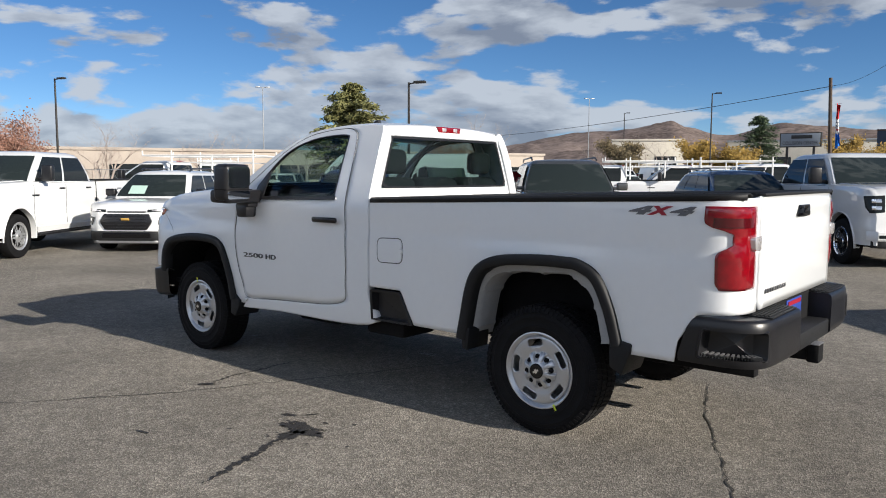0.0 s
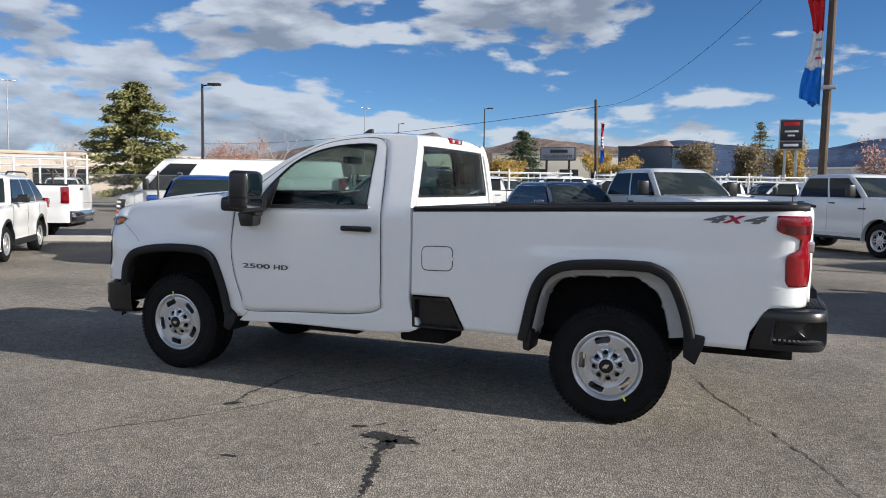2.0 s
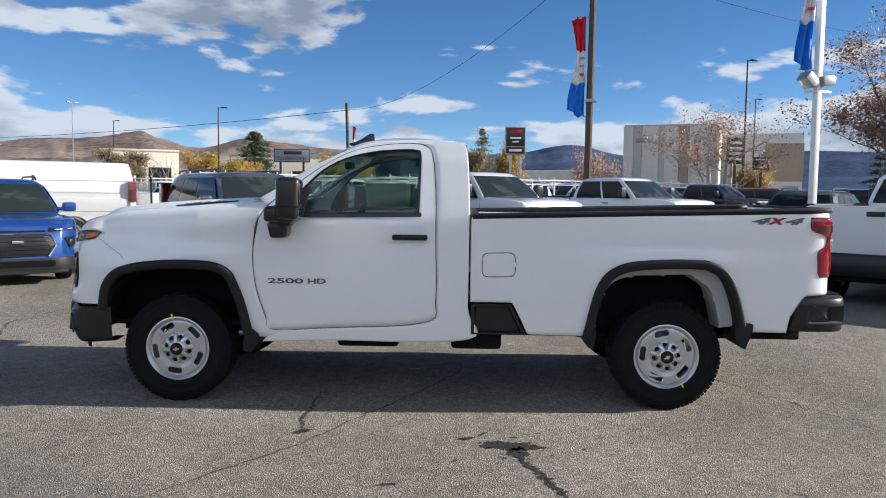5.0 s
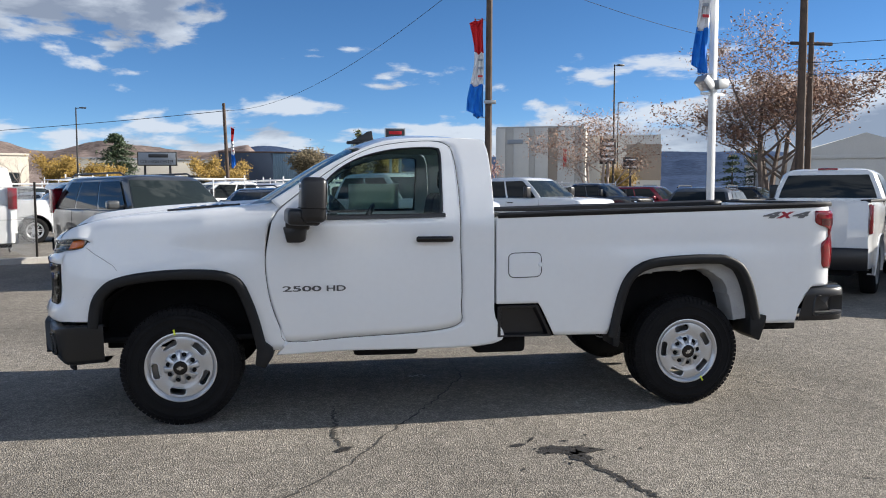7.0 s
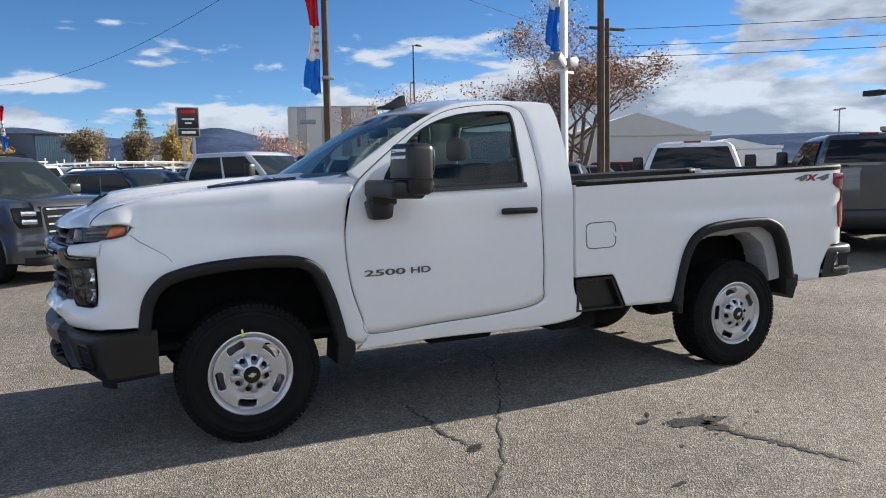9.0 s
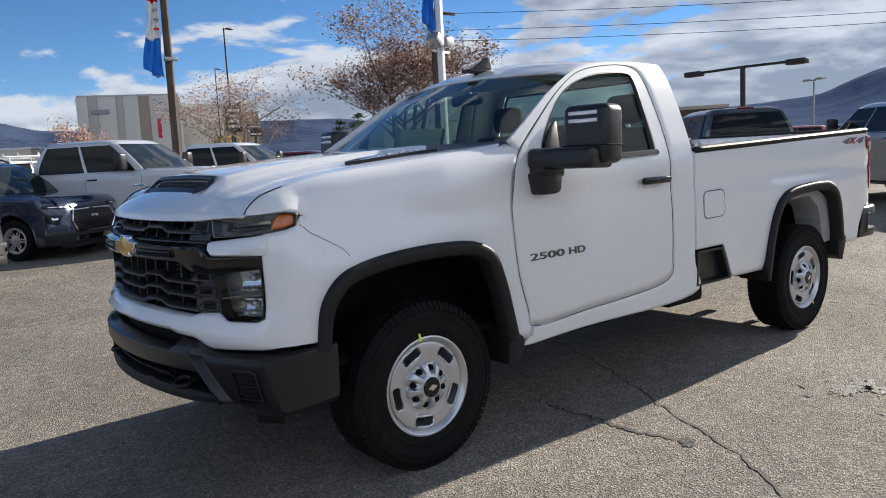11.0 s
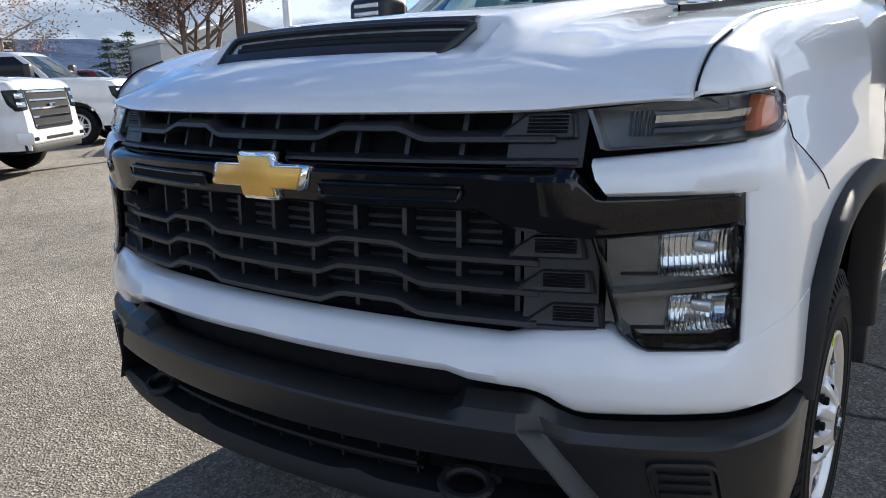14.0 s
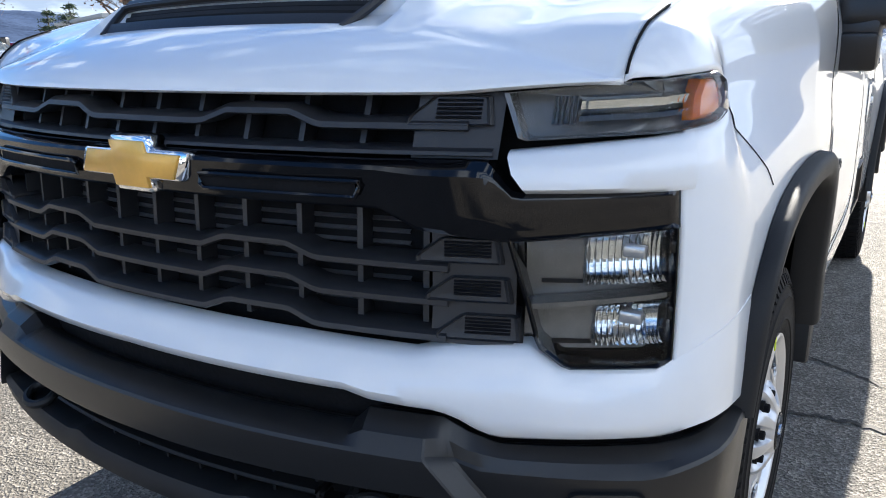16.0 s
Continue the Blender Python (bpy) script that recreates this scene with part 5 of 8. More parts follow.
        low = Geo().grid(ring2(((1.04, 0.004), (1.0, 0.010), (0.97, 0.006), (0.95, -0.06), (0.5, -0.075), (0.02, -0.075)))).make("lower_lamp", GLOSS, TRUCK, "dark stacked lower head lamp")
        Geo().grid([[front(sgn * u, z, -0.055) for u in np.linspace(0.712, 0.905, 8)] for z in np.linspace(0.85, 1.04, 8)]).make("housing", SMOKE, low, "smoked lamp housing")
        for zc, tall, u_in in ((1.004, 0.042, 0.795), (0.900, 0.034, 0.812)):
            bowl = Geo()
            step = (0.912 - u_in) / 13
            for k in range(13):
                u0 = u_in + k * step
                bowl.grid([[front(sgn * (u0 + du), zc + tall * math.sin(a) + 0.0022 * (u0 - 0.87) * 30, -0.012 - 0.030 * math.cos(a) - 0.012 * (0.9 - u0) / 0.1 + oo) for a in np.linspace(-1.35, 1.35, 11)] for du, oo in ((0, -0.004), (step / 2, 0.004), (step, -0.004))])
            bowl.make("reflector", REFLECTOR, low, "fluted chrome reflector")
            Geo().box(-0.012, 0.012, -0.018, 0.018, -0.010, 0.010, 0.004, m=Matrix.Translation(front(sgn * 0.862, zc + 0.008, -0.028))).make("bulb", CLEAR_LENS, low)
            Geo().grid([[front(sgn * u, zc - tall - 0.004 + dz, o) for u in np.linspace(0.735, u_in, 9)] for dz, o in ((-0.003, -0.052), (0.0, -0.040), (0.003, -0.052))]).make("rib", SATIN, low)
        Geo().grid([[front(sgn * u, 0.929 + 0.095 * (u - 0.73) + dz, o) for u in np.linspace(0.722, 0.908, 8)] for dz, o in ((-0.005, -0.05), (-0.004, -0.010), (0.004, -0.010), (0.005, -0.05))]).make("divider", SMOKE, low, "smoked lamp divider")
        Geo().grid(ring2(((0.985, 0.004), (0.9, 0.008), (0.5, 0.009), (0.02, 0.009)))).make("lens", LENS, low, "clear lamp lens")


def build_front_bumper():
    ztop = [(0.0, 0.717), (0.43, 0.711), (0.447, 0.714), (0.475, 0.741), (0.595, 0.739), (0.635, 0.714), (0.68, 0.697), (0.90, 0.701), (1.0, 0.704), (1.10, 0.709), (1.24, 0.712)]
    zfold = [(0.0, 0.693), (0.575, 0.688), (0.632, 0.664), (0.86, 0.667), (0.93, 0.680), (1.01, 0.692), (1.10, 0.699), (1.24, 0.702)]
    ws = sorted({round(float(q), 4) for q in np.linspace(0, 1.235, 96)} | {0.43, 0.447, 0.475, 0.572, 0.576, 0.600, 0.606, 0.632})
    ws = [-w for w in ws[:0:-1]] + ws

    def wrap(u, z, off=0.0):
        """A place on the bumper, which runs on along the side past the nose's corner."""
        p = front(max(-1.175, min(1.175, u)), z, off)
        return (p[0] + max(0.0, abs(u) - 1.175), p[1], p[2])

    def ahead(w):
        """How far the bumper stands ahead of the nose: a proud middle that ends in a slanting facet."""
        return linear([(0, 0.056), (0.574, 0.058), (0.603, 0.024), (0.70, 0.029), (0.90, 0.044), (1.0, 0.040), (1.10, 0.021), (1.24, 0.004)], abs(w))

    def slant(w, z):
        """The place across the nose of the bumper's line w at a height: lines lean outwards going down."""
        return w + math.copysign(0.75 * max(0.0, 0.69 - z) * max(0.0, min(1.0, (1.0 - abs(w)) / 0.25)), w)

    def fwd(u, z=0.69):
        w = u
        for _ in range(6):
            w = u - (slant(w, z) - w)
        return ahead(w)

    def skin(w, z, o):
        return wrap(slant(w, z), z, ahead(w) + o)
    rows = [[] for _ in range(9)]
    for w in ws:
        zt, zf, f = linear(ztop, abs(w)), linear(zfold, abs(w)), ahead(w)
        for row, (z, o) in zip(rows, ((zt - 0.03, -0.07 - f), (zt, -0.012 - f), (zt + 0.001, -0.004 - f), (lerp(zt, zf, 0.45), -0.38 * f), (zf + 0.004, -0.004), (zf - 0.002, 0.0), (zf - 0.012, 0.001), (0.636, 0.0), (0.622, -0.002))):
            row.append(skin(w, z, o))
    g = Geo().grid(rows)
    g.grid([[skin(w, z, o) for w in ws if abs(w) < 0.575] for z, o in ((0.622, -0.002), (0.616, -0.012), (0.618, -0.09))])
    # ends run down to the lower edge and turn under
    for sgn in (-1, 1):
        ue = [sgn * w for w in ws if w > 0.571]
        low = lambda w: 0.012 * max(0.0, (abs(w) - 1.0) / 0.2) + 0.05 * max(0.0, 1 - (abs(w) - 0.572) / 0.16)
        g.grid([[skin(w, max(z, min(0.622, 0.430 + low(w) + (z - 0.43) * (1 - low(w) / 0.192))), o) for w in ue] for z, o in ((0.622, -0.002), (0.57, -0.003), (0.51, -0.007), (0.465, -0.016), (0.440, -0.034), (0.430, -0.07), (0.445, -0.22))])
        g.grid([[skin(sgn * 0.572, z, o) for z in (0.622, 0.57, 0.53, 0.49)] for o in (-0.003, -0.12)])
    bumper = g.make("front_bumper", BUMPER, TRUCK, "satin black front bumper", sharp=16)
    us2 = [float(u) for u in np.linspace(-0.70, 0.70, 71)]
    taper = lambda u: max(0.0, (abs(u) - 0.50) / 0.20)
    g = Geo().grid([[front(u, lerp(z, 0.512, 0.35 * taper(u) ** 2) + 0.012 * max(0.0, 1 - abs(abs(u) - 0.24) / 0.05) * top, o) for u in us2] for z, o, top in ((0.530, -0.06, 0), (0.534, 0.020, 1), (0.530, 0.036, 1), (0.512, 0.046, 0.3), (0.490, 0.044, 0), (0.476, 0.026, 0), (0.472, -0.02, 0), (0.476, -0.12, 0))])
    g.make("bumper_lip", PLASTIC, bumper, "black lower lip")
    Geo().grid([[front(u, z, -0.055) for u in np.linspace(-0.76, 0.76, 30)] for z in (0.46, 0.63)]).make("intake", DARK, bumper)
    for z, o in ((0.568, 0.018), (0.598, -0.012), (0.545, -0.012)):
        Geo().grid([[front(u, z + dz, oo) for u in np.linspace(-0.37, 0.37, 24)] for dz, oo in ((-0.006, -0.05), (-0.0045, o - 0.004), (0.0, o), (0.0045, o - 0.004), (0.006, -0.05))]).make("intake_bar", PLASTIC, bumper)
    for k in range(9):
        u = -0.36 + k * 0.09
        Geo().grid([[front(u + du, z, o) for z in (0.535, 0.618)] for du, o in ((-0.004, -0.05), (-0.003, -0.008), (0.003, -0.008), (0.004, -0.05))]).make("intake_fin", PLASTIC, bumper)
    for sgn in (-1, 1):
        hook = Geo()
        pts = [front(sgn * (0.470 + 0.046 * math.cos(a)), 0.548 + 0.014 * math.sin(a), 0.018 - 0.030 * math.sin(a)) for a in np.linspace(0, math.tau, 19)[:-1]]
        hook.tube(pts, 0.0105, 8, close=True)
        for du in (-0.045, 0.045):
            hook.tube([front(sgn * (0.475 + du), 0.556, 0.0), front(sgn * (0.475 + du), 0.57, -0.06)], 0.014, 8)
        hook.make("tow_hook", PLASTIC, bumper, "black tow hook")
        # slatted duct in the bumper's end
        loop = rounded([(0.776, 0.638), (0.870, 0.642), (0.893, 0.520), (0.884, 0.504), (0.806, 0.502)], 0.2)
        lp = loop + loop[:1]
        d = Geo().grid([[front(sgn * lerp(0.84, u, s), lerp(0.575, z, s), fwd(u, z) + o) for u, z in lp] for s, o in ((1.07, -0.002), (1.05, 0.010), (0.97, 0.011), (0.92, -0.004), (0.90, -0.010), (0.02, -0.010))])
        duct = d.make("duct", BUMPER, bumper, "black bumper duct")
        for k in range(6):
            z = 0.522 + k * 0.019
            Geo().grid([[front(sgn * (u + 0.12 * (0.64 - z) - 0.006), z + dz, fwd(u, z) + o) for u in np.linspace(0.796, 0.868, 8)] for dz, o in ((-0.006, -0.012), (-0.004, 0.004), (0.003, 0.006), (0.006, -0.012))]).make("duct_slat", BUMPER, duct)
    # small air dam under the corner
    g = Geo().grid([[front(-u, z, fwd(u) - 0.11) for u in np.linspace(0.80, 0.94, 12)] for z in (0.45, 0.385)])
    pair("air_dam", g, PLASTIC, TRUCK, thick=0.012)


def wheel_meshes():
    """Meshes of one wheel, its axle along y, outer face towards -y, centred on the hub."""
    tyre = Geo()
    R, half = 0.402, 0.132
    prof = [(0.222, -0.105), (0.236, -0.122), (0.262, -0.131), (0.272, -0.1325), (0.275, -0.1355), (0.279, -0.1330), (0.300, -0.134), (0.326, -0.1330), (0.330, -0.1355), (0.334, -0.1320), (0.340, -0.131), (0.352, -0.1285), (0.355, -0.1310), (0.358, -0.1270), (0.368, -0.124), (0.384, -0.115), (0.391, -0.102), (0.395, -0.05), (0.395, 0.05), (0.391, 0.102), (0.384, 0.115), (0.34, 0.131), (0.30, 0.134), (0.25, 0.125), (0.222, 0.105)]
    tyre.lathe(prof, 72)
    tread = Geo()
    # tread blocks in four ribs, shoulder blocks hooked over the edge
    for k in range(74):
        a = k * math.tau / 74
        for y0, y1, sh, rr in ((-0.116, -0.066, 0.0, 0.3945), (-0.058, -0.006, 0.4, 0.3970), (0.006, 0.058, 0.0, 0.3970), (0.066, 0.116, 0.4, 0.3945)):
            m = pose(0, 0, 0, 0, math.degrees(a + sh * math.tau / 74), 0)
            w = 0.0134
            tread.box(-w, w, y0, y1, rr - 0.010, rr + 0.004, 0, m=m)
        m = pose(0, 0, 0, 0, math.degrees(a), 0)
        for sgn in (-1, 1):
            bb = m @ Matrix.Translation((0, sgn * 0.121, 0.378)) @ pose(0, 0, 0, sgn * 24, 0, 0)
            tread.box(-0.0085, 0.0085, -0.003, 0.003, -0.020, 0.006, 0, m=bb)
    rim = Geo()
    rim.lathe([(0.222, 0.10), (0.205, 0.09), (0.200, -0.06), (0.212, -0.098), (0.228, -0.112), (0.237, -0.120), (0.238, -0.127), (0.231, -0.129), (0.222, -0.124), (0.214, -0.110), (0.207, -0.104)], 72)
    # slotted disc
    n = 150
    rings = [(0.207, -0.104), (0.201, -0.106), (0.196, -0.107), (0.189, -0.108), (0.172, -0.109), (0.158, -0.108), (0.151, -0.107), (0.146, -0.106), (0.128, -0.101), (0.112, -0.100), (0.05, -0.10)]
    reach = [0, 0.20, 0.27, 0.31, 0.34, 0.34, 0.31, 0.25, 0, 0, 0]
    disc = Geo()
    for r, y in rings:
        disc.v += [(r * math.cos(k * math.tau / n), y, r * math.sin(k * math.tau / n)) for k in range(n)]
    for i in range(len(rings) - 1):
        open_to = min(reach[i], reach[i + 1])
        for k in range(n):
            a = ((k + 0.5) * math.tau / n) % (math.tau / 5) - math.tau / 10
            if open_to and abs(a) < open_to:
                continue
            disc.f.append((i * n + k, i * n + (k + 1) % n, (i + 1) * n + (k + 1) % n, (i + 1) * n + k))
    # raised lips round the slots
    lips = Geo()
    for s in range(1):
        c = 0.5 * math.tau / 5
        loop = [(0.2005, -0.2), (0.2005, 0.2), (0.190, 0.315), (0.165, 0.345), (0.149, 0.28), (0.1465, 0), (0.149, -0.28), (0.165, -0.345), (0.190, -0.315)]
        lips.tube([(r * math.cos(c + a), -0.110, r * math.sin(c + a)) for r, a in loop], 0.0055, 6, close=True)
    # hub cover: eight ridges running out from the cap, with the nuts sunk between them
    hub = Geo()
    rows = []
    for r, y in ((0.117, -0.098), (0.117, -0.113), (0.112, -0.121), (0.104, -0.128), (0.096, -0.133), (0.086, -0.138), (0.076, -0.142), (0.066, -0.145), (0.056, -0.147), (0.048, -0.150)):
        row = []
        for k in range(128):
            a = k * math.tau / 128
            well = max(0.0, min(1.0, (0.45 - math.cos(8 * a)) * 1.6)) * max(0.0, min(1.0, (0.120 - r) / 0.012)) * max(0.0, min(1.0, (r - 0.058) / 0.014))
            row.append((r * math.cos(a), y + 0.020 * well, r * math.sin(a)))
        rows.append(row)
    hub.grid(rows, close=True)
    nut = Geo()
    nut.lathe([(0.0165, -0.112), (0.0165, -0.121), (0.0, -0.121)], 14)
    nut.lathe([(0.0110, -0.118), (0.0110, -0.131), (0.0085, -0.134), (0.0, -0.134)], 6)
    cap = Geo().lathe([(0.048, -0.138), (0.046, -0.152), (0.042, -0.155), (0.0, -0.156)], 32)
    badge = Geo().prism([(-0.022, -0.006), (-0.008, -0.006), (-0.008, -0.013), (0.008, -0.013), (0.008, -0.006), (0.022, -0.006), (0.022, 0.006), (0.008, 0.006), (0.008, 0.013), (-0.008, 0.013), (-0.008, 0.006), (-0.022, 0.006)], "y", -0.159, -0.153)
    drum = Geo().lathe([(0.0, -0.02), (0.17, -0.02), (0.17, 0.02), (0.0, 0.02)], 40)
    mark = Geo().box(-0.006, 0.006, -0.0, 0.003, 0.235, 0.262, 0.001).box(-0.007, 0.007, 0.0, 0.003, 0.222, 0.234, 0.001)
    mark.v = [(x, y - 0.1315, z) for x, y, z in mark.v]
    return {"tyre": (tyre.mesh("tyre", RUBBER), "black all-terrain tyre"), "disc": (disc.mesh("disc", ALLOY), ""), "slot_rim": (lips.mesh("slot_rim", ALLOY), ""), "hub_cover": (hub.mesh("hub_cover", ALLOY), "silver hub cover"),
            "lug_nut": (nut.mesh("lug_nut", DARK), "dark wheel nut"), "tread": (tread.mesh("tread", RUBBER), "black tread blocks"), "centre_cap": (cap.mesh("centre_cap", GLOSS), "black centre cap"), "cap_badge": (badge.mesh("cap_badge", CHROME), ""),
            "brake_disc": (drum.mesh("brake_disc", STEEL), ""), "chalk_mark": (mark.mesh("chalk_mark", YELLOW), "yellow chalk mark"), "wheel": (rim.mesh("wheel", ALLOY), "")}


def build_wheels():
    meshes = wheel_meshes()
    for x, y, z, flip, spin in ((-0.012, -0.832, 0.401, False, -9), (3.603, -0.829, 0.401, False, 150), (-0.012, 0.832, 0.401, True, 40), (3.603, 0.829, 0.401, True, 70)):
        w = new("wheel", meshes["wheel"][0])
        w.parent = TRUCK
        w["label"] = "silver five-slot steel wheel with black tyre"
        w.matrix_basis = pose(x, y, z, 0, 0, 180 if flip else 0) @ pose(0, 0, 0, 0, spin, 0)
        for key, (me, label) in meshes.items():
            if key == "wheel":
                continue
            if key == "slot_rim":
                for k in range(5):
                    ob = new(key, me)
                    ob.parent, ob.matrix_basis = w, pose(0, 0, 0, 0, 72 * k, 0)
                continue
            if key == "lug_nut":
                for k in range(8):
                    a = (k + 0.5) * math.tau / 8
                    ob = new(key, me)
                    ob.parent, ob.location = w, (0.086 * math.cos(a), 0, 0.086 * math.sin(a))
                continue
            ob = new(key, me)
            ob.parent = w
            if key == "tread":
                tagged(ob, label, kind="stuff")
            if key == "disc":
                mod = ob.modifiers.new("thickness", "SOLIDIFY")
                mod.thickness, mod.offset = 0.012, 0
            if label:
                ob["label"] = label


def build_underside():
    # wheel wells
    for x, w, z in ((0.0, 0.58, 1.03), (3.60, 0.58, 1.09)):
        g = Geo()
        rows = []
        for y in (-0.955, -0.55):
            rows.append([(x - w * 1.02 * math.cos(a), y, 0.50 + (z - 0.50) * math.sin(a) ** 0.7) for a in np.linspace(0.02, math.pi - 0.02, 25)])
        g.grid(rows)
        g.face(rows[1])
        pair("wheel_liner", g, DARK, TRUCK, "black wheel-well liner")
    # pale inner skin seen over the rear wheels, with a ragged lower flange
    pts = [(x, z) for x, z in resample(smooth_chain(R_ARCH, 5), 70)]

    def inside(x, z, drop, y):
        d = Vector((3.6 - x, 0.55 - z))
        d.normalize()
        return (x + d.x * drop, -y, z + d.y * drop)
    depth = lambda i: lerp(0.070, 0.108, min(1.0, max(0.0, (i - 12) / 12))) + 0.010 * (i % 11 == 3) + 0.05 * min(1.0, max(0.0, (i - 44) / 6))
    g = Geo().grid([[inside(x, z, f(i), y) for i, (x, z) in enumerate(pts)] for f, y in ((lambda i: 0.02, 0.945), (lambda i: 0.055, 0.915), (lambda i: depth(i), 0.900), (lambda i: depth(i) + 0.012, 0.860), (lambda i: depth(i) + 0.012, 0.70))])
    pair("arch_inner", g, GREYLINER, TRUCK, "pale grey inner arch panel", sharp=40)
    # frame rails, axles, driveline
    g = Geo().box(-0.6, 4.75, -0.52, -0.44, 0.46, 0.62, 0.01)
    pair("frame_rail", g, DARK, TRUCK)
    Geo().box(-0.75, 2.2, -0.85, 0.85, 0.56, 0.60, 0.01).make("floor_pan", DARK, TRUCK)
    Geo().box(2.0, 4.70, -0.45, 0.45, 0.62, 0.86, 0.02).make("bed_crossmember", DARK, TRUCK)
    Geo().box(2.10, 3.05, -0.90, 0.90, 0.60, 0.80, 0.02).make("bed_underside", DARK, TRUCK)
    Geo().box(-0.80, 0.55, -0.50, 0.50, 0.60, 1.15, 0.03).make("engine_block", DARK, TRUCK)
    a = Geo().tube([(3.6, -0.80, 0.41), (3.6, 0.80, 0.41)], 0.055, 12)
    a.box(3.45, 3.75, -0.16, 0.16, 0.25, 0.57, 0.09, segments=3)
    a.make("rear_axle", DARK, TRUCK)
    Geo().tube([(0.0, -0.75, 0.40), (0.0, 0.75, 0.40)], 0.05, 10).make("front_axle", DARK, TRUCK)
    g = Geo()
    g.tube([(3.0, -0.60, 0.50), (3.35, -0.60, 0.46), (3.6, -0.60, 0.46), (3.85, -0.60, 0.47), (4.3, -0.60, 0.56)], 0.03, 8)
    pair("leaf_spring", g, DARK, TRUCK)
    Geo().tube([(1.0, 0.30, 0.45), (2.6, 0.35, 0.45), (3.1, 0.62, 0.50), (4.4, 0.72, 0.50), (4.75, 0.85, 0.46)], 0.04, 10).make("exhaust", STEEL, TRUCK, "dull exhaust pipe")
    Geo().tube([(1.6, -0.1, 0.46), (3.45, 0.0, 0.42)], 0.05, 10).make("drive_shaft", DARK, TRUCK)
    Geo().box(1.15, 1.62, -0.78, -0.40, 0.40, 0.52, 0.03).make("fuel_tank", DARK, TRUCK)
    Geo().box(2.02, 2.40, -0.86, -0.50, 0.41, 0.56, 0.03).make("frame_bracket", DARK, TRUCK)
    g = Geo().prism([(4.085, 0.68), (4.22, 0.655), (4.215, 0.60), (4.165, 0.465), (4.09, 0.51)], "y", -0.985, -0.72, 0.01)
    pair("mud_flap", g, PLASTIC, TRUCK, "black mud flap")
    g = Geo().prism([(0.50, 0.60), (0.60, 0.52), (0.60, 0.46), (0.545, 0.375), (0.48, 0.40)], "y", -0.985, -0.74, 0.01)
    pair("mud_flap", g, PLASTIC, TRUCK, "black mud flap")
    g = Geo().prism([(3.015, 0.60), (3.085, 0.60), (3.07, 0.45), (3.025, 0.46)], "y", -0.98, -0.75, 0.008)
    pair("mud_flap", g, PLASTIC, TRUCK, "black mud flap")
    Geo().box(0.72, 2.14, -0.88, 0.88, 0.54, 0.60, 0.01).make("cab_floor", TRIM, TRUCK)


def build_interior():
    Geo().grid([[(x, y, 1.27 + 0.11 * math.sin(t)) for y in (-0.86, -0.4, 0, 0.4, 0.86)] for x, t in ((0.45, 1.4), (0.75, 1.5), (0.98, 1.3), (1.06, 0.6), (1.08, -1.2), (1.05, -3.0))]).make("dashboard", TRIM, TRUCK, "dark dashboard")
    Geo().box(0.92, 1.06, -0.66, -0.24, 1.30, 1.43, 0.04, segments=3).make("instrument_hood", TRIM, TRUCK)
    Geo().box(1.0, 1.04, -0.12, 0.16, 1.24, 1.42, 0.015).make("display", GLOSS, TRUCK)
    wheel = Geo()
    m = pose(1.23, -0.42, 1.315, 0, -62, 0)
    wheel.tube([m @ Vector((0.19 * math.cos(a), 0.19 * math.sin(a), 0)) for a in np.linspace(0, math.tau, 33)[:-1]], 0.015, 8, close=True)
    for a in (0.3, math.pi - 0.3, -math.pi / 2):
        wheel.tube([m @ Vector((0, 0, -0.02)), m @ Vector((0.18 * math.sin(a), 0.18 * math.cos(a), 0))], 0.014, 6)
    wheel.box(-0.07, 0.07, -0.08, 0.08, -0.04, 0.01, 0.02, m=m)
    wheel.make("steering_wheel", SATIN, TRUCK, "black steering wheel")
    for y0, y1 in ((-0.82, -0.28), (-0.25, 0.25), (0.28, 0.82)):
        seat = Geo().box(1.30, 1.86, y0, y1, 0.86, 1.06, 0.06, segments=3).make("seat", CLOTH, TRUCK, "dark cloth seat")
        back = Geo().box(-0.09, 0.09, y0 + 0.01, y1 - 0.01, 0.0, 0.60, 0.06, m=pose(1.86, 0, 0.98, 0, 10, 0), segments=3)
        back.make("seat_back", CLOTH, seat)
        if abs(y0 + y1) > 0.2:
            c = (y0 + y1) / 2
            Geo().box(1.95, 2.06, c - 0.13, c + 0.13, 1.60, 1.79, 0.05, segments=3).make("head_rest", CLOTH, seat)
    g = Geo().grid([[(x, w * (side_y(x, z) - 0.05), z - 0.01 + 0.025 * (1 - w * w)) for w in np.linspace(-1, 1, 9)] for x, z in ((1.15, 1.90), (1.5, 1.935), (2.05, 1.93))])
    g.make("headliner", HEADLINER, TRUCK, "pale fabric headliner")
    g = Geo().grid([[(x, -(side_y(x, z) - 0.06), z) for x in (0.72, 1.3, 1.9)] for z in (0.62, 1.38)])
    pair("door_card", g, TRIM, TRUCK)
    Geo().box(2.085, 2.10, -0.88, 0.88, 0.65, 1.44).make("back_trim", TRIM, TRUCK)
    Geo().box(1.10, 1.16, -0.13, 0.13, 1.765, 1.83, 0.02).make("rear_view_mirror", SATIN, TRUCK, "black rear-view mirror")
    # price sheet standing in the far window
    Geo().grid([[(lerp(1.16, 1.62, k / 6), side_y(1.4, z) - 0.035, z) for k in range(7)] for z in np.linspace(1.43, 1.66, 4)]).make("price_sheet", SHEET, TRUCK, "white price sheet in the far door window", thick=0.002)


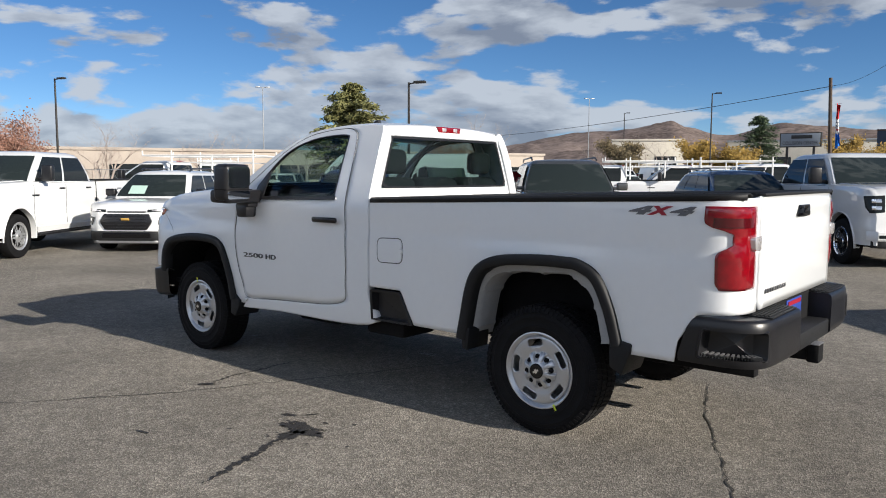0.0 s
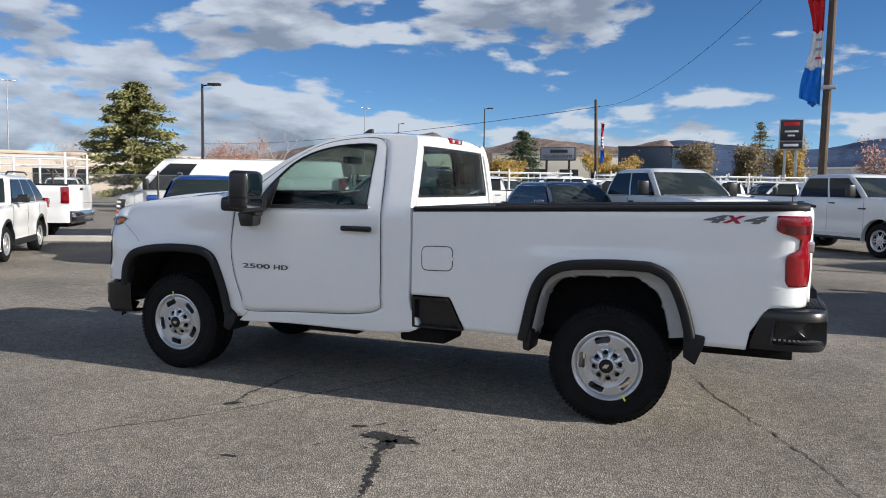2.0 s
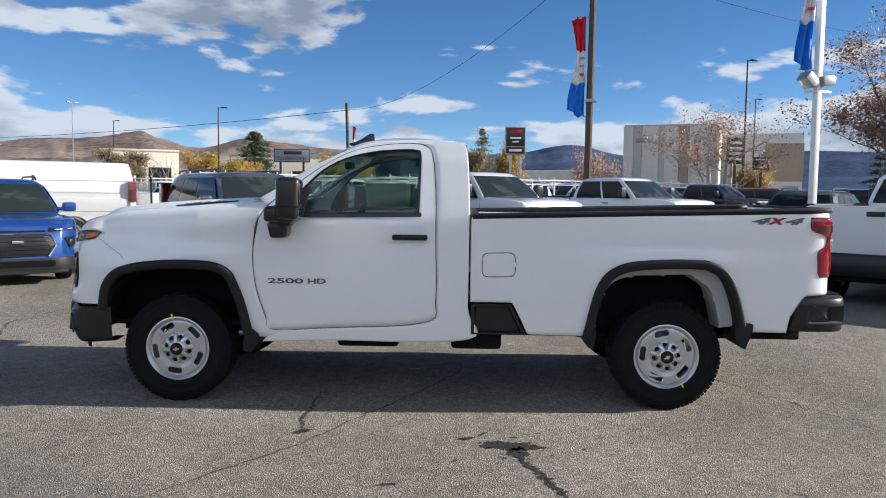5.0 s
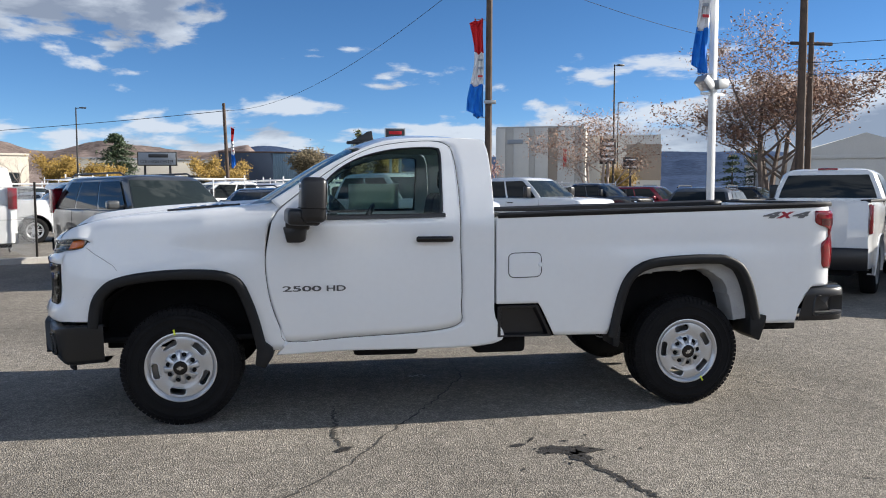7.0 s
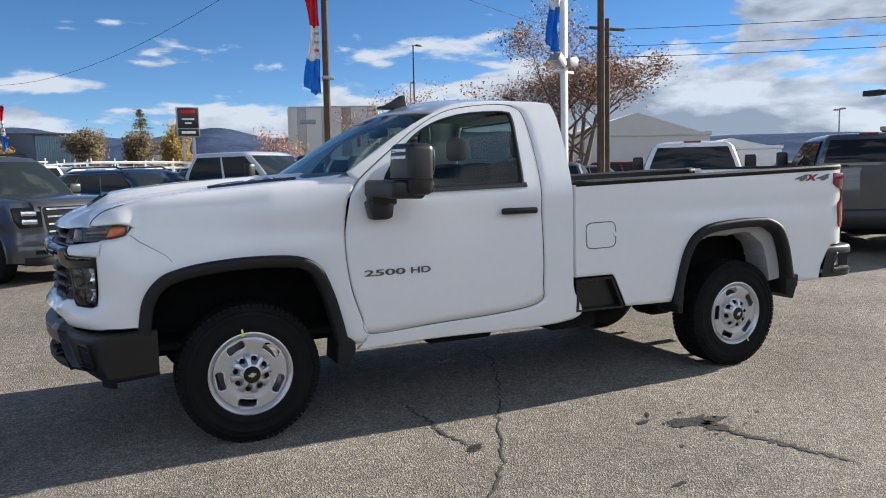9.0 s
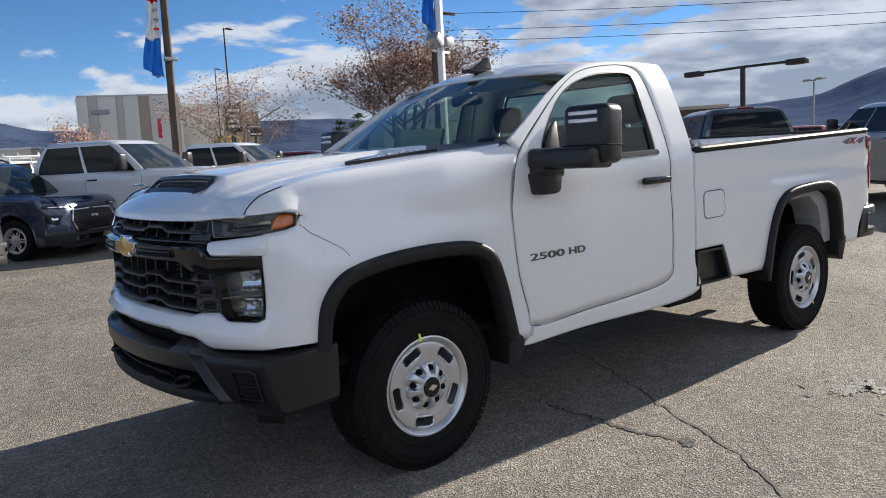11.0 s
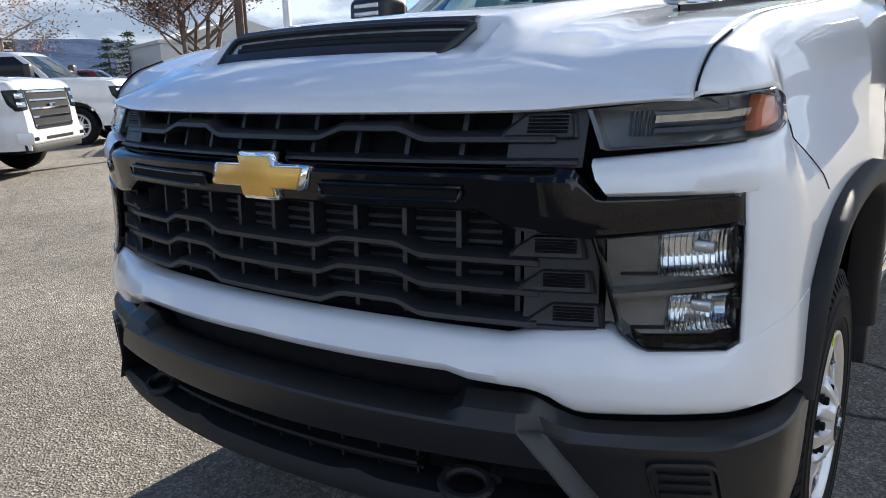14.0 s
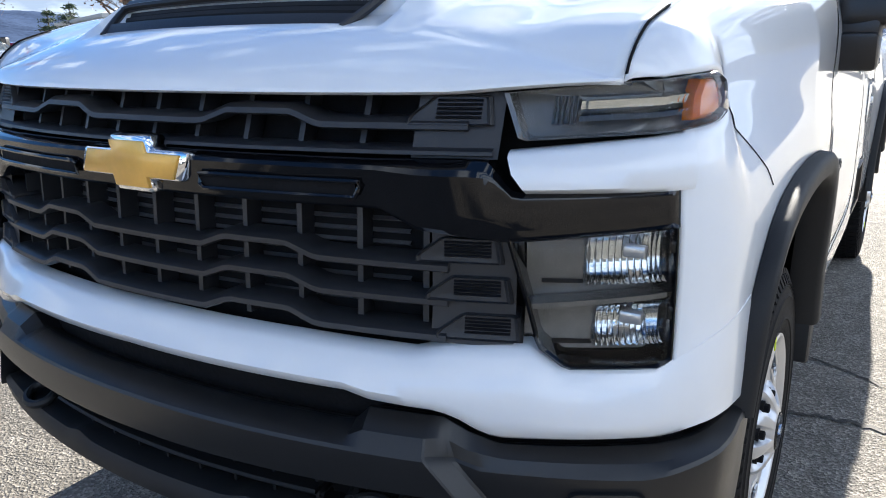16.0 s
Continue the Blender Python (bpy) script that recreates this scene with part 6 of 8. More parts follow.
build_fender()
build_hood()
build_cab()
build_mirror()
arch_strip(F_ARCH, "front_arch")
arch_strip(R_ARCH, "rear_arch")
build_bed()
build_rear_bumper()
build_nose()
build_front_bumper()
build_wheels()
build_underside()
build_interior()

# ---- other vehicles ----
CAR_WHITE = material("white car paint", (0.69, 0.70, 0.71), 0.3, coat=1.0, vary=0.02, scale=2)
CAR_BLUE = material("bright blue car paint", (0.013, 0.055, 0.24), 0.25, 0.3, coat=1.0, vary=0.05, scale=2)
CAR_NAVY = material("dark blue-grey car paint", (0.018, 0.032, 0.070), 0.25, 0.3, coat=1.0, vary=0.05, scale=2)
CAR_GREY = material("dark grey car paint", (0.075, 0.078, 0.08), 0.28, 0.4, coat=1.0, vary=0.05, scale=2)
CAR_SILVER = material("silver car paint", (0.36, 0.37, 0.38), 0.28, 0.5, coat=1.0, vary=0.05, scale=2)
# white paint toned down in its colour to stand for a shaded side
CAR_WHITE_SHADED = material("white car paint in shade tone", (0.62, 0.63, 0.645), 0.28, 0.06, coat=1.0, vary=0.03, scale=2)
CAR_RED = material("dark red car paint", (0.25, 0.012, 0.02), 0.25, 0.2, coat=1.0, vary=0.05, scale=2)
CAR_BLACK = material("black car paint", (0.012, 0.012, 0.014), 0.2, coat=1.0)
CAR_GLASS = material("dark car glass", (0.014, 0.017, 0.018), 0.05, spec=0.22)
RACK_WHITE = material("white rack steel", (0.72, 0.72, 0.71), 0.45, vary=0.06, scale=6)
SCREEN_GLASS = material("dark reflecting windscreen", (0.020, 0.026, 0.025), 0.03)
TURQUOISE = material("pale sticker", (0.45, 0.62, 0.55), 0.7)


class Model:
    """Sizes of one kind of vehicle: nose towards -x, front axle at x = 0."""

    def __init__(self, nose, tail, half, base, radius, hood, belt, roof, cab, sill=0.42, bed=None, hood_front=None, slope=0.75, style="suv"):
        self.nose, self.tail, self.half, self.base, self.radius = nose, tail, half, base, radius
        self.hood, self.belt, self.roof, self.cab, self.sill, self.bed = hood, belt, roof, cab, sill, bed
        self.hood_front = hood_front or hood - 0.14
        self.slope, self.style = slope, style


MODELS = {
    "crew": Model(-1.0, 4.88, 1.0, 3.75, 0.42, 1.47, 1.44, 2.03, (0.52, 1.28, 2.74, 2.98), 0.48, (3.04, 1.45), 1.31, style="pickup"),
    "regular": Model(-1.0, 4.85, 0.99, 3.60, 0.41, 1.42, 1.40, 1.97, (0.52, 1.28, 2.05, 2.14), 0.48, (2.18, 1.43), 1.26, style="pickup"),
    "compact_suv": Model(-0.86, 3.55, 0.90, 2.66, 0.345, 1.08, 1.10, 1.65, (0.42, 1.15, 3.0, 3.50), 0.30, None, 0.95),
    "midsize_suv": Model(-0.90, 3.75, 0.93, 2.73, 0.36, 1.12, 1.13, 1.69, (0.42, 1.18, 3.15, 3.68), 0.30, None, 0.99),
    "large_suv": Model(-0.97, 4.38, 1.01, 3.07, 0.41, 1.30, 1.28, 1.90, (0.55, 1.25, 4.0, 4.34), 0.40, None, 1.18),
    "van": Model(-0.86, 5.45, 0.99, 3.94, 0.39, 1.28, 1.32, 2.20, (-0.30, 0.45, 5.30, 5.43), 0.42, None, 1.12, style="van"),
    "sedan": Model(-0.90, 3.85, 0.90, 2.75, 0.33, 0.93, 0.93, 1.44, (0.42, 1.25, 2.65, 3.35), 0.26, None, 0.80),
}


def car_wheel_meshes(radius, face_mat=ALLOY):
    R = radius
    tyre = Geo().lathe([(R * 0.62, -0.095), (R * 0.70, -0.112), (R * 0.88, -0.116), (R * 0.97, -0.10), (R, -0.07), (R, 0.07), (R * 0.97, 0.10), (R * 0.8, 0.115), (R * 0.62, 0.095)], 36)
    rim = Geo().lathe([(R * 0.62, 0.08), (R * 0.56, 0.06), (R * 0.55, -0.06), (R * 0.60, -0.095), (R * 0.645, -0.108), (R * 0.63, -0.115), (R * 0.58, -0.10)], 36)
    # face with six wide openings and six slits between paired spokes
    n = 96
    rings = [(0.60, -0.100), (0.53, -0.098), (0.40, -0.094), (0.28, -0.088), (0.17, -0.092), (0.15, -0.106), (0.03, -0.108)]
    face = Geo()
    for f, y in rings:
        face.v += [(f * R * math.cos(k * math.tau / n), y, f * R * math.sin(k * math.tau / n)) for k in range(n)]
    for i in range(len(rings) - 1):
        for k in range(n):
            a = ((k + 0.5) * 360 / n) % 60 - 30
            if 1 <= i <= 2 and (abs(a) < (17 if i == 1 else 13) or abs(a) > 26):
                continue
            face.f.append((i * n + k, i * n + (k + 1) % n, (i + 1) * n + (k + 1) % n, (i + 1) * n + k))
    back = Geo().lathe([(R * 0.56, -0.02), (0.0, -0.02)], 24)
    return tyre.mesh("tyre", RUBBER), rim.mesh("rim", face_mat), back.mesh("brake", DARK), face.mesh("spokes", face_mat)


WHEEL_CACHE = {}


def build_vehicle(name, kind, paint, label, category, m, group="", rims=ALLOY, rack=False, cladding=None, rails=False, grille_mat=None, bumper_mat=None, scoop=False, topper=False, paper=False, glazed=False):
    """A parked vehicle of a given kind with its panels, glass, lamps and wheels as parts."""
    md = MODELS[kind]
    top = empty(name, label, category, m, group)
    W, dark = md.half, cladding or PLASTIC
    bumper_mat, grille_mat = bumper_mat or paint, grille_mat or SATIN
    c0, c1, c2, c3 = md.cab
    bed = md.bed
    pickup, van = md.style == "pickup", md.style == "van"
    arch_r = md.radius + (0.115 if pickup else 0.085)
    deep, turn_in = (0.30, 0.13) if pickup else ((0.42, 0.20) if van else (0.42, 0.30))

    def half_at(x, z):
        t0 = max(0.0, (md.nose + deep - x) / deep)
        t1 = max(0.0, (x - md.tail + 0.25) / 0.25)
        w = W - turn_in * t0 ** 2.2 - (0.10 if not pickup else 0.03) * t1 ** 2.2
        w -= 0.12 * max(0.0, md.sill + 0.25 - z) ** 1.6 + 0.35 * max(0.0, z - (md.belt - 0.14)) ** 2
        for ax in (0.0, md.base):
            w += 0.018 * math.exp(-((x - ax) / (arch_r * 1.15)) ** 4)
        w -= 0.018 * math.exp(-((z - (md.sill + 0.42 * (md.belt - md.sill))) / 0.10) ** 2)
        return w

    def rake(x, z):
        """How far the nose leans back at a height."""
        return (0.16 if pickup or van or kind == "large_suv" else 0.40) * max(0.0, z - 0.62) ** 1.3 * max(0.0, 1 - (x - md.nose) / 0.65)

    def lower(x):
        z = md.sill
        for ax in (0.0, md.base):
            d = abs(x - ax)
            if d < arch_r:
                z = max(z, md.radius + (arch_r ** 2 - d * d) ** 0.5)
        if x < -arch_r:
            z = md.sill - 0.06
        return z

    def upper(x):
        if x < c0 + 0.15:
            t = (x - md.nose) / (c0 + 0.15 - md.nose)
            return md.hood_front + (md.hood - md.hood_front) * min(1, max(0, t)) ** (0.26 if pickup else 0.45)
        if pickup and x > c3:
            return bed[1] + 0.02 * (x - c3) / 2
        return md.belt if not van else md.belt
    xs = sorted(set([md.nose, md.nose + 0.02, md.nose + 0.06] + list(np.linspace(md.nose + 0.1, md.tail - 0.05, 54)) + [ax + s * arch_r * f for ax in (0.0, md.base) for s in (-1, 1) for f in (1.002, 0.995, 0.93)] + [md.tail - 0.02, md.tail]))
    rows = []
    for x in xs:
        zt, zl = upper(x), lower(x)
        drop = 0.10 if x <= md.nose + 0.001 else (0.05 if x < md.nose + 0.03 else (0.02 if x < md.nose + 0.07 else 0))
        if x >= md.tail - 0.001:
            drop = 0.03
        zt -= drop
        inbed = pickup and x > bed[0]
        w_top = half_at(x, zt)
        floor = 0.92 if inbed and md.tail - 0.06 > x > bed[0] + 0.02 else zt
        crown = 0.0 if inbed else 0.03
        sec = [(0.0, floor + crown), (0.45 * W, floor + crown * 0.8), (0.79 * W, floor + crown * 0.4), (0.80 * W, zt), (w_top - 0.06, zt), (w_top - 0.015, zt - 0.02)]
        for k in range(1, 12):
            z = lerp(zt - 0.03, zl, k / 11)
            sec.append((half_at(x, z), z))
        sec.append((half_at(x, zl) - 0.10, zl + 0.01))
        rows.append([(x + rake(x, z), -y, z) for y, z in sec[::-1]] + [(x + rake(x, z), y, z) for y, z in sec[1:]])
    g = Geo().grid(rows)
    g.face(rows[0])
    g.face(rows[-1], flip=True)
    g.make("body", paint, top, sharp=40)
    # cabin shell
    rings = []
    rise = md.roof - md.belt
    n_r = 9
    for k in range(n_r + 1):
        t = k / n_r
        z = md.belt + rise * t - 0.02 * (t == 0)
        tt = t ** 1.05
        xf = lerp(c0, c1, tt) - 0.10 * math.sin(math.pi * t) * 0.3
        xr = lerp(c3, c2, t ** 1.6)
        w = (W - 0.06) - (0.20 if not van else 0.13) * t ** 1.25
        if t > 0.9:
            w -= 0.06
        rings.append((xf, xr, w, z))

    def cabin_point(t, s, off=0.0):
        """s 0..1 along the side from front to rear; None for a side."""
        i = min(n_r - 1, int(t * n_r))
        f = t * n_r - i
        a, b = rings[i], rings[i + 1]
        xf, xr, w, z = (lerp(a[j], b[j], f) for j in range(4))
        return lerp(xf, xr, s), w + off, z

    def ring_points(xf, xr, w, z):
        r = 0.16
        out = []
        bow = 0.10
        for k in range(9):
            y = lerp(-w + 0.05, w - 0.05, k / 8)
            out.append((xf - bow * (1 - (y / w) ** 2), y, z))
        for k in range(1, 12):
            out.append((lerp(xf, xr, k / 12), w - 0.015 * abs(2 * k / 12 - 1) ** 3, z))
        for k in range(9):
            y = lerp(w - 0.05, -w + 0.05, k / 8)
            out.append((xr + 0.5 * bow * (1 - (y / w) ** 2), y, z))
        for k in range(1, 12):
            out.append((lerp(xr, xf, k / 12), -w + 0.015 * abs(2 * k / 12 - 1) ** 3, z))
        return out
    rows = [ring_points(*r) for r in rings]
    xf, xr, w, z = rings[-1]
    rows.append(ring_points(xf + 0.10, xr - 0.08, w - 0.10, z + 0.028))
    rows.append(ring_points(xf + 0.40, xr - 0.35, w - 0.40, z + 0.045))
    g = Geo().grid(rows, close=True)
    g.face(rows[-1])
    g.make("cabin", paint, top, sharp=45)
    # glazing, slightly proud
    def plane_pane(front_side, t0, t1, inset):
        out = []
        for t in np.linspace(t0, t1, 6):
            i = min(n_r - 1, int(t * n_r))
            f = t * n_r - i
            a, b = rings[i], rings[i + 1]
            xf, xr, w, z = (lerp(a[j], b[j], f) for j in range(4))
            row = []
            for k in range(11):
                y = lerp(-w + inset, w - inset, k / 10)
                row.append((xf - 0.10 * (1 - (y / w) ** 2) - 0.012, y, z) if front_side else (xr + 0.05 * (1 - (y / w) ** 2) + 0.012, y, z))
            out.append(row)
        return Geo().grid(out)
    plane_pane(True, 0.06, 0.90, 0.075).make("windscreen", SCREEN_GLASS, top, "greenish windscreen glass")
    if not van:
        plane_pane(False, 0.15, 0.86, 0.12).make("rear_window", CAR_GLASS, top)
    splits = {"crew": ((0.045, 0.475), (0.505, 0.93)), "regular": ((0.07, 0.88),), "van": ((0.035, 0.20),)}.get(kind, ((0.045, 0.365), (0.385, 0.665), (0.685, 0.92)))
    if kind == "sedan":
        splits = ((0.12, 0.48), (0.52, 0.86))
    t_low, t_high = 0.04, 0.87
    for sgn in (-1, 1):
        for a, b in splits:
            out = []
            for t in np.linspace(t_low, t_high, 5):
                lean0 = 0.02 if a < 0.15 else 0
                lean1 = 0.06 if b > 0.85 and not pickup else 0
                out.append([(p[0], sgn * (p[1] + 0.006), p[2]) for p in (cabin_point(float(t), lerp(a + lean0 * t, b - lean1 * t, k / 8)) for k in range(9))])
            Geo().grid(out).make("side_window", CAR_GLASS, top)
        # mirror and handles
        mx = c0 + 0.30
        mz = md.belt + 0.12
        big = pickup or van
        h = Geo().box(mx - 0.06, mx + 0.08, sgn * (W + 0.03) - (0.02 if sgn > 0 else 0.20), sgn * (W + 0.03) + (0.20 if sgn > 0 else 0.02), mz - 0.10, mz + (0.22 if big else 0.06), 0.035, segments=3)
        h.box(mx - 0.03, mx + 0.05, min(sgn * (W - 0.10), sgn * (W + 0.08)), max(sgn * (W - 0.10), sgn * (W + 0.08)), mz - 0.09, mz - 0.02, 0.015)
        h.make("mirror", SATIN if big or paint is CAR_WHITE else paint, top)
        for a, b in (splits if len(splits) > 1 else splits[:1])[:2]:
            hx = lerp(c0, c3, b) - 0.12
            Geo().box(hx - 0.11, hx + 0.11, sgn * (W - 0.005) - 0.022, sgn * (W - 0.005) + 0.022, md.belt - 0.15, md.belt - 0.115, 0.012).make("door_handle", SATIN if not paint is CAR_WHITE or pickup else paint, top)
        # door seams
        for s in [c0 - 0.02] + [lerp(c0, c3, (a + b) / 2 + 0.0) for a, b in zip([p[1] for p in splits[:-1]], [p[0] for p in splits[1:]])]:
            seam = Geo().tube([(s, sgn * (half_at(s, z) + 0.0005), z) for z in np.linspace(md.sill + 0.10, md.belt - 0.05, 9)], 0.004, 4)
            seam.make("door_seam", DARK, top)
    # sill, arches
    for sgn in (-1, 1):
        sl = Geo().grid([[(x, sgn * (half_at(x, z) + o), z) for x in np.linspace(arch_r + 0.02, md.base - arch_r - 0.02, 10)] for z, o in ((md.sill + 0.10, 0.0), (md.sill + 0.08, 0.02), (md.sill - 0.03, 0.015), (md.sill - 0.04, -0.10))])
        sl.make("sill", dark if cladding else paint, top)
        for ax in (0.0, md.base):
            arch = Geo().grid([[(ax + r * math.cos(a), sgn * (half_at(ax + r * math.cos(a), md.radius + r * math.sin(a)) + o), md.radius + r * math.sin(a)) for a in np.linspace(-0.15, math.pi + 0.15, 22)] for r, o in ((arch_r + (0.055 if cladding else 0.02), 0.0), (arch_r + 0.01, 0.016), (arch_r - 0.008, 0.010), (arch_r - 0.012, -0.10))])
            arch.make("wheel_arch", dark if cladding else paint, top)
            Geo().grid([[(ax + (arch_r - 0.005) * math.cos(a), sgn * y, md.radius + (arch_r - 0.005) * math.sin(a)) for a in np.linspace(-0.1, math.pi + 0.1, 14)] for y in (W - 0.05, W - 0.40)]).make("wheel_well", DARK, top)
    Geo().box(md.nose + 0.15, md.tail - 0.1, -W + 0.25, W - 0.25, md.sill - 0.12, md.sill + 0.05, 0.02).make("underside", DARK, top)
    # nose
    nf = md.hood_front

    truck_face = pickup or van or kind == "large_suv"

    def nose_at(y, z, off=0.0):
        q = max(0.0, abs(y) - (W - turn_in)) / turn_in
        back = deep * (1 - (1 - min(1.0, q)) ** (1 / 2.2)) if q > 0 else 0.0
        back = min(0.95 * deep, back)
        return (md.nose + back - off + rake(md.nose + back, z), y, z)

    def nose_block(y0, y1, z0, z1, off, skew=0.0):
        """A raised piece on the nose; skew lifts its outer end."""
        rows = []
        for z, o in ((z0, -0.10), (z0, off * 0.6), (z0 + 0.15 * (z1 - z0), off), (z1 - 0.15 * (z1 - z0), off), (z1, off * 0.6), (z1, -0.10)):
            rows.append([nose_at(y, z + skew * abs(y) / W, o if 0 < k < 16 else o - 0.02) for k, y in ((k, lerp(y0, y1, k / 16)) for k in range(17))])
        return Geo().grid(rows)

    def nose_shape(outline, off, inset=0.03):
        """A filled outline of (y, z) standing proud of the nose."""
        loop = resample(outline + outline[:1], 48)
        cy, cz = sum(p[0] for p in outline) / len(outline), sum(p[1] for p in outline) / len(outline)
        return Geo().grid([[nose_at(lerp(cy, y, f), lerp(cz, z, f), o) for y, z in loop] for f, o in ((1.0, -0.08), (1.0, off * 0.5), (0.96, off), (0.5, off), (0.02, off))])
    gh0, gh1 = (md.sill + 0.22, nf - 0.04) if truck_face else (md.sill + 0.17, nf - 0.16)
    gw = W * (0.68 if truck_face else 0.60)
    bright = grille_mat is CHROME
    gm = (gh0 + gh1) / 2
    if truck_face:
        gr = nose_shape([(-gw, gh1), (gw, gh1), (gw * 0.98, gm), (gw * 0.90, gh0), (-gw * 0.90, gh0), (-gw * 0.98, gm)], 0.012).make("grille", DARK, top, "black grille")
    else:
        gr = nose_shape([(-gw * 0.86, gh1), (gw * 0.86, gh1), (gw, gm), (gw * 0.80, gh0), (-gw * 0.80, gh0), (-gw, gm)], 0.016).make("grille", SATIN, top, "black grille")
    for k in range(5):
        z = lerp(gh0 + 0.04, gh1 - 0.05, k / 4)
        half = gw * (0.93 if truck_face else lerp(0.80, 0.90, 1 - abs(k - 2) / 2))
        nose_block(-half, half, z, z + (0.034 if bright and truck_face else 0.014), 0.030).make("grille_bar", CHROME if bright and truck_face else SATIN, gr)
    if bright and not truck_face:
        for sgn in (-1, 1):
            Geo().tube([nose_at(sgn * y, z, 0.02) for y, z in ((gw * 0.80, gh0), (gw, gm), (gw * 0.86, gh1), (0.05, gh1 + 0.01))], 0.014, 6).make("grille_trim", CHROME, gr)
    bp = nose_at(0, gm + 0.05, 0.04)
    Geo().box(bp[0] - 0.012, bp[0] + 0.02, -0.085, 0.085, gm + 0.03, gm + 0.08, 0.012).make("badge", CHROME if bright else GOLD, gr)
    for sgn in (-1, 1):
        if truck_face:
            z0, z1 = gh1 - 0.30, gh1 + 0.01
            hl = nose_shape([(sgn * gw * 1.03, z1), (sgn * W * 0.985, z1 - 0.015), (sgn * W * 0.97, z0 + 0.10), (sgn * W * 0.93, z0), (sgn * gw * 1.05, z0 + 0.02)], 0.012).make("head_lamp", CAR_GLASS, top, "dark glass head lamp")
            for za, zb in ((0.06, 0.13), (0.18, 0.25)):
                nose_block(*sorted((sgn * lerp(gw, W, 0.25), sgn * lerp(gw, W, 0.75))), z0 + za, z0 + zb, 0.018).make("reflector", CHROME, hl)
            if van:
                nose_block(*sorted((sgn * gw * 1.04, sgn * W * 0.96)), z0 - 0.10, z0 - 0.01, 0.016).make("amber_lens", AMBER, top, "amber turn lamp")
        else:
            hl = nose_block(*sorted((sgn * gw * 0.78, sgn * W * 0.97)), nf - 0.135, nf - 0.085, 0.014, 0.03).make("head_lamp", CAR_GLASS, top, "slim dark head lamp")
            nose_block(*sorted((sgn * gw * 0.95, sgn * W * 0.92)), nf - 0.122, nf - 0.100, 0.020, 0.03).make("light_strip", CLEAR_LENS, hl)
            fl = nose_shape([(sgn * W * 0.74, nf - 0.23), (sgn * W * 0.95, nf - 0.21), (sgn * W * 0.95, nf - 0.33), (sgn * W * 0.84, nf - 0.40)], 0.012).make("fog_lamp", CAR_GLASS, top, "dark lower head lamp")
            nose_block(*sorted((sgn * W * 0.82, sgn * W * 0.90)), nf - 0.31, nf - 0.26, 0.020).make("reflector", CHROME, fl)
    if not truck_face:
        nose_block(-gw * 0.78, gw * 0.78, nf - 0.13, nf - 0.105, 0.010).make("grille_strip", GLOSS, gr)
    bz0, bz1 = md.sill - 0.04, gh0 - 0.02
    if truck_face:
        fb = nose_block(-W * 0.97, W * 0.97, bz0 + 0.06, bz1 - 0.01, 0.05).make("front_bumper", bumper_mat, top)
        nose_block(-W * 0.50, W * 0.50, bz0 + 0.10, bz1 - 0.08, 0.058).make("intake", SATIN, fb)
        for sgn in (-1, 1):
            nose_block(*sorted((sgn * W * 0.70, sgn * W * 0.84)), bz0 + 0.10, bz1 - 0.07, 0.058).make("fog_lamp", CAR_GLASS, fb)
        nose_block(-W * 0.92, W * 0.92, bz0 - 0.06, bz0 + 0.07, 0.02).make("skid_plate", PLASTIC, fb)
    else:
        fb = nose_block(-W * 0.98, W * 0.98, bz0 - 0.02, gh0 - 0.03, 0.028).make("front_bumper", PLASTIC, top)
        nose_block(-W * 0.62, W * 0.62, bz0 + 0.03, gh0 - 0.06, 0.036).make("intake", GLOSS, fb)
        nose_block(-W * 0.80, W * 0.80, bz0 - 0.07, bz0 - 0.01, 0.02).make("skid_plate", STEEL if cladding else PLASTIC, fb)
    # tail
    def tail_at(y, z, off=0.0):
        lean = 0 if pickup or z < md.belt else (z - md.belt) / rise * (c3 - c2)
        return (md.tail - 0.05 * (abs(y) / W) ** 4 + off - lean, y, z)

    def tail_block(y0, y1, z0, z1, off, wrap=False):
        rows = []
        for z, o in ((z0, -0.10), (z0, off * 0.7), (lerp(z0, z1, 0.15), off), (lerp(z0, z1, 0.85), off), (z1, off * 0.7), (z1, -0.10)):
            rows.append([tail_at(lerp(y0, y1, k / 10), z, o) for k in range(11)])
        return Geo().grid(rows)
    for sgn in (-1, 1):
        z0, z1 = (0.98, bed[1] - 0.02) if pickup else ((md.belt - 0.10, md.belt + 0.42) if van or kind == "large_suv" else (md.belt - 0.16, md.belt + 0.06))
        y0, y1 = sorted((sgn * W * (0.80 if pickup or van or kind == "large_suv" else 0.62), sgn * W * 0.985))
        tl = tail_block(y0, y1, z0, z1, 0.02)
        tl.box(md.tail - 0.20, md.tail + 0.0, min(sgn * (W - 0.06), sgn * (W + 0.004)), max(sgn * (W - 0.06), sgn * (W + 0.004)), z0, z1 - 0.01, 0.012)
        tl.make("tail_lamp", RED_LENS, top, "red tail lamp")
    rb = tail_block(-W * 0.97, W * 0.97, md.sill - 0.02, md.sill + (0.30 if pickup else 0.24), 0.10 if pickup else 0.05)
    rb.make("rear_bumper", (SATIN if bumper_mat is not CHROME else CHROME) if pickup else (dark if cladding else paint), top)
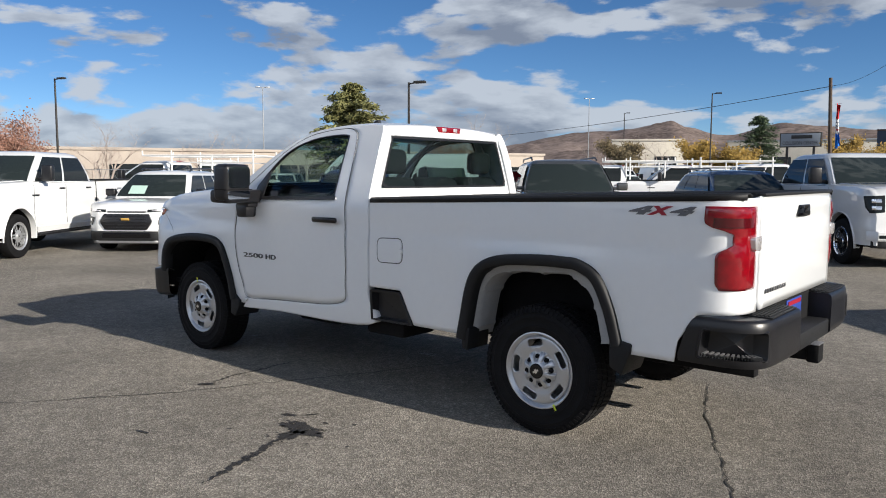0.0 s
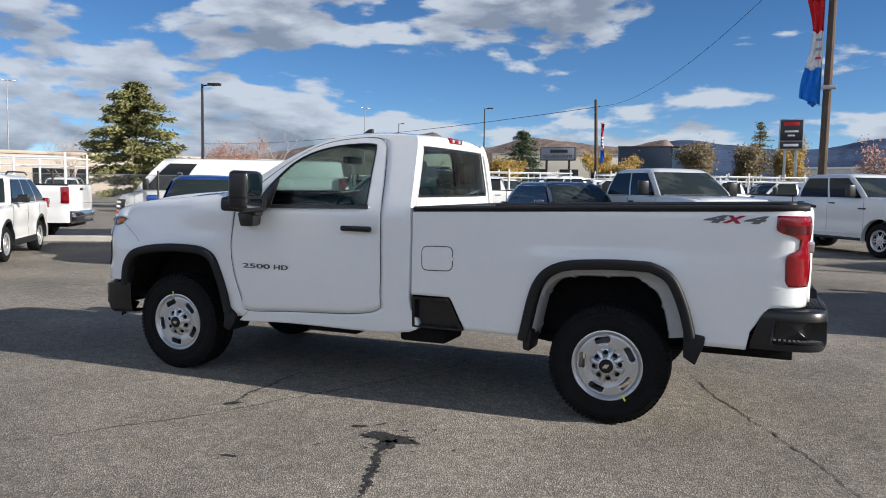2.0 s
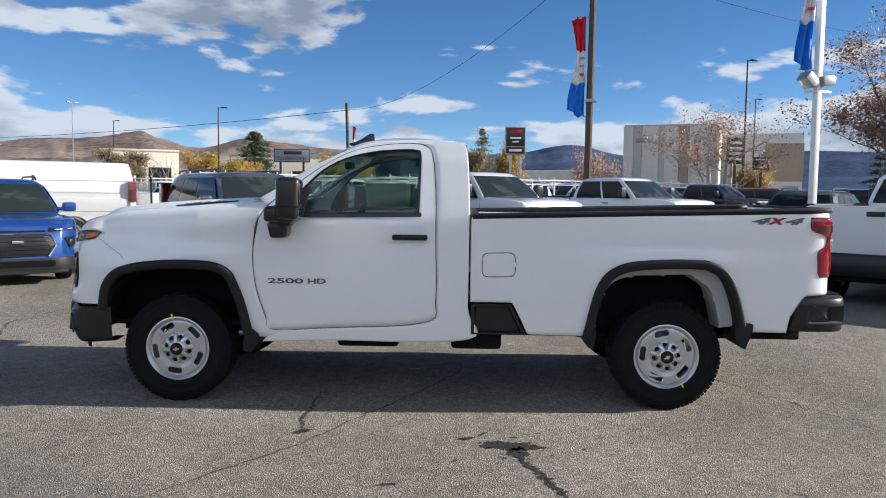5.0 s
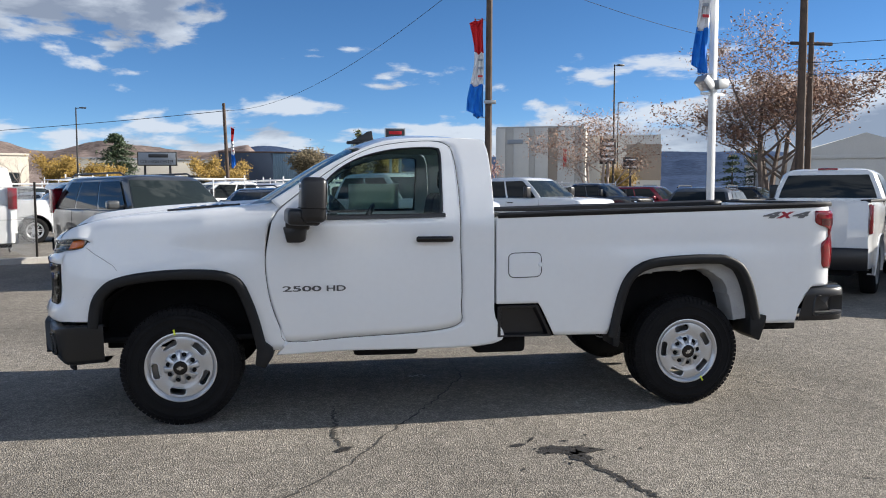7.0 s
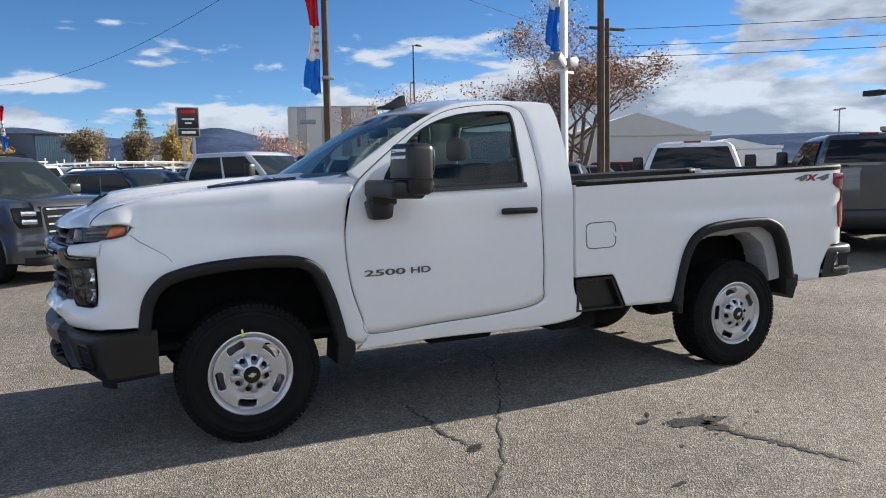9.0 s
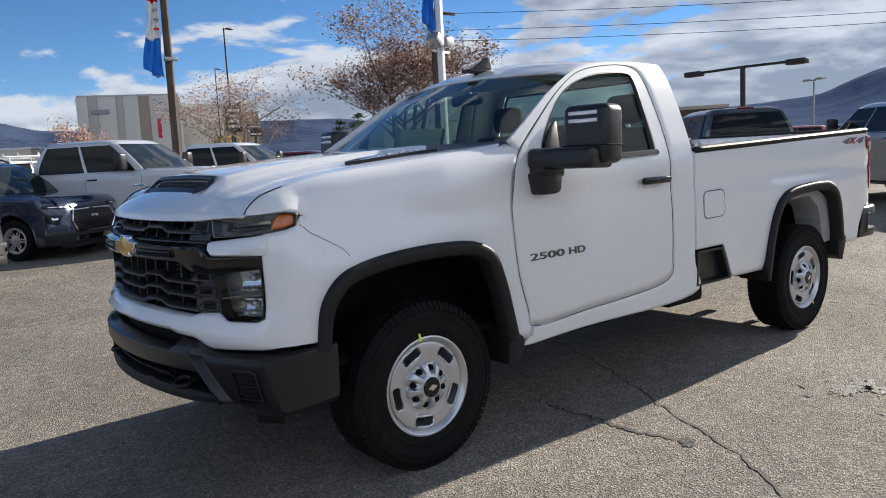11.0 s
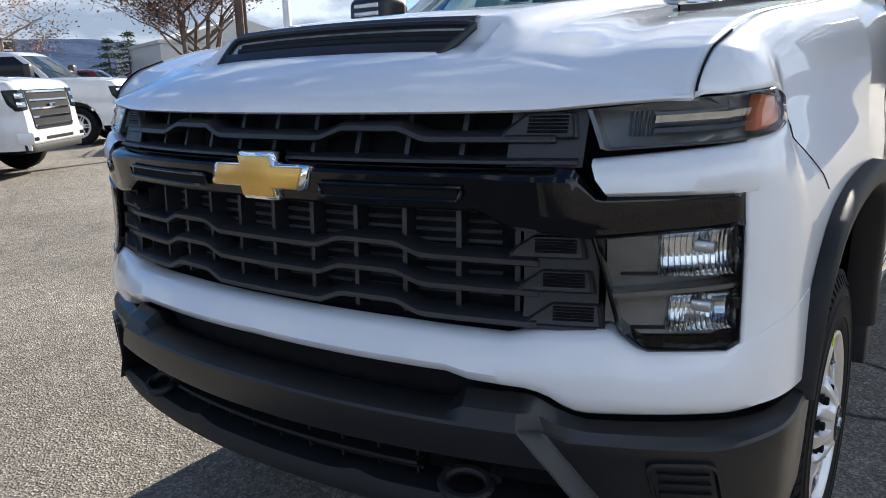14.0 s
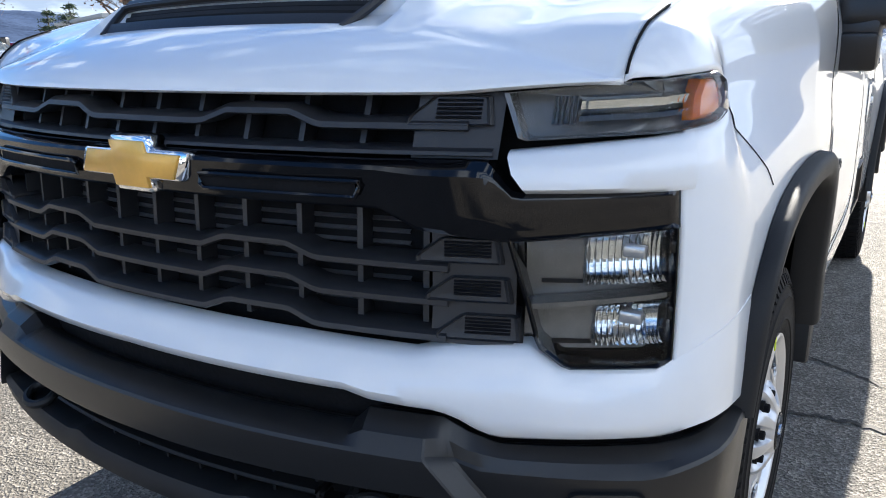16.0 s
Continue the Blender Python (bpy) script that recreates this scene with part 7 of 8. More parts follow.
    if pickup:
        tg = tail_block(-W * 0.79, W * 0.79, md.sill + 0.33, bed[1] + 0.03, 0.012).make("tailgate", paint, top)
        Geo().box(md.tail, md.tail + 0.03, -0.12, 0.12, bed[1] - 0.12, bed[1] - 0.05, 0.01).make("handle", SATIN, tg)
        for sgn in (-1, 1):
            Geo().box(bed[0] + 0.02, md.tail - 0.02, sgn * (W - 0.09) - 0.07, sgn * (W - 0.09) + 0.07, bed[1] + 0.004, bed[1] + 0.045, 0.012).make("rail_cap", PLASTIC, top)
        Geo().box(c2 - 0.02, c2 + 0.05, -0.16, 0.16, md.roof + 0.002, md.roof + 0.045, 0.012).make("brake_lamp", RED_LENS, top)
        for sgn in (-1, 1):
            Geo().tube([(bed[0] - 0.015, sgn * (half_at(bed[0], z) + 0.001), z) for z in np.linspace(md.sill + 0.1, bed[1], 6)], 0.012, 4).make("bed_gap", DARK, top)
    if pickup:
        for sgn in (-1, 1):
            Geo().box(arch_r + 0.06, bed[0] - 0.05, min(sgn * (W - 0.10), sgn * (W + 0.03)), max(sgn * (W - 0.10), sgn * (W + 0.03)), md.sill - 0.10, md.sill - 0.05, 0.02).make("running_board", SATIN, top)
            Geo().box(0.42, 0.68, sgn * (half_at(0.55, 1.18)) - 0.006, sgn * (half_at(0.55, 1.18)) + 0.006, 1.165, 1.20, 0.004).make("fender_badge", CHROME if grille_mat is CHROME else SATIN, top)
    if scoop:
        s = Geo().prism([(-0.55, 1.38), (-0.42, 1.46), (-0.15, 1.465), (-0.15, 1.38)], "y", -0.35, 0.35, 0.015)
        sc = s.make("hood_scoop", paint, top)
        Geo().box(-0.555, -0.44, -0.30, 0.30, 1.405, 1.452, 0.01).make("scoop_mesh", SATIN, sc)
    if rails:
        for sgn in (-1, 1):
            Geo().tube([(c1 + 0.15, sgn * (W - 0.33), md.roof + 0.03), (c1 + 0.30, sgn * (W - 0.33), md.roof + 0.085), (c2 - 0.25, sgn * (W - 0.33), md.roof + 0.085), (c2 - 0.05, sgn * (W - 0.33), md.roof + 0.03)], 0.018, 8).make("roof_rail", SATIN, top)
    if topper:
        t = Geo().box(bed[0] + 0.02, md.tail - 0.02, -W + 0.06, W - 0.06, bed[1], bed[1] + 0.48, 0.06, segments=3).make("bed_topper", paint, top)
        for sgn in (-1, 1):
            Geo().box(bed[0] + 0.2, md.tail - 0.25, sgn * (W - 0.055) - 0.006, sgn * (W - 0.055) + 0.006, bed[1] + 0.14, bed[1] + 0.38, 0.004).make("side_window", CAR_GLASS, t)
    if rack:
        b0, b1 = (bed[0] + 0.10, md.tail - 0.10) if pickup else (c1 + 0.3, c2 - 0.2)
        zb, zt = (bed[1], md.roof + 0.18) if pickup else (md.roof, md.roof + 0.22)
        fx = (c1 + 0.1) if pickup else b0
        for sgn in (-1, 1):
            y = sgn * (W - 0.09)
            rk = Geo()
            for x in (b0, (b0 + b1) / 2, b1):
                rk.tube([(x, y, zb), (x, y, zt)], 0.03, 6)
            rk.tube([(fx, y, zt), (b1 + 0.08, y, zt)], 0.028, 6)
            rk.tube([(b0, y, zt - 0.20), (b1, y, zt - 0.20)], 0.02, 6)
            for x in (fx, b0, b1):
                rk.tube([(x, y, zt), (x, y, zt + 0.14)], 0.025, 6)
            rk.make("ladder_rack", RACK_WHITE, top, "white steel ladder rack")
        for x in (fx, b0, (b0 + b1) / 2, b1):
            Geo().tube([(x, -W + 0.09, zt), (x, W - 0.09, zt)], 0.025, 6).make("rack_bar", RACK_WHITE, top)
    if paper:
        # a price sheet behind the windscreen
        out = []
        for t in (0.14, 0.22, 0.30, 0.38, 0.46):
            xf, xr, w, z = (lerp(rings[int(t * n_r)][q], rings[int(t * n_r) + 1][q], t * n_r - int(t * n_r)) for q in range(4))
            out.append([(xf - 0.10 * (1 - (y / w) ** 2) - 0.022, y, z) for y in (0.12, 0.25, 0.38, 0.50)])
        Geo().grid(out).make("price_sheet", TURQUOISE, top, "pale price sheet in the windscreen")
    key = (md.radius, rims.name)
    if key not in WHEEL_CACHE:
        WHEEL_CACHE[key] = car_wheel_meshes(md.radius, rims)
    for x in (0.0, md.base):
        for sgn in (-1, 1):
            wheel = new("wheel", WHEEL_CACHE[key][1])
            wheel.parent = top
            wheel.matrix_basis = pose(x, sgn * (W - 0.135), md.radius, 0, 20 * x, 0 if sgn < 0 else 180)
            for nm, me in (("tyre", WHEEL_CACHE[key][0]), ("brake", WHEEL_CACHE[key][2]), ("spokes", WHEEL_CACHE[key][3])):
                o = new(nm, me)
                o.parent = wheel
    return top


def parked(x, y, hx, hy):
    """The pose of a vehicle whose front axle stands at (x, y) and whose nose points along (hx, hy)."""
    return pose(x, y, 0, 0, 0, math.degrees(math.atan2(hy, hx)) - 180)


H = (0.61, -0.79)
build_vehicle("pickup_truck", "crew", CAR_WHITE, "white crew-cab pickup truck parked on the asphalt lot", "pickup truck", parked(-10.15, 0.62, *H))
build_vehicle("small_suv", "compact_suv", CAR_WHITE, "white compact SUV with black cladding and dark glass", "SUV", parked(-9.4, 3.75, *H), paper=True, cladding=PLASTIC, grille_mat=SATIN, rails=True)
build_vehicle("blue_suv", "midsize_suv", CAR_BLUE, "bright blue SUV with a black grille and roof rails", "SUV", parked(-5.5, 6.1, *H), grille_mat=CHROME, rails=True)
build_vehicle("large_suv", "large_suv", CAR_GREY, "dark grey full-size SUV with a chrome grille", "SUV", parked(-1.5, 8.3, *H), grille_mat=CHROME, rails=True)
build_vehicle("dark_suv", "midsize_suv", CAR_NAVY, "dark blue-grey SUV with a chrome grille", "SUV", parked(1.02, 11.62, *H), grille_mat=CHROME, rails=True)
build_vehicle("pickup_truck", "crew", CAR_WHITE_SHADED, "white heavy-duty crew-cab pickup in shade tone, with chrome grille and hood scoop", "pickup truck", parked(3.58, 11.15, *H), grille_mat=CHROME, scoop=True, rims=CHROME)
build_vehicle("pickup_truck", "crew", CAR_WHITE, "white crew-cab pickup parked behind the wooden flag pole", "pickup truck", parked(8.06, 15.74, *H), scoop=True)
build_vehicle("work_pickup", "regular", CAR_WHITE, "white regular-cab work pickup with a black bumper, seen from behind", "pickup truck", parked(11.16, 7.84, 0.682, 0.7315))
build_vehicle("grey_pickup", "crew", CAR_GREY, "dark grey crew-cab pickup parked beside a white work pickup", "pickup truck", parked(13.9, 6.65, 0.61, 0.79))
build_vehicle("grey_pickup", "crew", CAR_SILVER, "silver-grey crew-cab pickup with red tail lamps", "pickup truck", parked(17.0, 4.3, 0.61, 0.79))
build_vehicle("cargo_van", "van", CAR_WHITE, "white cargo van with a roof rack behind the chain-link fence", "van", parked(-11.6, 11.3, -0.857, -0.515), grille_mat=SATIN, bumper_mat=SATIN)
build_vehicle("rack_truck", "regular", CAR_WHITE, "white work pickup with a ladder rack behind the fence", "pickup truck", parked(-16.5, 6.9, -0.86, -0.51), rack=True, bumper_mat=CHROME)

# ---- surroundings ----
WOOD_POLE = material("weathered pole wood", (0.085, 0.060, 0.045), 0.9, vary=0.35, scale=3, bump=0.5, bump_scale=25)
POLE_DARK = material("dark bronze pole", (0.03, 0.027, 0.025), 0.5, 0.3, vary=0.1)
POLE_GREY = material("galvanised pole", (0.35, 0.36, 0.37), 0.45, 0.6, vary=0.1)
POLE_WHITE = material("white pole paint", (0.75, 0.76, 0.76), 0.45, vary=0.05)
WIRE = material("black cable", (0.012, 0.012, 0.012), 0.7)
FLAG_RED = material("red flag cloth", (0.55, 0.012, 0.02), 0.8, vary=0.1)
FLAG_WHITE = material("white flag cloth", (0.75, 0.75, 0.76), 0.8, vary=0.1)
FLAG_BLUE = material("blue flag cloth", (0.01, 0.17, 0.62), 0.8, vary=0.1)
CONCRETE = material("pale concrete", (0.42, 0.40, 0.37), 0.85, vary=0.15, scale=2, bump=0.3)
PANEL_LIGHT = material("pale wall panel", (0.52, 0.51, 0.48), 0.8, vary=0.06, scale=0.6)
PANEL_GREY = material("grey wall panel", (0.38, 0.37, 0.345), 0.8, vary=0.06, scale=0.6)
PANEL_BROWN = material("brown wall panel", (0.28, 0.235, 0.19), 0.8, vary=0.06, scale=0.6)
BEIGE = material("beige block wall", (0.40, 0.345, 0.295), 0.85, vary=0.1, scale=0.5)
CREAM = material("cream wall", (0.62, 0.57, 0.48), 0.85, vary=0.08, scale=0.4)
METAL_BLUE = material("blue-grey metal siding", (0.13, 0.20, 0.26), 0.5, 0.2, vary=0.08, scale=0.5)
NAVY_WALL = material("navy wall", (0.02, 0.035, 0.065), 0.6, vary=0.1, scale=0.5)
ROOF_DARK = material("brown roof", (0.085, 0.055, 0.045), 0.8, vary=0.15, scale=0.8)
SIGN_BLACK = material("black sign face", (0.012, 0.012, 0.014), 0.4, vary=0.1)
SIGN_GREY = material("grey sign face", (0.22, 0.25, 0.29), 0.5, vary=0.06)
SIGN_RED = material("red sign face", (0.45, 0.015, 0.025), 0.5, vary=0.05)
BARK = material("grey bark", (0.15, 0.12, 0.10), 0.9, vary=0.3, scale=5, bump=0.5, bump_scale=20)
PALE_BARK = material("pale twig bark", (0.36, 0.30, 0.26), 0.9, vary=0.25, scale=5)
SOIL = material("dry mulch", (0.16, 0.10, 0.065), 0.95, vary=0.5, scale=5, bump=0.8, bump_scale=40)


def leaf_material(name, dark, light):
    mat = bpy.data.materials.new(name)
    mat.use_nodes = True
    nodes, links = mat.node_tree.nodes, mat.node_tree.links
    b = nodes["Principled BSDF"]
    b.inputs["Roughness"].default_value = 0.75
    geo = nodes.new("ShaderNodeNewGeometry")
    ramp = nodes.new("ShaderNodeValToRGB")
    ramp.color_ramp.elements[0].color, ramp.color_ramp.elements[1].color = (*dark, 1), (*light, 1)
    links.new(geo.outputs["Random Per Island"], ramp.inputs[0])
    links.new(ramp.outputs[0], b.inputs["Base Color"])
    return mat


LEAF_BROWN = leaf_material("dry brown leaves", (0.12, 0.06, 0.038), (0.38, 0.23, 0.15))
LEAF_RUST = leaf_material("rust leaves", (0.20, 0.09, 0.06), (0.42, 0.25, 0.19))
LEAF_YELLOW = leaf_material("yellow autumn leaves", (0.17, 0.11, 0.025), (0.42, 0.27, 0.05))
LEAF_OLIVE = leaf_material("olive brown leaves", (0.07, 0.055, 0.03), (0.22, 0.17, 0.09))
NEEDLES = leaf_material("pine needles", (0.025, 0.045, 0.025), (0.10, 0.14, 0.065))
NEEDLES_YELLOW = leaf_material("yellow-green needles", (0.07, 0.085, 0.03), (0.25, 0.235, 0.085))


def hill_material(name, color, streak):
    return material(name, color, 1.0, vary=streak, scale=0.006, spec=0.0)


def build_hills(name, label, table, radius, mat, seed, folds=0.55):
    """A range of hills: folded slopes rising to a skyline given as (bearing, height in degrees)."""
    lo, hi = table[0][0], table[-1][0]
    n = int((hi - lo) * 4)
    rows = []
    for i in range(15):
        f = i / 13
        row = []
        for k in range(n + 1):
            b = lerp(lo, hi, k / n)
            fade = min(1, (b - lo) / 4, (hi - b) / 4)
            r = radius * lerp(0.40, 1.0, f)
            p = Vector((math.cos(radians(b)), math.sin(radians(b)), 0)) * r
            h = radius * math.tan(radians(spline(table, b))) * fade
            fold = noise.fractal(p * 0.0045 + Vector((seed, 0, 0)), 1.0, 2.0, 5)
            h *= f ** 1.4 if f <= 1 else 0.7
            h *= 1 + folds * fold * (1 - 0.8 * min(1, f) ** 3)
            row.append((p.x, p.y, h - 1.0))
        rows.append(row)
    tagged(Geo().grid(rows).make(name, mat, sharp=80), label, "hills", kind="structure")


build_hills("backdrop", "dry brown hills on the horizon", [(92, 1.2), (96, 3.7), (99, 3.1), (105, 3.75), (109, 3.0), (113, 3.75), (117, 3.3), (121, 3.0), (125, 2.3), (133, 1.6), (141, 2.0), (150, 1.4), (170, 1.6), (200, 1.2), (230, 1.5)], 2100, hill_material("dry hillside", (0.20, 0.160, 0.145), 0.5), 3)
# distance haze is painted into this range as its blue base colour
build_hills("backdrop", "distant mountains on the horizon, blue with painted haze", [(-60, 3.0), (-20, 4.3), (0, 6.0), (14, 5.5), (21.5, 4.0), (26, 2.5), (34, 2.1), (45, 2.2), (55, 1.6), (60, 1.0)], 2450, hill_material("hillside in painted blue haze", (0.070, 0.098, 0.165), 0.3), 9, 0.22)
# haze again sits in the base colour, bluer than the near dry hills
build_hills("backdrop", "blue-brown hills on the horizon, tinted for haze", [(40, 1.0), (45, 1.8), (55, 2.5), (63, 3.1), (71, 2.7), (78, 2.8), (82, 3.6), (86, 3.0), (92, 3.2), (95, 3.5), (100, 2.4), (108, 1.0)], 2300, hill_material("far hillside in painted haze", (0.055, 0.078, 0.135), 0.35), 14, 0.3)


def lamp_post(x, y, h, mat, heads=1, label="", r=0.09, turn=0.0):
    top = empty("street_lamp", label, "street lamp", pose(x, y, 0, 0, 0, turn), "lot lamps")
    Geo().tube([(0, 0, 0), (0, 0, h * 0.5), (0, 0, h)], [r, r * 0.8, r * 0.6], 8).make("pole", mat, top)
    Geo().box(-r * 2, r * 2, -r * 2, r * 2, 0, 0.25, 0.04).make("base", CONCRETE, top)
    for s in ((-1, 1) if heads == 2 else (1,)):
        arm = Geo().tube([(0, 0, h - 0.1), (s * 0.5, 0, h - 0.02)], r * 0.4, 6)
        arm.make("arm", mat, top)
        Geo().box(*sorted((s * 0.35, s * 1.05)), -0.18, 0.18, h - 0.08, h + 0.06, 0.03).make("lamp_head", mat, top)
    return top


for spec in ((-57.9, 23.6, 9.3), (-24.8, 29.4, 7.1), (27.0, 62.7, 13.5), (42.7, 102.7, 15.0), (-27.0, 84.2, 11.2), (-60.4, 129.6, 13.5)):
    lamp_post(*spec, POLE_DARK, 1, "dark bronze lot lamp on a tall pole", 0.11, 20)


for spec in ((-89.2, 68.1, 14.8), (-66.2, 126.5, 16.3), (61.6, 44.6, 6.5), (52.0, 22.2, 5.2)):
    lamp_post(*spec, POLE_GREY, 2, "slim grey lot lamp on a tall pole", 0.10, 60)


def utility_pole(x, y, h, lean, label, arms=1, r=0.16):
    top = empty("utility_pole", label, "utility pole", pose(x, y, 0, 0, lean, 0), "wooden poles")
    Geo().tube([(0, 0, -0.2), (0, 0, h * 0.5), (0, 0, h)], [r, r * 0.9, r * 0.75], 10).make("pole", WOOD_POLE, top)
    for k in range(arms):
        Geo().box(-1.1, 1.1, -0.06, 0.06, h - 0.6 - k * 1.6, h - 0.45 - k * 1.6, 0.01).make("crossarm", WOOD_POLE, top)
    return top


def feather_flag(name, x, y, z0, z1, width, side, label):
    """A long flag in red, white and blue, furled by the wind beside its pole."""
    top = empty(name, label, "flag", pose(x, y, 0, 0, 0, 0), "dealer flags")
    for mat, a, b in ((FLAG_BLUE, 0.0, 0.33), (FLAG_WHITE, 0.33, 0.66), (FLAG_RED, 0.66, 1.0)):
        rows = []
        for i in range(13):
            t = lerp(a, b, i / 12)
            w = width * (0.75 + 0.25 * math.sin(6.0 * t + 1.0)) * (1 if 0.03 < t < 0.97 else 0.6)
            rows.append([(side * (0.10 + w * k / 8), 0.07 * math.sin(5 * k / 8 * 3 + 9 * t), lerp(z0, z1, t) + 0.05 * math.sin(k)) for k in range(9)])
        Geo().grid(rows).make("panel", mat, top, thick=0.003)
        if mat is FLAG_WHITE:
            for k in range(3):
                t = lerp(a, b, 0.25 + 0.25 * k)
                Geo().box(side * 0.14 if side > 0 else -0.30, 0.30 if side > 0 else -0.14, -0.085, -0.075, lerp(z0, z1, t), lerp(z0, z1, t) + 0.07).make("flag_bar", SIGN_GREY if k else SIGN_RED, top)
    for z in (z0, z1):
        Geo().tube([(0, 0, z), (side * 0.4, 0, z + 0.02)], 0.012, 6).make("bracket", POLE_GREY, top)


wood = utility_pole(6.25, 19.5, 9.6, 0.4, "weathered wooden pole carrying a flag and a cable", 0, 0.13)
feather_flag("feather_flag", 6.2, 19.5, 4.15, 7.4, 0.58, -1, "red, white and blue feather flag on a wooden pole")
Geo().box(6.1, 6.5, 19.3, 19.42, 4.60, 4.72, 0.02).make("camera_bracket", POLE_GREY, wood, m=wood.matrix_basis.inverted())
utility_pole(-6.15, 49.2, 7.9, -2.0, "leaning wooden utility pole with a street lamp arm", 0, 0.14)
feather_flag("feather_flag", -6.05, 49.0, 3.4, 6.2, 0.3, 1, "red and white banner wrapped on a utility pole")
utility_pole(23.4, 28.2, 14.0, 0.0, "tall wooden utility pole with cables beside a tree", 2, 0.21)
utility_pole(24.3, 28.9, 9.4, 0.0, "shorter wooden utility pole beside a tree", 1, 0.16)


def floodlight_pole():
    top = empty("floodlight_pole", "white square floodlight pole with two lamp heads", "light pole", pose(10.13, 11.35, 0, 0, 0, 20))
    Geo().box(-0.07, 0.07, -0.07, 0.07, 0, 8.2, 0.012).make("pole", POLE_WHITE, top)
    Geo().box(-0.25, 0.25, -0.25, 0.25, 0, 0.5, 0.03).make("base", CONCRETE, top)
    Geo().box(-0.38, 0.38, -0.03, 0.03, 3.93, 3.99, 0.01).make("crossbar", POLE_WHITE, top)
    for x, tilt in ((-0.34, 40), (0.14, -8)):
        g = Geo().prism([(-0.16, -0.10), (0.16, -0.10), (0.20, 0.06), (0.10, 0.12), (-0.16, 0.12)], "y", -0.16, 0.16, 0.015, m=pose(x, -0.05, 4.19, 0, tilt, 0))
        head = g.make("lamp_head", POLE_GREY, top, "grey floodlight head")
        Geo().box(-0.13, 0.13, -0.13, 0.13, -0.112, -0.100, 0.004, m=pose(x, -0.05, 4.19, 0, tilt, 0)).make("lens", CLEAR_LENS, head)


floodlight_pole()
feather_flag("feather_flag", 10.04, 11.25, 4.42, 7.6, 0.42, -1, "red, white and blue feather flag on the floodlight pole")


def double_lamp():
    top = empty("double_lamp", "dark lot light with two long arms", "light pole", pose(25.6, 12.25, 0, 0, 0, -90))
    Geo().tube([(0, 0, 0), (0, 0, 4.15)], 0.10, 10).make("pole", POLE_DARK, top)
    Geo().tube([(-2.3, 0, 4.1), (0, 0, 4.13), (2.3, 0, 4.1)], 0.05, 8).make("arm", POLE_DARK, top)
    for s in (-1, 1):
        Geo().box(s * 2.1 - 0.35, s * 2.1 + 0.35, -0.2, 0.2, 3.98, 4.18, 0.03).make("lamp_head", POLE_DARK, top)


double_lamp()


def cable(a, b, sag, r=0.012):
    a, b = Vector(a), Vector(b)
    pts = [a.lerp(b, t) - Vector((0, 0, sag * 4 * t * (1 - t))) for t in (k / 24 for k in range(25))]
    ob = Geo().tube(pts, r, 5).make("cable", WIRE)
    tagged(ob, "thin black overhead cable strung between poles", "cable", "overhead cables")


cable((-6.1, 49.2, 7.4), (6.25, 19.5, 9.3), 1.2, 0.010)
cable((-6.1, 49.2, 7.4), (-75, 90, 7.5), 0.8, 0.022)
cable((6.25, 19.5, 9.3), (23.4, 28.2, 8.3), 0.5, 0.010)
for z in (8.64, 7.8, 7.25):
    cable((23.4, 28.2, z), (60.0, -2.0, z + 0.4), 0.5, 0.014)


# ---- fence between the lots ----
def chain_fence(points, h=1.75):
    top = empty("chain_link_fence", "galvanised chain-link fence with dark posts and a top cable", "fence", pose(0, 0, 0))
    wires = Geo()
    for (x0, y0), (x1, y1) in zip(points[:-1], points[1:]):
        a, b = Vector((x0, y0, 0)), Vector((x1, y1, 0))
        length = (b - a).length
        d = (b - a).normalized()
        n = max(1, round(length / 2.8))
        for k in range(n + 1):
            p = a + d * length * k / n
            Geo().tube([p, p + Vector((0, 0, h + 0.12))], 0.028, 8).make("post", POLE_DARK, top)
        Geo().tube([a + Vector((0, 0, h)), b + Vector((0, 0, h))], 0.008, 5).make("rail", POLE_GREY, top)
        Geo().tube([a + Vector((0, 0, 1.0)), b + Vector((0, 0, 0.98))], 0.005, 5).make("tension_wire", POLE_DARK, top)
        step = 0.075
        for k in range(int((length + h) / step)):
            for s in (1, -1):
                u0 = k * step - (h if s > 0 else 0)
                lo, hi = (u0, u0 + h) if s > 0 else (u0, u0 - h)
                z0, z1 = 0.05, h
                u0c, u1c = max(0, min(length, lo)), max(0, min(length, hi))
                if abs(hi - lo) < 1e-6 or abs(u1c - u0c) < 0.02:
                    continue
                za, zb = lerp(z0, z1, (u0c - lo) / (hi - lo)), lerp(z0, z1, (u1c - lo) / (hi - lo))
                wires.tube([a + d * u0c + Vector((0, 0, za)), a + d * u1c + Vector((0, 0, zb))], 0.0022, 3, caps=False)
    ob = wires.make("chain_mesh", POLE_GREY, top, "galvanised chain mesh")
    ob["kind"] = "stuff"


chain_fence([(-27.0, 0.8), (-6.0, 13.2), (-9.5, 19.0)])
curb = Geo()
for (x0, y0), (x1, y1) in (((-27.0, 0.4), (-5.7, 13.0)),):
    d = Vector((x1 - x0, y1 - y0, 0)).normalized()
    s = Vector((-d.y, d.x, 0))
    a, b = Vector((x0, y0, 0)), Vector((x1, y1, 0))
    curb.grid([[p + s * o + Vector((0, 0, z)) for p in (a, b)] for o, z in ((-0.55, -0.01), (-0.55, 0.12), (-0.52, 0.14), (-0.40, 0.14), (-0.38, 0.10), (-0.38, -0.01))])
tagged(curb.make("kerb", CONCRETE), "low concrete kerb under the fence", "kerb", kind="structure")
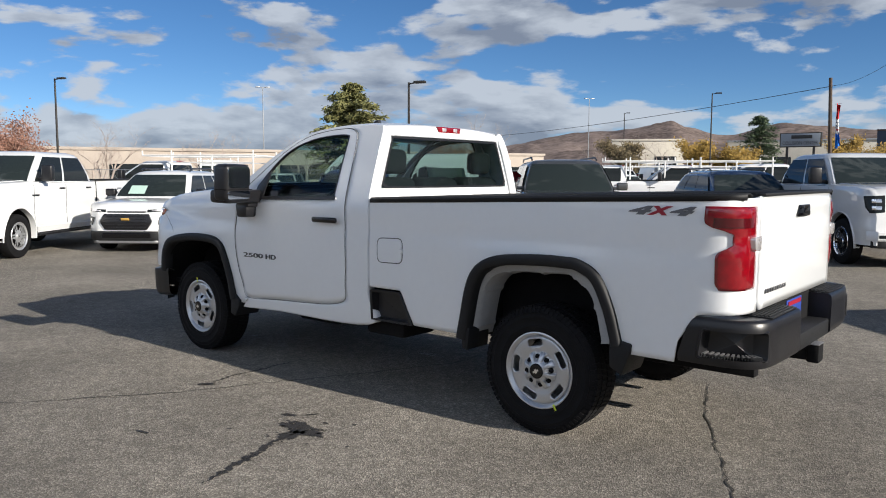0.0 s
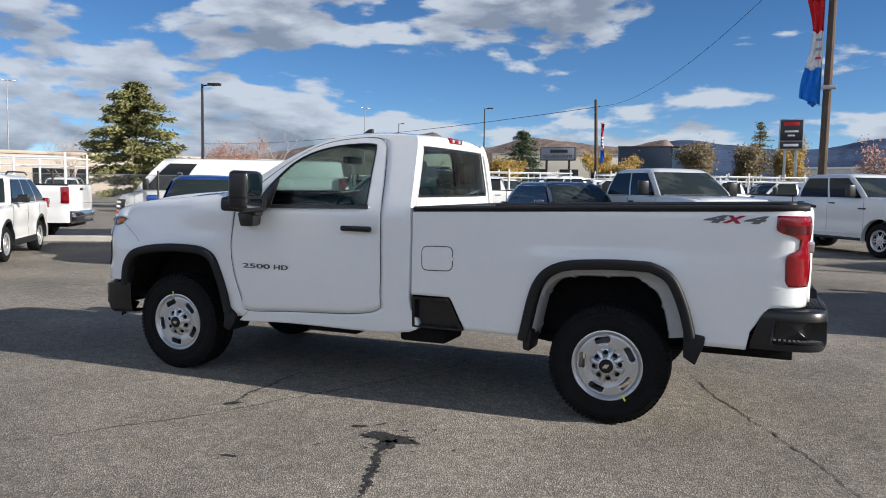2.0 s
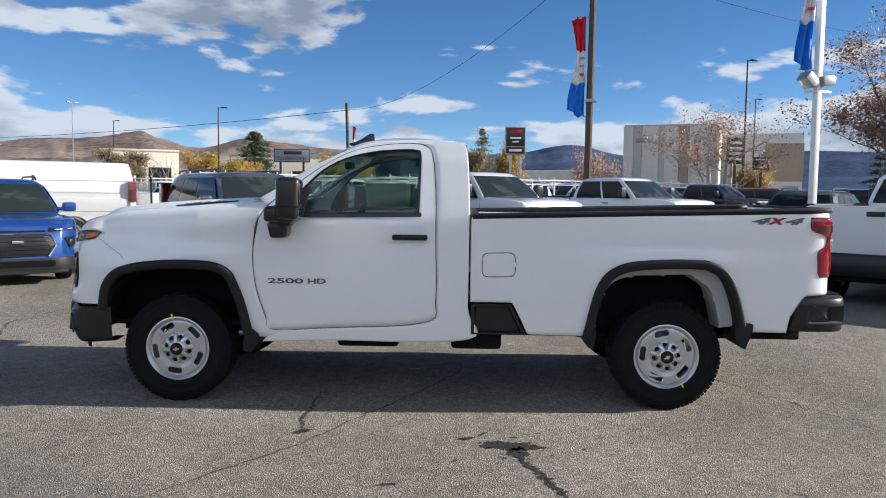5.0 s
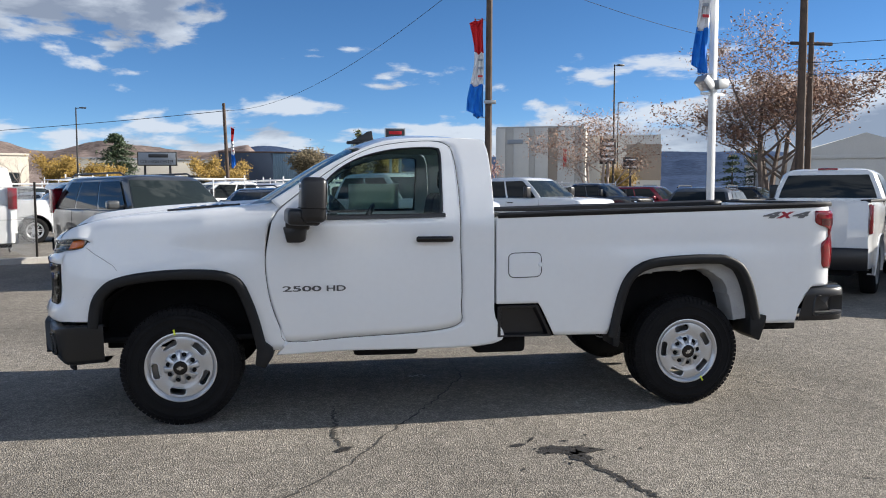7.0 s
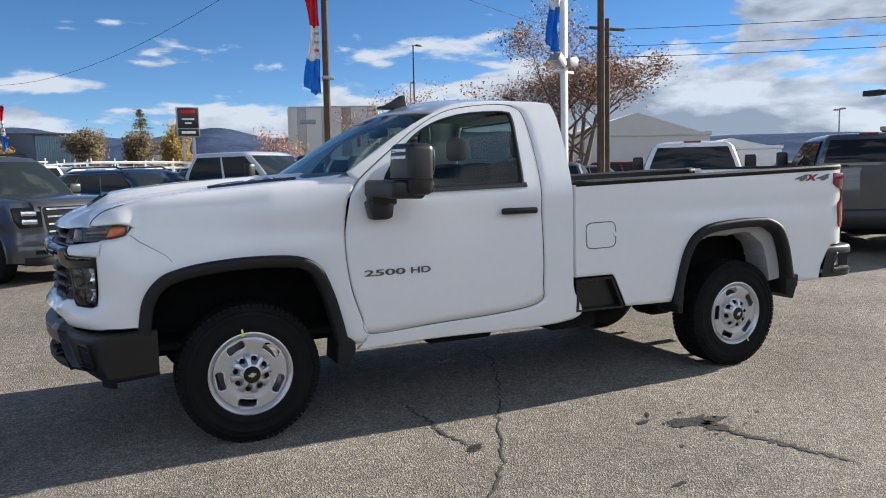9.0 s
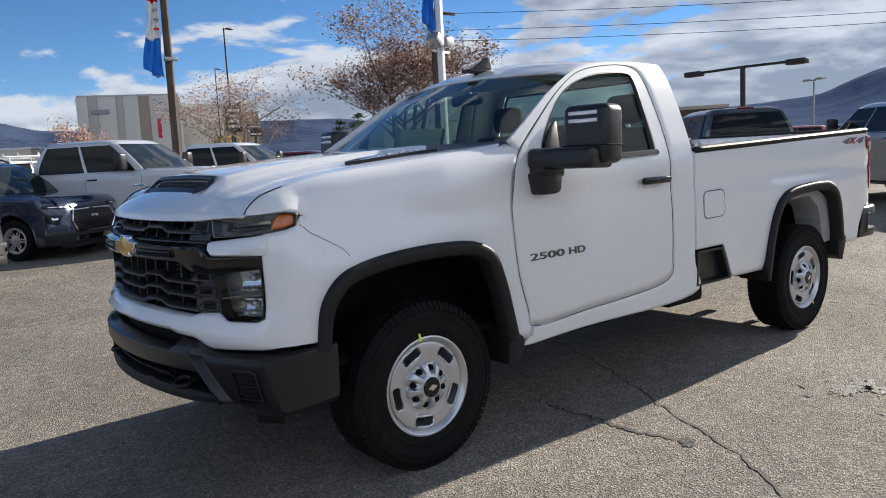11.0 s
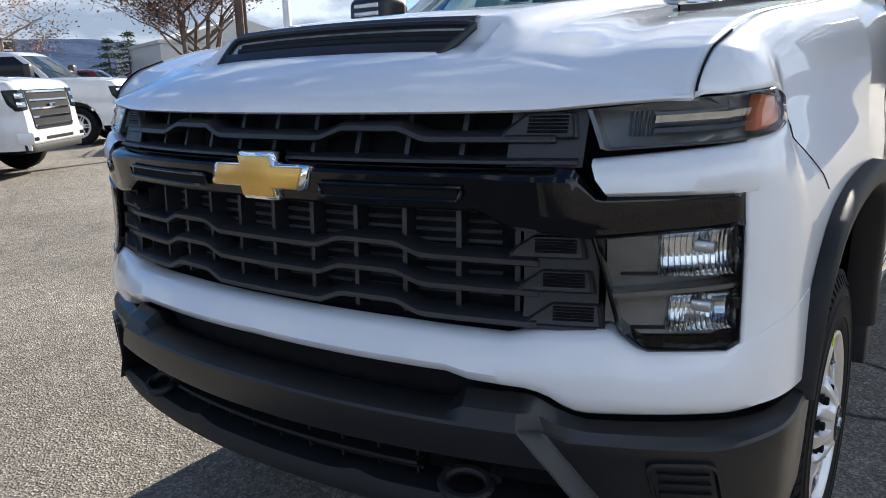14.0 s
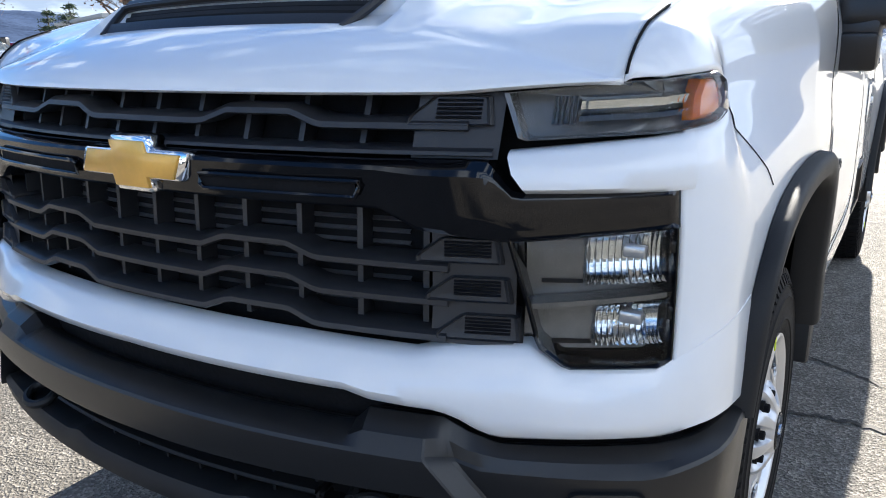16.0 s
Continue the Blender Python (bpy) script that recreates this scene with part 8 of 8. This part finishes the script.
bedsoil = Geo().grid([[(-27.1 + 21.3 * t, 0.75 + 12.6 * t, 0.05), (-27.35 + 21.3 * t, 1.15 + 12.6 * t, 0.05)] for t in (0, 0.5, 1)])
tagged(bedsoil.make("planting_strip", SOIL), "strip of brown mulch along the fence", "mulch", kind="structure")


def bollard(x, y):
    top = empty("bollard", "white chain post with a red cap", "post", pose(x, y, 0))
    Geo().tube([(0, 0, 0), (0, 0, 0.72)], 0.055, 12).make("post", POLE_WHITE, top)
    Geo().lathe([(0.058, 0), (0.058, 0.06), (0.04, 0.085), (0.0, 0.09)], 12, m=pose(0, 0, 0.70, 90, 0, 0)).make("cap", FLAG_RED, top)
    for s in (-1, 1):
        pts = [(s * 1.3 * t, -s * 1.0 * t, 0.62 - 0.6 * t * (1 - t) * 1.4) for t in (k / 12 for k in range(13))]
        Geo().tube(pts, 0.014, 5).make("chain", POLE_GREY, top)


bollard(9.4, 13.2)
bollard(11.75, 6.45)


# ---- signs ----
def tower_sign():
    top = empty("pylon_sign", "black dealership pylon sign on two grey posts", "sign", pose(7.09, 68.8, 0))
    for x in (-0.45, 0.45):
        Geo().box(x - 0.12, x + 0.12, -0.12, 0.12, 0, 5.6, 0.02).make("post", POLE_GREY, top)
    Geo().box(-1.0, 1.0, -0.25, 0.25, 5.25, 7.95, 0.04).make("frame", POLE_GREY, top)
    Geo().box(-0.9, 0.9, -0.275, -0.245, 6.05, 7.85, 0.01).make("panel", SIGN_BLACK, top)
    Geo().box(-0.9, 0.9, -0.275, -0.245, 5.35, 5.98, 0.01).make("panel", SIGN_BLACK, top)
    for z, w, hgt, mat in ((7.35, 0.62, 0.30, FLAG_RED), (6.78, 0.55, 0.16, FLAG_WHITE), (6.42, 0.30, 0.16, FLAG_WHITE), (5.55, 0.60, 0.22, FLAG_WHITE)):
        Geo().box(-w, w, -0.29, -0.272, z, z + hgt, 0.01).make("letter_bar", mat, top)


def board_sign():
    top = empty("board_sign", "grey collision centre sign board on short posts", "sign", pose(-24.7, 113, 0))
    for x in (-1.8, 1.8):
        Geo().box(x - 0.15, x + 0.15, -0.15, 0.15, 0, 6.0, 0.02).make("post", POLE_DARK, top)
    Geo().box(-2.8, 2.8, -0.3, 0.3, 5.85, 7.9, 0.05).make("frame", POLE_DARK, top)
    Geo().box(-2.65, 2.65, -0.33, -0.29, 5.98, 7.78, 0.02).make("panel", SIGN_GREY, top)
    Geo().box(-1.2, 1.6, -0.36, -0.325, 7.05, 7.55, 0.02).make("letter_bar", SIGN_BLACK, top)
    lettering("sign_lettering", "COLLISION CENTER", 0.62, SIGN_BLACK, pose(0, -0.345, 6.42, 90, 0, 0), top, 0.01, 1.0, fit=(4.7, 0.5))


def small_sign(x, y, z, w, h, mat, label, bars=3):
    top = empty("road_sign", label, "sign", pose(x, y, 0), "roadside signs")
    Geo().box(-0.08, 0.08, -0.06, 0.06, 0, z - h / 2, 0.01).make("post", POLE_DARK, top)
    Geo().box(-w / 2, w / 2, -0.07, 0.07, z - h / 2, z + h / 2, 0.02).make("panel", mat, top)
    for k in range(bars):
        zz = lerp(z - h * 0.3, z + h * 0.3, k / max(1, bars - 1))
        Geo().box(-w * 0.35, w * 0.35, -0.085, -0.068, zz - h * 0.05, zz + h * 0.05).make("letter_bar", FLAG_WHITE, top)


tower_sign()
board_sign()
small_sign(40.7, 118, 7.6, 3.2, 3.0, SIGN_RED, "red roadside sign with white lettering", 2)
small_sign(22.5, 52, 4.9, 1.3, 2.0, SIGN_BLACK, "black service sign with pale lettering", 4)
small_sign(25.6, 55, 4.1, 1.3, 1.0, SIGN_BLACK, "small black sign with pale lettering", 2)


# ---- buildings ----
def wall_block(parent, name, x0, x1, y0, y1, z0, z1, mat):
    return Geo().box(x0, x1, y0, y1, z0, z1, 0.02).make(name, mat, parent)


def striped_hall():
    top = empty("striped_warehouse", "tall warehouse with pale, grey and brown wall panels", "building", pose(28.5, 122, 0, 0, 0, -20))
    stripes = [(0, 1.6, PANEL_LIGHT), (1.6, 3.0, PANEL_GREY), (3.0, 5.6, PANEL_LIGHT), (5.6, 6.6, PANEL_GREY), (6.6, 8.8, PANEL_LIGHT), (8.8, 10.4, PANEL_BROWN), (10.4, 13.2, PANEL_LIGHT), (13.2, 14.6, PANEL_GREY)]
    for k, (a, b, mat) in enumerate(stripes):
        wall_block(top, "wall_panel", a, b - 0.03, 0.0 + 0.02 * (k % 2), 0.6, 0, 12.6, mat)
    wall_block(top, "core", 0.05, 14.55, 0.65, 39.9, 0, 12.2, PANEL_GREY)
    wall_block(top, "side_wall", 14.6, 15.0, 0.1, 40, 0, 12.4, CREAM)
    wall_block(top, "annex", 15.0, 28, 14, 40, 0, 12.2, PANEL_LIGHT)
    wall_block(top, "annex_band", 22, 28.1, 13.9, 14.2, 4.0, 10.5, PANEL_BROWN)
    wall_block(top, "roof", 0.1, 14.7, 0.3, 40, 12.2, 12.9, PANEL_GREY)
    Geo().box(2.0, 4.6, -0.2, 0.0, 10.0, 10.7, 0.05).make("wall_sign", SIGN_GREY, top)
    for x in (16.5, 20.0, 25.0):
        Geo().box(x, x + 2.4, 13.85, 14.1, 0, 3.2, 0.05).make("door", SIGN_GREY, top)


def metal_shed():
    top = empty("metal_shed", "blue-grey metal shed with a navy flank and pale base", "building", pose(-19, 135, 0))
    wall_block(top, "wall", 0, 9.4, 0, 14, 3.2, 9.0, NAVY_WALL)
    for k in range(16):
        wall_block(top, "siding_panel", 9.42 + k * 0.34, 9.42 + k * 0.34 + 0.28, 0.05, 0.3, 3.4, 8.9, METAL_BLUE)
    wall_block(top, "base", 0.05, 15, 0.1, 14, 0, 3.2, CREAM)
    wall_block(top, "core", 9.4, 14.9, 0.2, 14, 3.2, 8.7, METAL_BLUE)
    wall_block(top, "roof", -0.1, 15, -0.05, 14, 9.0, 9.25, ROOF_DARK)


def low_hall(name, label, p, q, h, mat, depth=12, windows=0, roof=ROOF_DARK, base=None):
    a, b = Vector((*p, 0)), Vector((*q, 0))
    length = (b - a).length
    top = empty(name, label, "building", pose(p[0], p[1], 0, 0, 0, math.degrees(math.atan2(q[1] - p[1], q[0] - p[0]))))
    wall_block(top, "wall", 0, length, 0, depth, 0, h, mat)
    wall_block(top, "roof", -0.15, length + 0.15, -0.15, depth + 0.15, h, h + 0.35, roof)
    for k in range(windows):
        x = (k + 0.5) * length / windows
        w = Geo().box(x - length / windows * 0.3, x + length / windows * 0.3, -0.06, 0.05, h * 0.25, h * 0.65, 0.02).make("window", CAR_GLASS, top)
    return top


def gable_hall(name, label, p, q, h, ridge, depth, mat):
    top = low_hall(name, label, p, q, h, mat, depth, 0, mat)
    length = math.hypot(q[0] - p[0], q[1] - p[1])
    Geo().prism([(-0.1, h), (length + 0.1, h), (length / 2, ridge)], "y", 0.0, depth, 0.0).make("gable", mat, top)


striped_hall()
metal_shed()
low_hall("beige_warehouse", "long low beige warehouse beyond the lot", (-95, 12), (-52, 88), 4.4, BEIGE, 15, 9, BEIGE)
low_hall("cream_building", "cream block building behind bare trees", (-62, 128), (-50, 133), 8.2, CREAM, 12, 2, CREAM)
low_hall("white_building", "long white low building in the distance", (-48, 150), (-10, 158), 8.4, CREAM, 12, 6, POLE_GREY)
low_hall("pale_building", "pale low building in the distance", (10, 165), (27, 150), 6.0, CREAM, 12, 3, POLE_WHITE)
gable_hall("gabled_hall", "pale gabled hall behind a bare tree", (43, 62), (57, 56), 4.8, 7.2, 24, PANEL_LIGHT)
gable_hall("white_hall", "small white gabled building", (57, 60), (66, 55), 3.3, 4.5, 20, POLE_WHITE)
low_hall("flat_building", "low dark building with a pale roof edge", (63.6, 41.8), (66.4, 37.4), 4.4, ROOF_DARK, 7, 2, BEIGE)
# added wall, out of view, closing the lot behind the viewpoint
low_hall("unseen_back_wall", "plain pale wall added out of view, closing the lot behind", (-40, -45), (60, -45), 6.0, CREAM, 6, 0, CREAM)


# ---- trees ----
def branch_tree(name, label, x, y, h, spread, leaf_mat, leaves, size, seed, trunk_r=0.16, trunks=1, twigs=3, bark=None, fork=0.28, shape=1.0, leaf_low=0.4):
    """A tapered trunk that forks into limbs and twigs, with single leaves spread along the outer twigs."""
    rng = random.Random(seed)
    top = empty(name, label, "tree", pose(x, y, 0))
    wood, tips = Geo(), []

    def grow(p, d, length, r, depth):
        pts, radii = [p], [r]
        for k in range(4):
            d = (d + Vector((rng.uniform(-1, 1), rng.uniform(-1, 1), rng.uniform(-0.2, 0.7))) * (0.13 + 0.03 * depth)).normalized()
            p = p + d * length / 4
            pts.append(p)
            radii.append(r * (1 - 0.12 * (k + 1)))
            if depth >= twigs - 1:
                tips.append(p)
        wood.tube(pts, radii, 6 if depth < 2 else 4, caps=False)
        if depth < twigs:
            for k in range(3 if depth < 2 else 4):
                side = Vector((rng.uniform(-1, 1), rng.uniform(-1, 1), 0)).normalized()
                nd = (d * (0.75 if depth else 0.9) + side * (0.75 * spread / h * 2.2) + Vector((0, 0, 0.18 * shape))).normalized()
                start = pts[rng.choice((2, 3, 4))]
                grow(start, nd, length * rng.uniform(0.55, 0.8), radii[-1] * 0.75, depth + 1)
    for k in range(trunks):
        a = k * 2.2 + seed
        lean = Vector((math.cos(a), math.sin(a), 0)) * (0.22 if trunks > 1 else 0.05)
        grow(Vector((0.25 * math.cos(a) * (trunks > 1), 0.25 * math.sin(a) * (trunks > 1), -0.1)), (Vector((0, 0, 1)) + lean).normalized(), h * fork * 1.25, trunk_r, 0)
    wood.make("trunk", bark or BARK, top)
    if leaves:
        crown = Geo()
        for k in range(leaves):
            p = rng.choice(tips) + Vector((rng.gauss(0, 1), rng.gauss(0, 1), rng.gauss(0, 1))) * max(0.30, size * 1.6)
            u = Vector((rng.gauss(0, 1), rng.gauss(0, 1), rng.gauss(0, 1))).normalized()
            v = u.orthogonal().normalized()
            s = size * rng.uniform(0.6, 1.3)
            crown.v += [tuple(p - u * s * 0.6), tuple(p + v * s * 0.35), tuple(p + u * s * 0.6), tuple(p - v * s * 0.35)]
            b = len(crown.v) - 4
            crown.f.append((b, b + 1, b + 2, b + 3))
        me = bpy.data.meshes.new("crown")
        me.from_pydata(crown.v, [], crown.f)
        me.materials.append(leaf_mat)
        ob = new("crown", me)
        ob.parent = top
        ob["kind"] = "stuff"
    return top


def conifer(name, label, x, y, h, r, mat, seed, tufts=2600, broad=0.75):
    rng = random.Random(seed)
    top = empty(name, label, "tree", pose(x, y, 0))
    wood = Geo().tube([(0, 0, -0.1), (0, 0, h * 0.5), (0, 0, h)], [0.02 * h + 0.06, 0.012 * h + 0.03, 0.02], 7)
    crown = Geo()
    levels = int(h * 2.4)
    for i in range(levels):
        t = (i + rng.random()) / levels
        z = h * (0.12 + 0.86 * t)
        for k in range(7):
            a = rng.uniform(0, math.tau)
            reach = r * (1 - t) ** broad * (0.72 + 0.28 * min(1.0, 3 * t)) * rng.uniform(0.5, 1.15) + 0.12
            tip = Vector((reach * math.cos(a), reach * math.sin(a), z - 0.10 * reach))
            root = Vector((0, 0, z + 0.05))
            wood.tube([root, tip], [0.03, 0.008], 4, caps=False)
            for q in range(max(6, tufts // (levels * 7))):
                f = rng.uniform(0.15, 1.05)
                p = root.lerp(tip, f) + Vector((rng.gauss(0, 1), rng.gauss(0, 1), rng.gauss(0, 0.7))) * 0.10 * (r * 0.35 + 0.4)
                u = (tip - root).normalized() + Vector((rng.gauss(0, 0.6), rng.gauss(0, 0.6), rng.gauss(0, 0.5)))
                u.normalize()
                v = u.cross(Vector((rng.gauss(0, 1), rng.gauss(0, 1), rng.gauss(0, 1)))).normalized()
                s = rng.uniform(0.6, 1.3) * (0.085 + 0.022 * r)
                b = len(crown.v)
                crown.v += [tuple(p - u * s), tuple(p + v * s * 0.32), tuple(p + u * s), tuple(p - v * s * 0.32)]
                crown.f.append((b, b + 1, b + 2, b + 3))
    wood.make("trunk", BARK, top)
    me = bpy.data.meshes.new("crown")
    me.from_pydata(crown.v, [], crown.f)
    me.materials.append(mat)
    ob = new("crown", me)
    ob.parent = top
    ob["kind"] = "stuff"


branch_tree("autumn_tree", "tall tree with several trunks and sparse dry brown leaves", 26.4, 35.5, 13.4, 10.6, LEAF_BROWN, 22000, 0.15, 5, 0.22, 5, 4, fork=0.30)
branch_tree("autumn_tree", "small spreading tree with sparse brown leaves", 17.8, 40.5, 10.2, 9.6, LEAF_BROWN, 4200, 0.12, 11, 0.15, 3, 4, fork=0.29, bark=PALE_BARK)
branch_tree("autumn_tree", "thin pale tree with sparse leaves before the warehouse", 13.6, 61.0, 8.0, 4.6, LEAF_RUST, 1300, 0.18, 21, 0.13, 1, 4, bark=PALE_BARK)
conifer("pine_tree", "broad yellow-green pine tree beyond the fence", -30.3, 30.0, 7.4, 3.2, NEEDLES_YELLOW, 3, 30000, 0.42)
conifer("pine_tree", "dark green pine tree by the sign", -31.0, 115.0, 11.0, 4.6, NEEDLES, 4, 14000, 0.5)
conifer("pine_tree", "dark green pine tree in the distance", 4.6, 100.0, 10.5, 3.0, NEEDLES_YELLOW, 8, 3500, 0.7)
for k, (x, y, h, r) in enumerate(((44, 72, 6.0, 2.2), (49, 76, 7.0, 2.6))):
    conifer("pine_tree", "dark green pine tree among low buildings", x, y, h, r, NEEDLES, 30 + k, 2600, 0.6)
for k, (x, y, h, sp, mat, n) in enumerate(((-31.6, 93.1, 7.6, 4.0, LEAF_YELLOW, 4200), (-27.8, 94.5, 6.8, 3.0, LEAF_YELLOW, 2600), (-13.5, 95, 8.0, 4.6, LEAF_YELLOW, 4200), (8.2, 88, 9.0, 4.4, LEAF_YELLOW, 4600),
                                           (-1.0, 80, 8.6, 3.8, LEAF_OLIVE, 4200), (3.6, 84, 8.0, 3.4, LEAF_OLIVE, 3600), (35.0, 82, 6.4, 3.6, LEAF_YELLOW, 2600), (-38.0, 86.5, 7.8, 4.2, LEAF_OLIVE, 5200))):
    branch_tree("autumn_tree", "rounded autumn tree with %s leaves" % ("golden yellow" if mat is LEAF_YELLOW else "dull olive-brown"), x, y, h, sp, mat, int(n * 2.6), 0.21, 40 + k, 0.16, 2, 3, fork=0.30, shape=1.3)
branch_tree("autumn_tree", "rust-coloured autumn tree beyond the lot", -49.8, 17.0, 6.6, 4.0, LEAF_RUST, 6000, 0.14, 60, 0.14, 3, 4, bark=PALE_BARK)
branch_tree("autumn_tree", "rust-coloured autumn tree beyond the fence", -42.0, 55.0, 7.5, 3.8, LEAF_RUST, 5500, 0.13, 66, 0.14, 3, 4, bark=PALE_BARK)
for k, (x, y, h) in enumerate(((-56.4, 26.6, 7.2), (-67.8, 46.6, 7.8), (-60.0, 52.0, 7.5), (-47.0, 30.5, 6.2), (-44.0, 37.5, 6.6), (-38.0, 41.0, 6.4), (-49.5, 22.5, 5.8), (-36.0, 52.0, 8.2), (-42.0, 84.0, 7.5), (-35.0, 88.0, 8.0))):
    branch_tree("bare_tree", "bare pale tree with fine twigs", x, y, h, 3.6, None, 0, 0.2, 70 + k, 0.13, 2, 4, bark=PALE_BARK, fork=0.30)


# ---- rows of parked vehicles farther off ----
PROTO = {}


def far_vehicle(key, x, y, hx, hy):
    kind, paint, label, category, opts = FAR[key]
    m = parked(x, y, hx, hy)
    if key in PROTO:
        return copy_thing(PROTO[key], m)
    PROTO[key] = build_vehicle(key, kind, paint, label, category, m, "vehicles parked in far rows", **opts)
    return PROTO[key]


FAR = {
    "work_truck": ("regular", CAR_WHITE, "white work pickup with a steel ladder rack in a row", "pickup truck", {"rack": True}),
    "topper_truck": ("crew", CAR_WHITE, "white pickup with a closed bed topper in a row", "pickup truck", {"topper": True}),
    "white_suv": ("compact_suv", CAR_WHITE, "white compact SUV parked in a far row", "SUV", {"cladding": PLASTIC}),
    "silver_suv": ("midsize_suv", CAR_SILVER, "silver SUV parked in a far row", "SUV", {}),
    "red_suv": ("large_suv", CAR_RED, "dark red SUV parked in a far row", "SUV", {}),
    "black_suv": ("large_suv", CAR_BLACK, "black SUV parked in a far row", "SUV", {}),
    "dark_pickup": ("crew", CAR_BLACK, "black crew-cab pickup parked in a far row", "pickup truck", {}),
    "white_van": ("van", CAR_WHITE, "white cargo van parked in a far row", "van", {"rack": True}),
    "grey_sedan": ("sedan", CAR_GREY, "grey sedan parked in a far row", "car", {}),
}
build_vehicle("dark_suv", "midsize_suv", CAR_GREY, "dark grey SUV with roof rails behind a chain post", "SUV", parked(12.2, 14.6, 0.61, 0.79), rails=True)
rng = random.Random(7)
for k in range(11):
    far_vehicle("work_truck" if k % 5 != 2 else "topper_truck", -9.0 + 2.15 * k, 21.0 + 1.35 * k + rng.uniform(-0.3, 0.3), -0.86, -0.51)
for k in range(16):
    far_vehicle(("work_truck", "white_van", "topper_truck", "work_truck")[k % 4], -24.0 + 2.5 * k, 33.0 + 0.8 * k + rng.uniform(-0.4, 0.4), *H)
for k in range(12):
    far_vehicle(rng.choice(("white_suv", "silver_suv", "white_van", "white_suv", "black_suv")), -36.0 + 3.4 * k, 52.0 + rng.uniform(-0.5, 0.5), *H)
for k in range(10):
    far_vehicle(("black_suv", "red_suv", "dark_pickup", "red_suv", "grey_sedan", "black_suv", "silver_suv", "red_suv", "dark_pickup", "white_suv")[k], 9.5 + 2.9 * k, 29.0 + 0.3 * k, *H)
for row in range(2):
    for k in range(11):
        key = ("silver_suv", "white_suv", "black_suv", "grey_sedan", "white_suv", "white_suv", "dark_pickup", "silver_suv", "white_van", "red_suv", "grey_sedan")[(k * 3 + row * 4) % 11]
        far_vehicle(key, 34.0 + 8.5 * row + 1.3 * k, 27.5 + 1.0 * row - 2.9 * k, -0.9, 0.43)
for key, x, y in (("white_suv", -24.5, 19.5), ("silver_suv", -27.5, 22.5), ("white_suv", -22.0, 24.0), ("white_van", -31.0, 20.0), ("grey_sedan", -20.5, 27.5), ("silver_suv", -14.5, 22.0), ("white_suv", -11.0, 31.0)):
    far_vehicle(key, x, y, 0.75, -0.66)
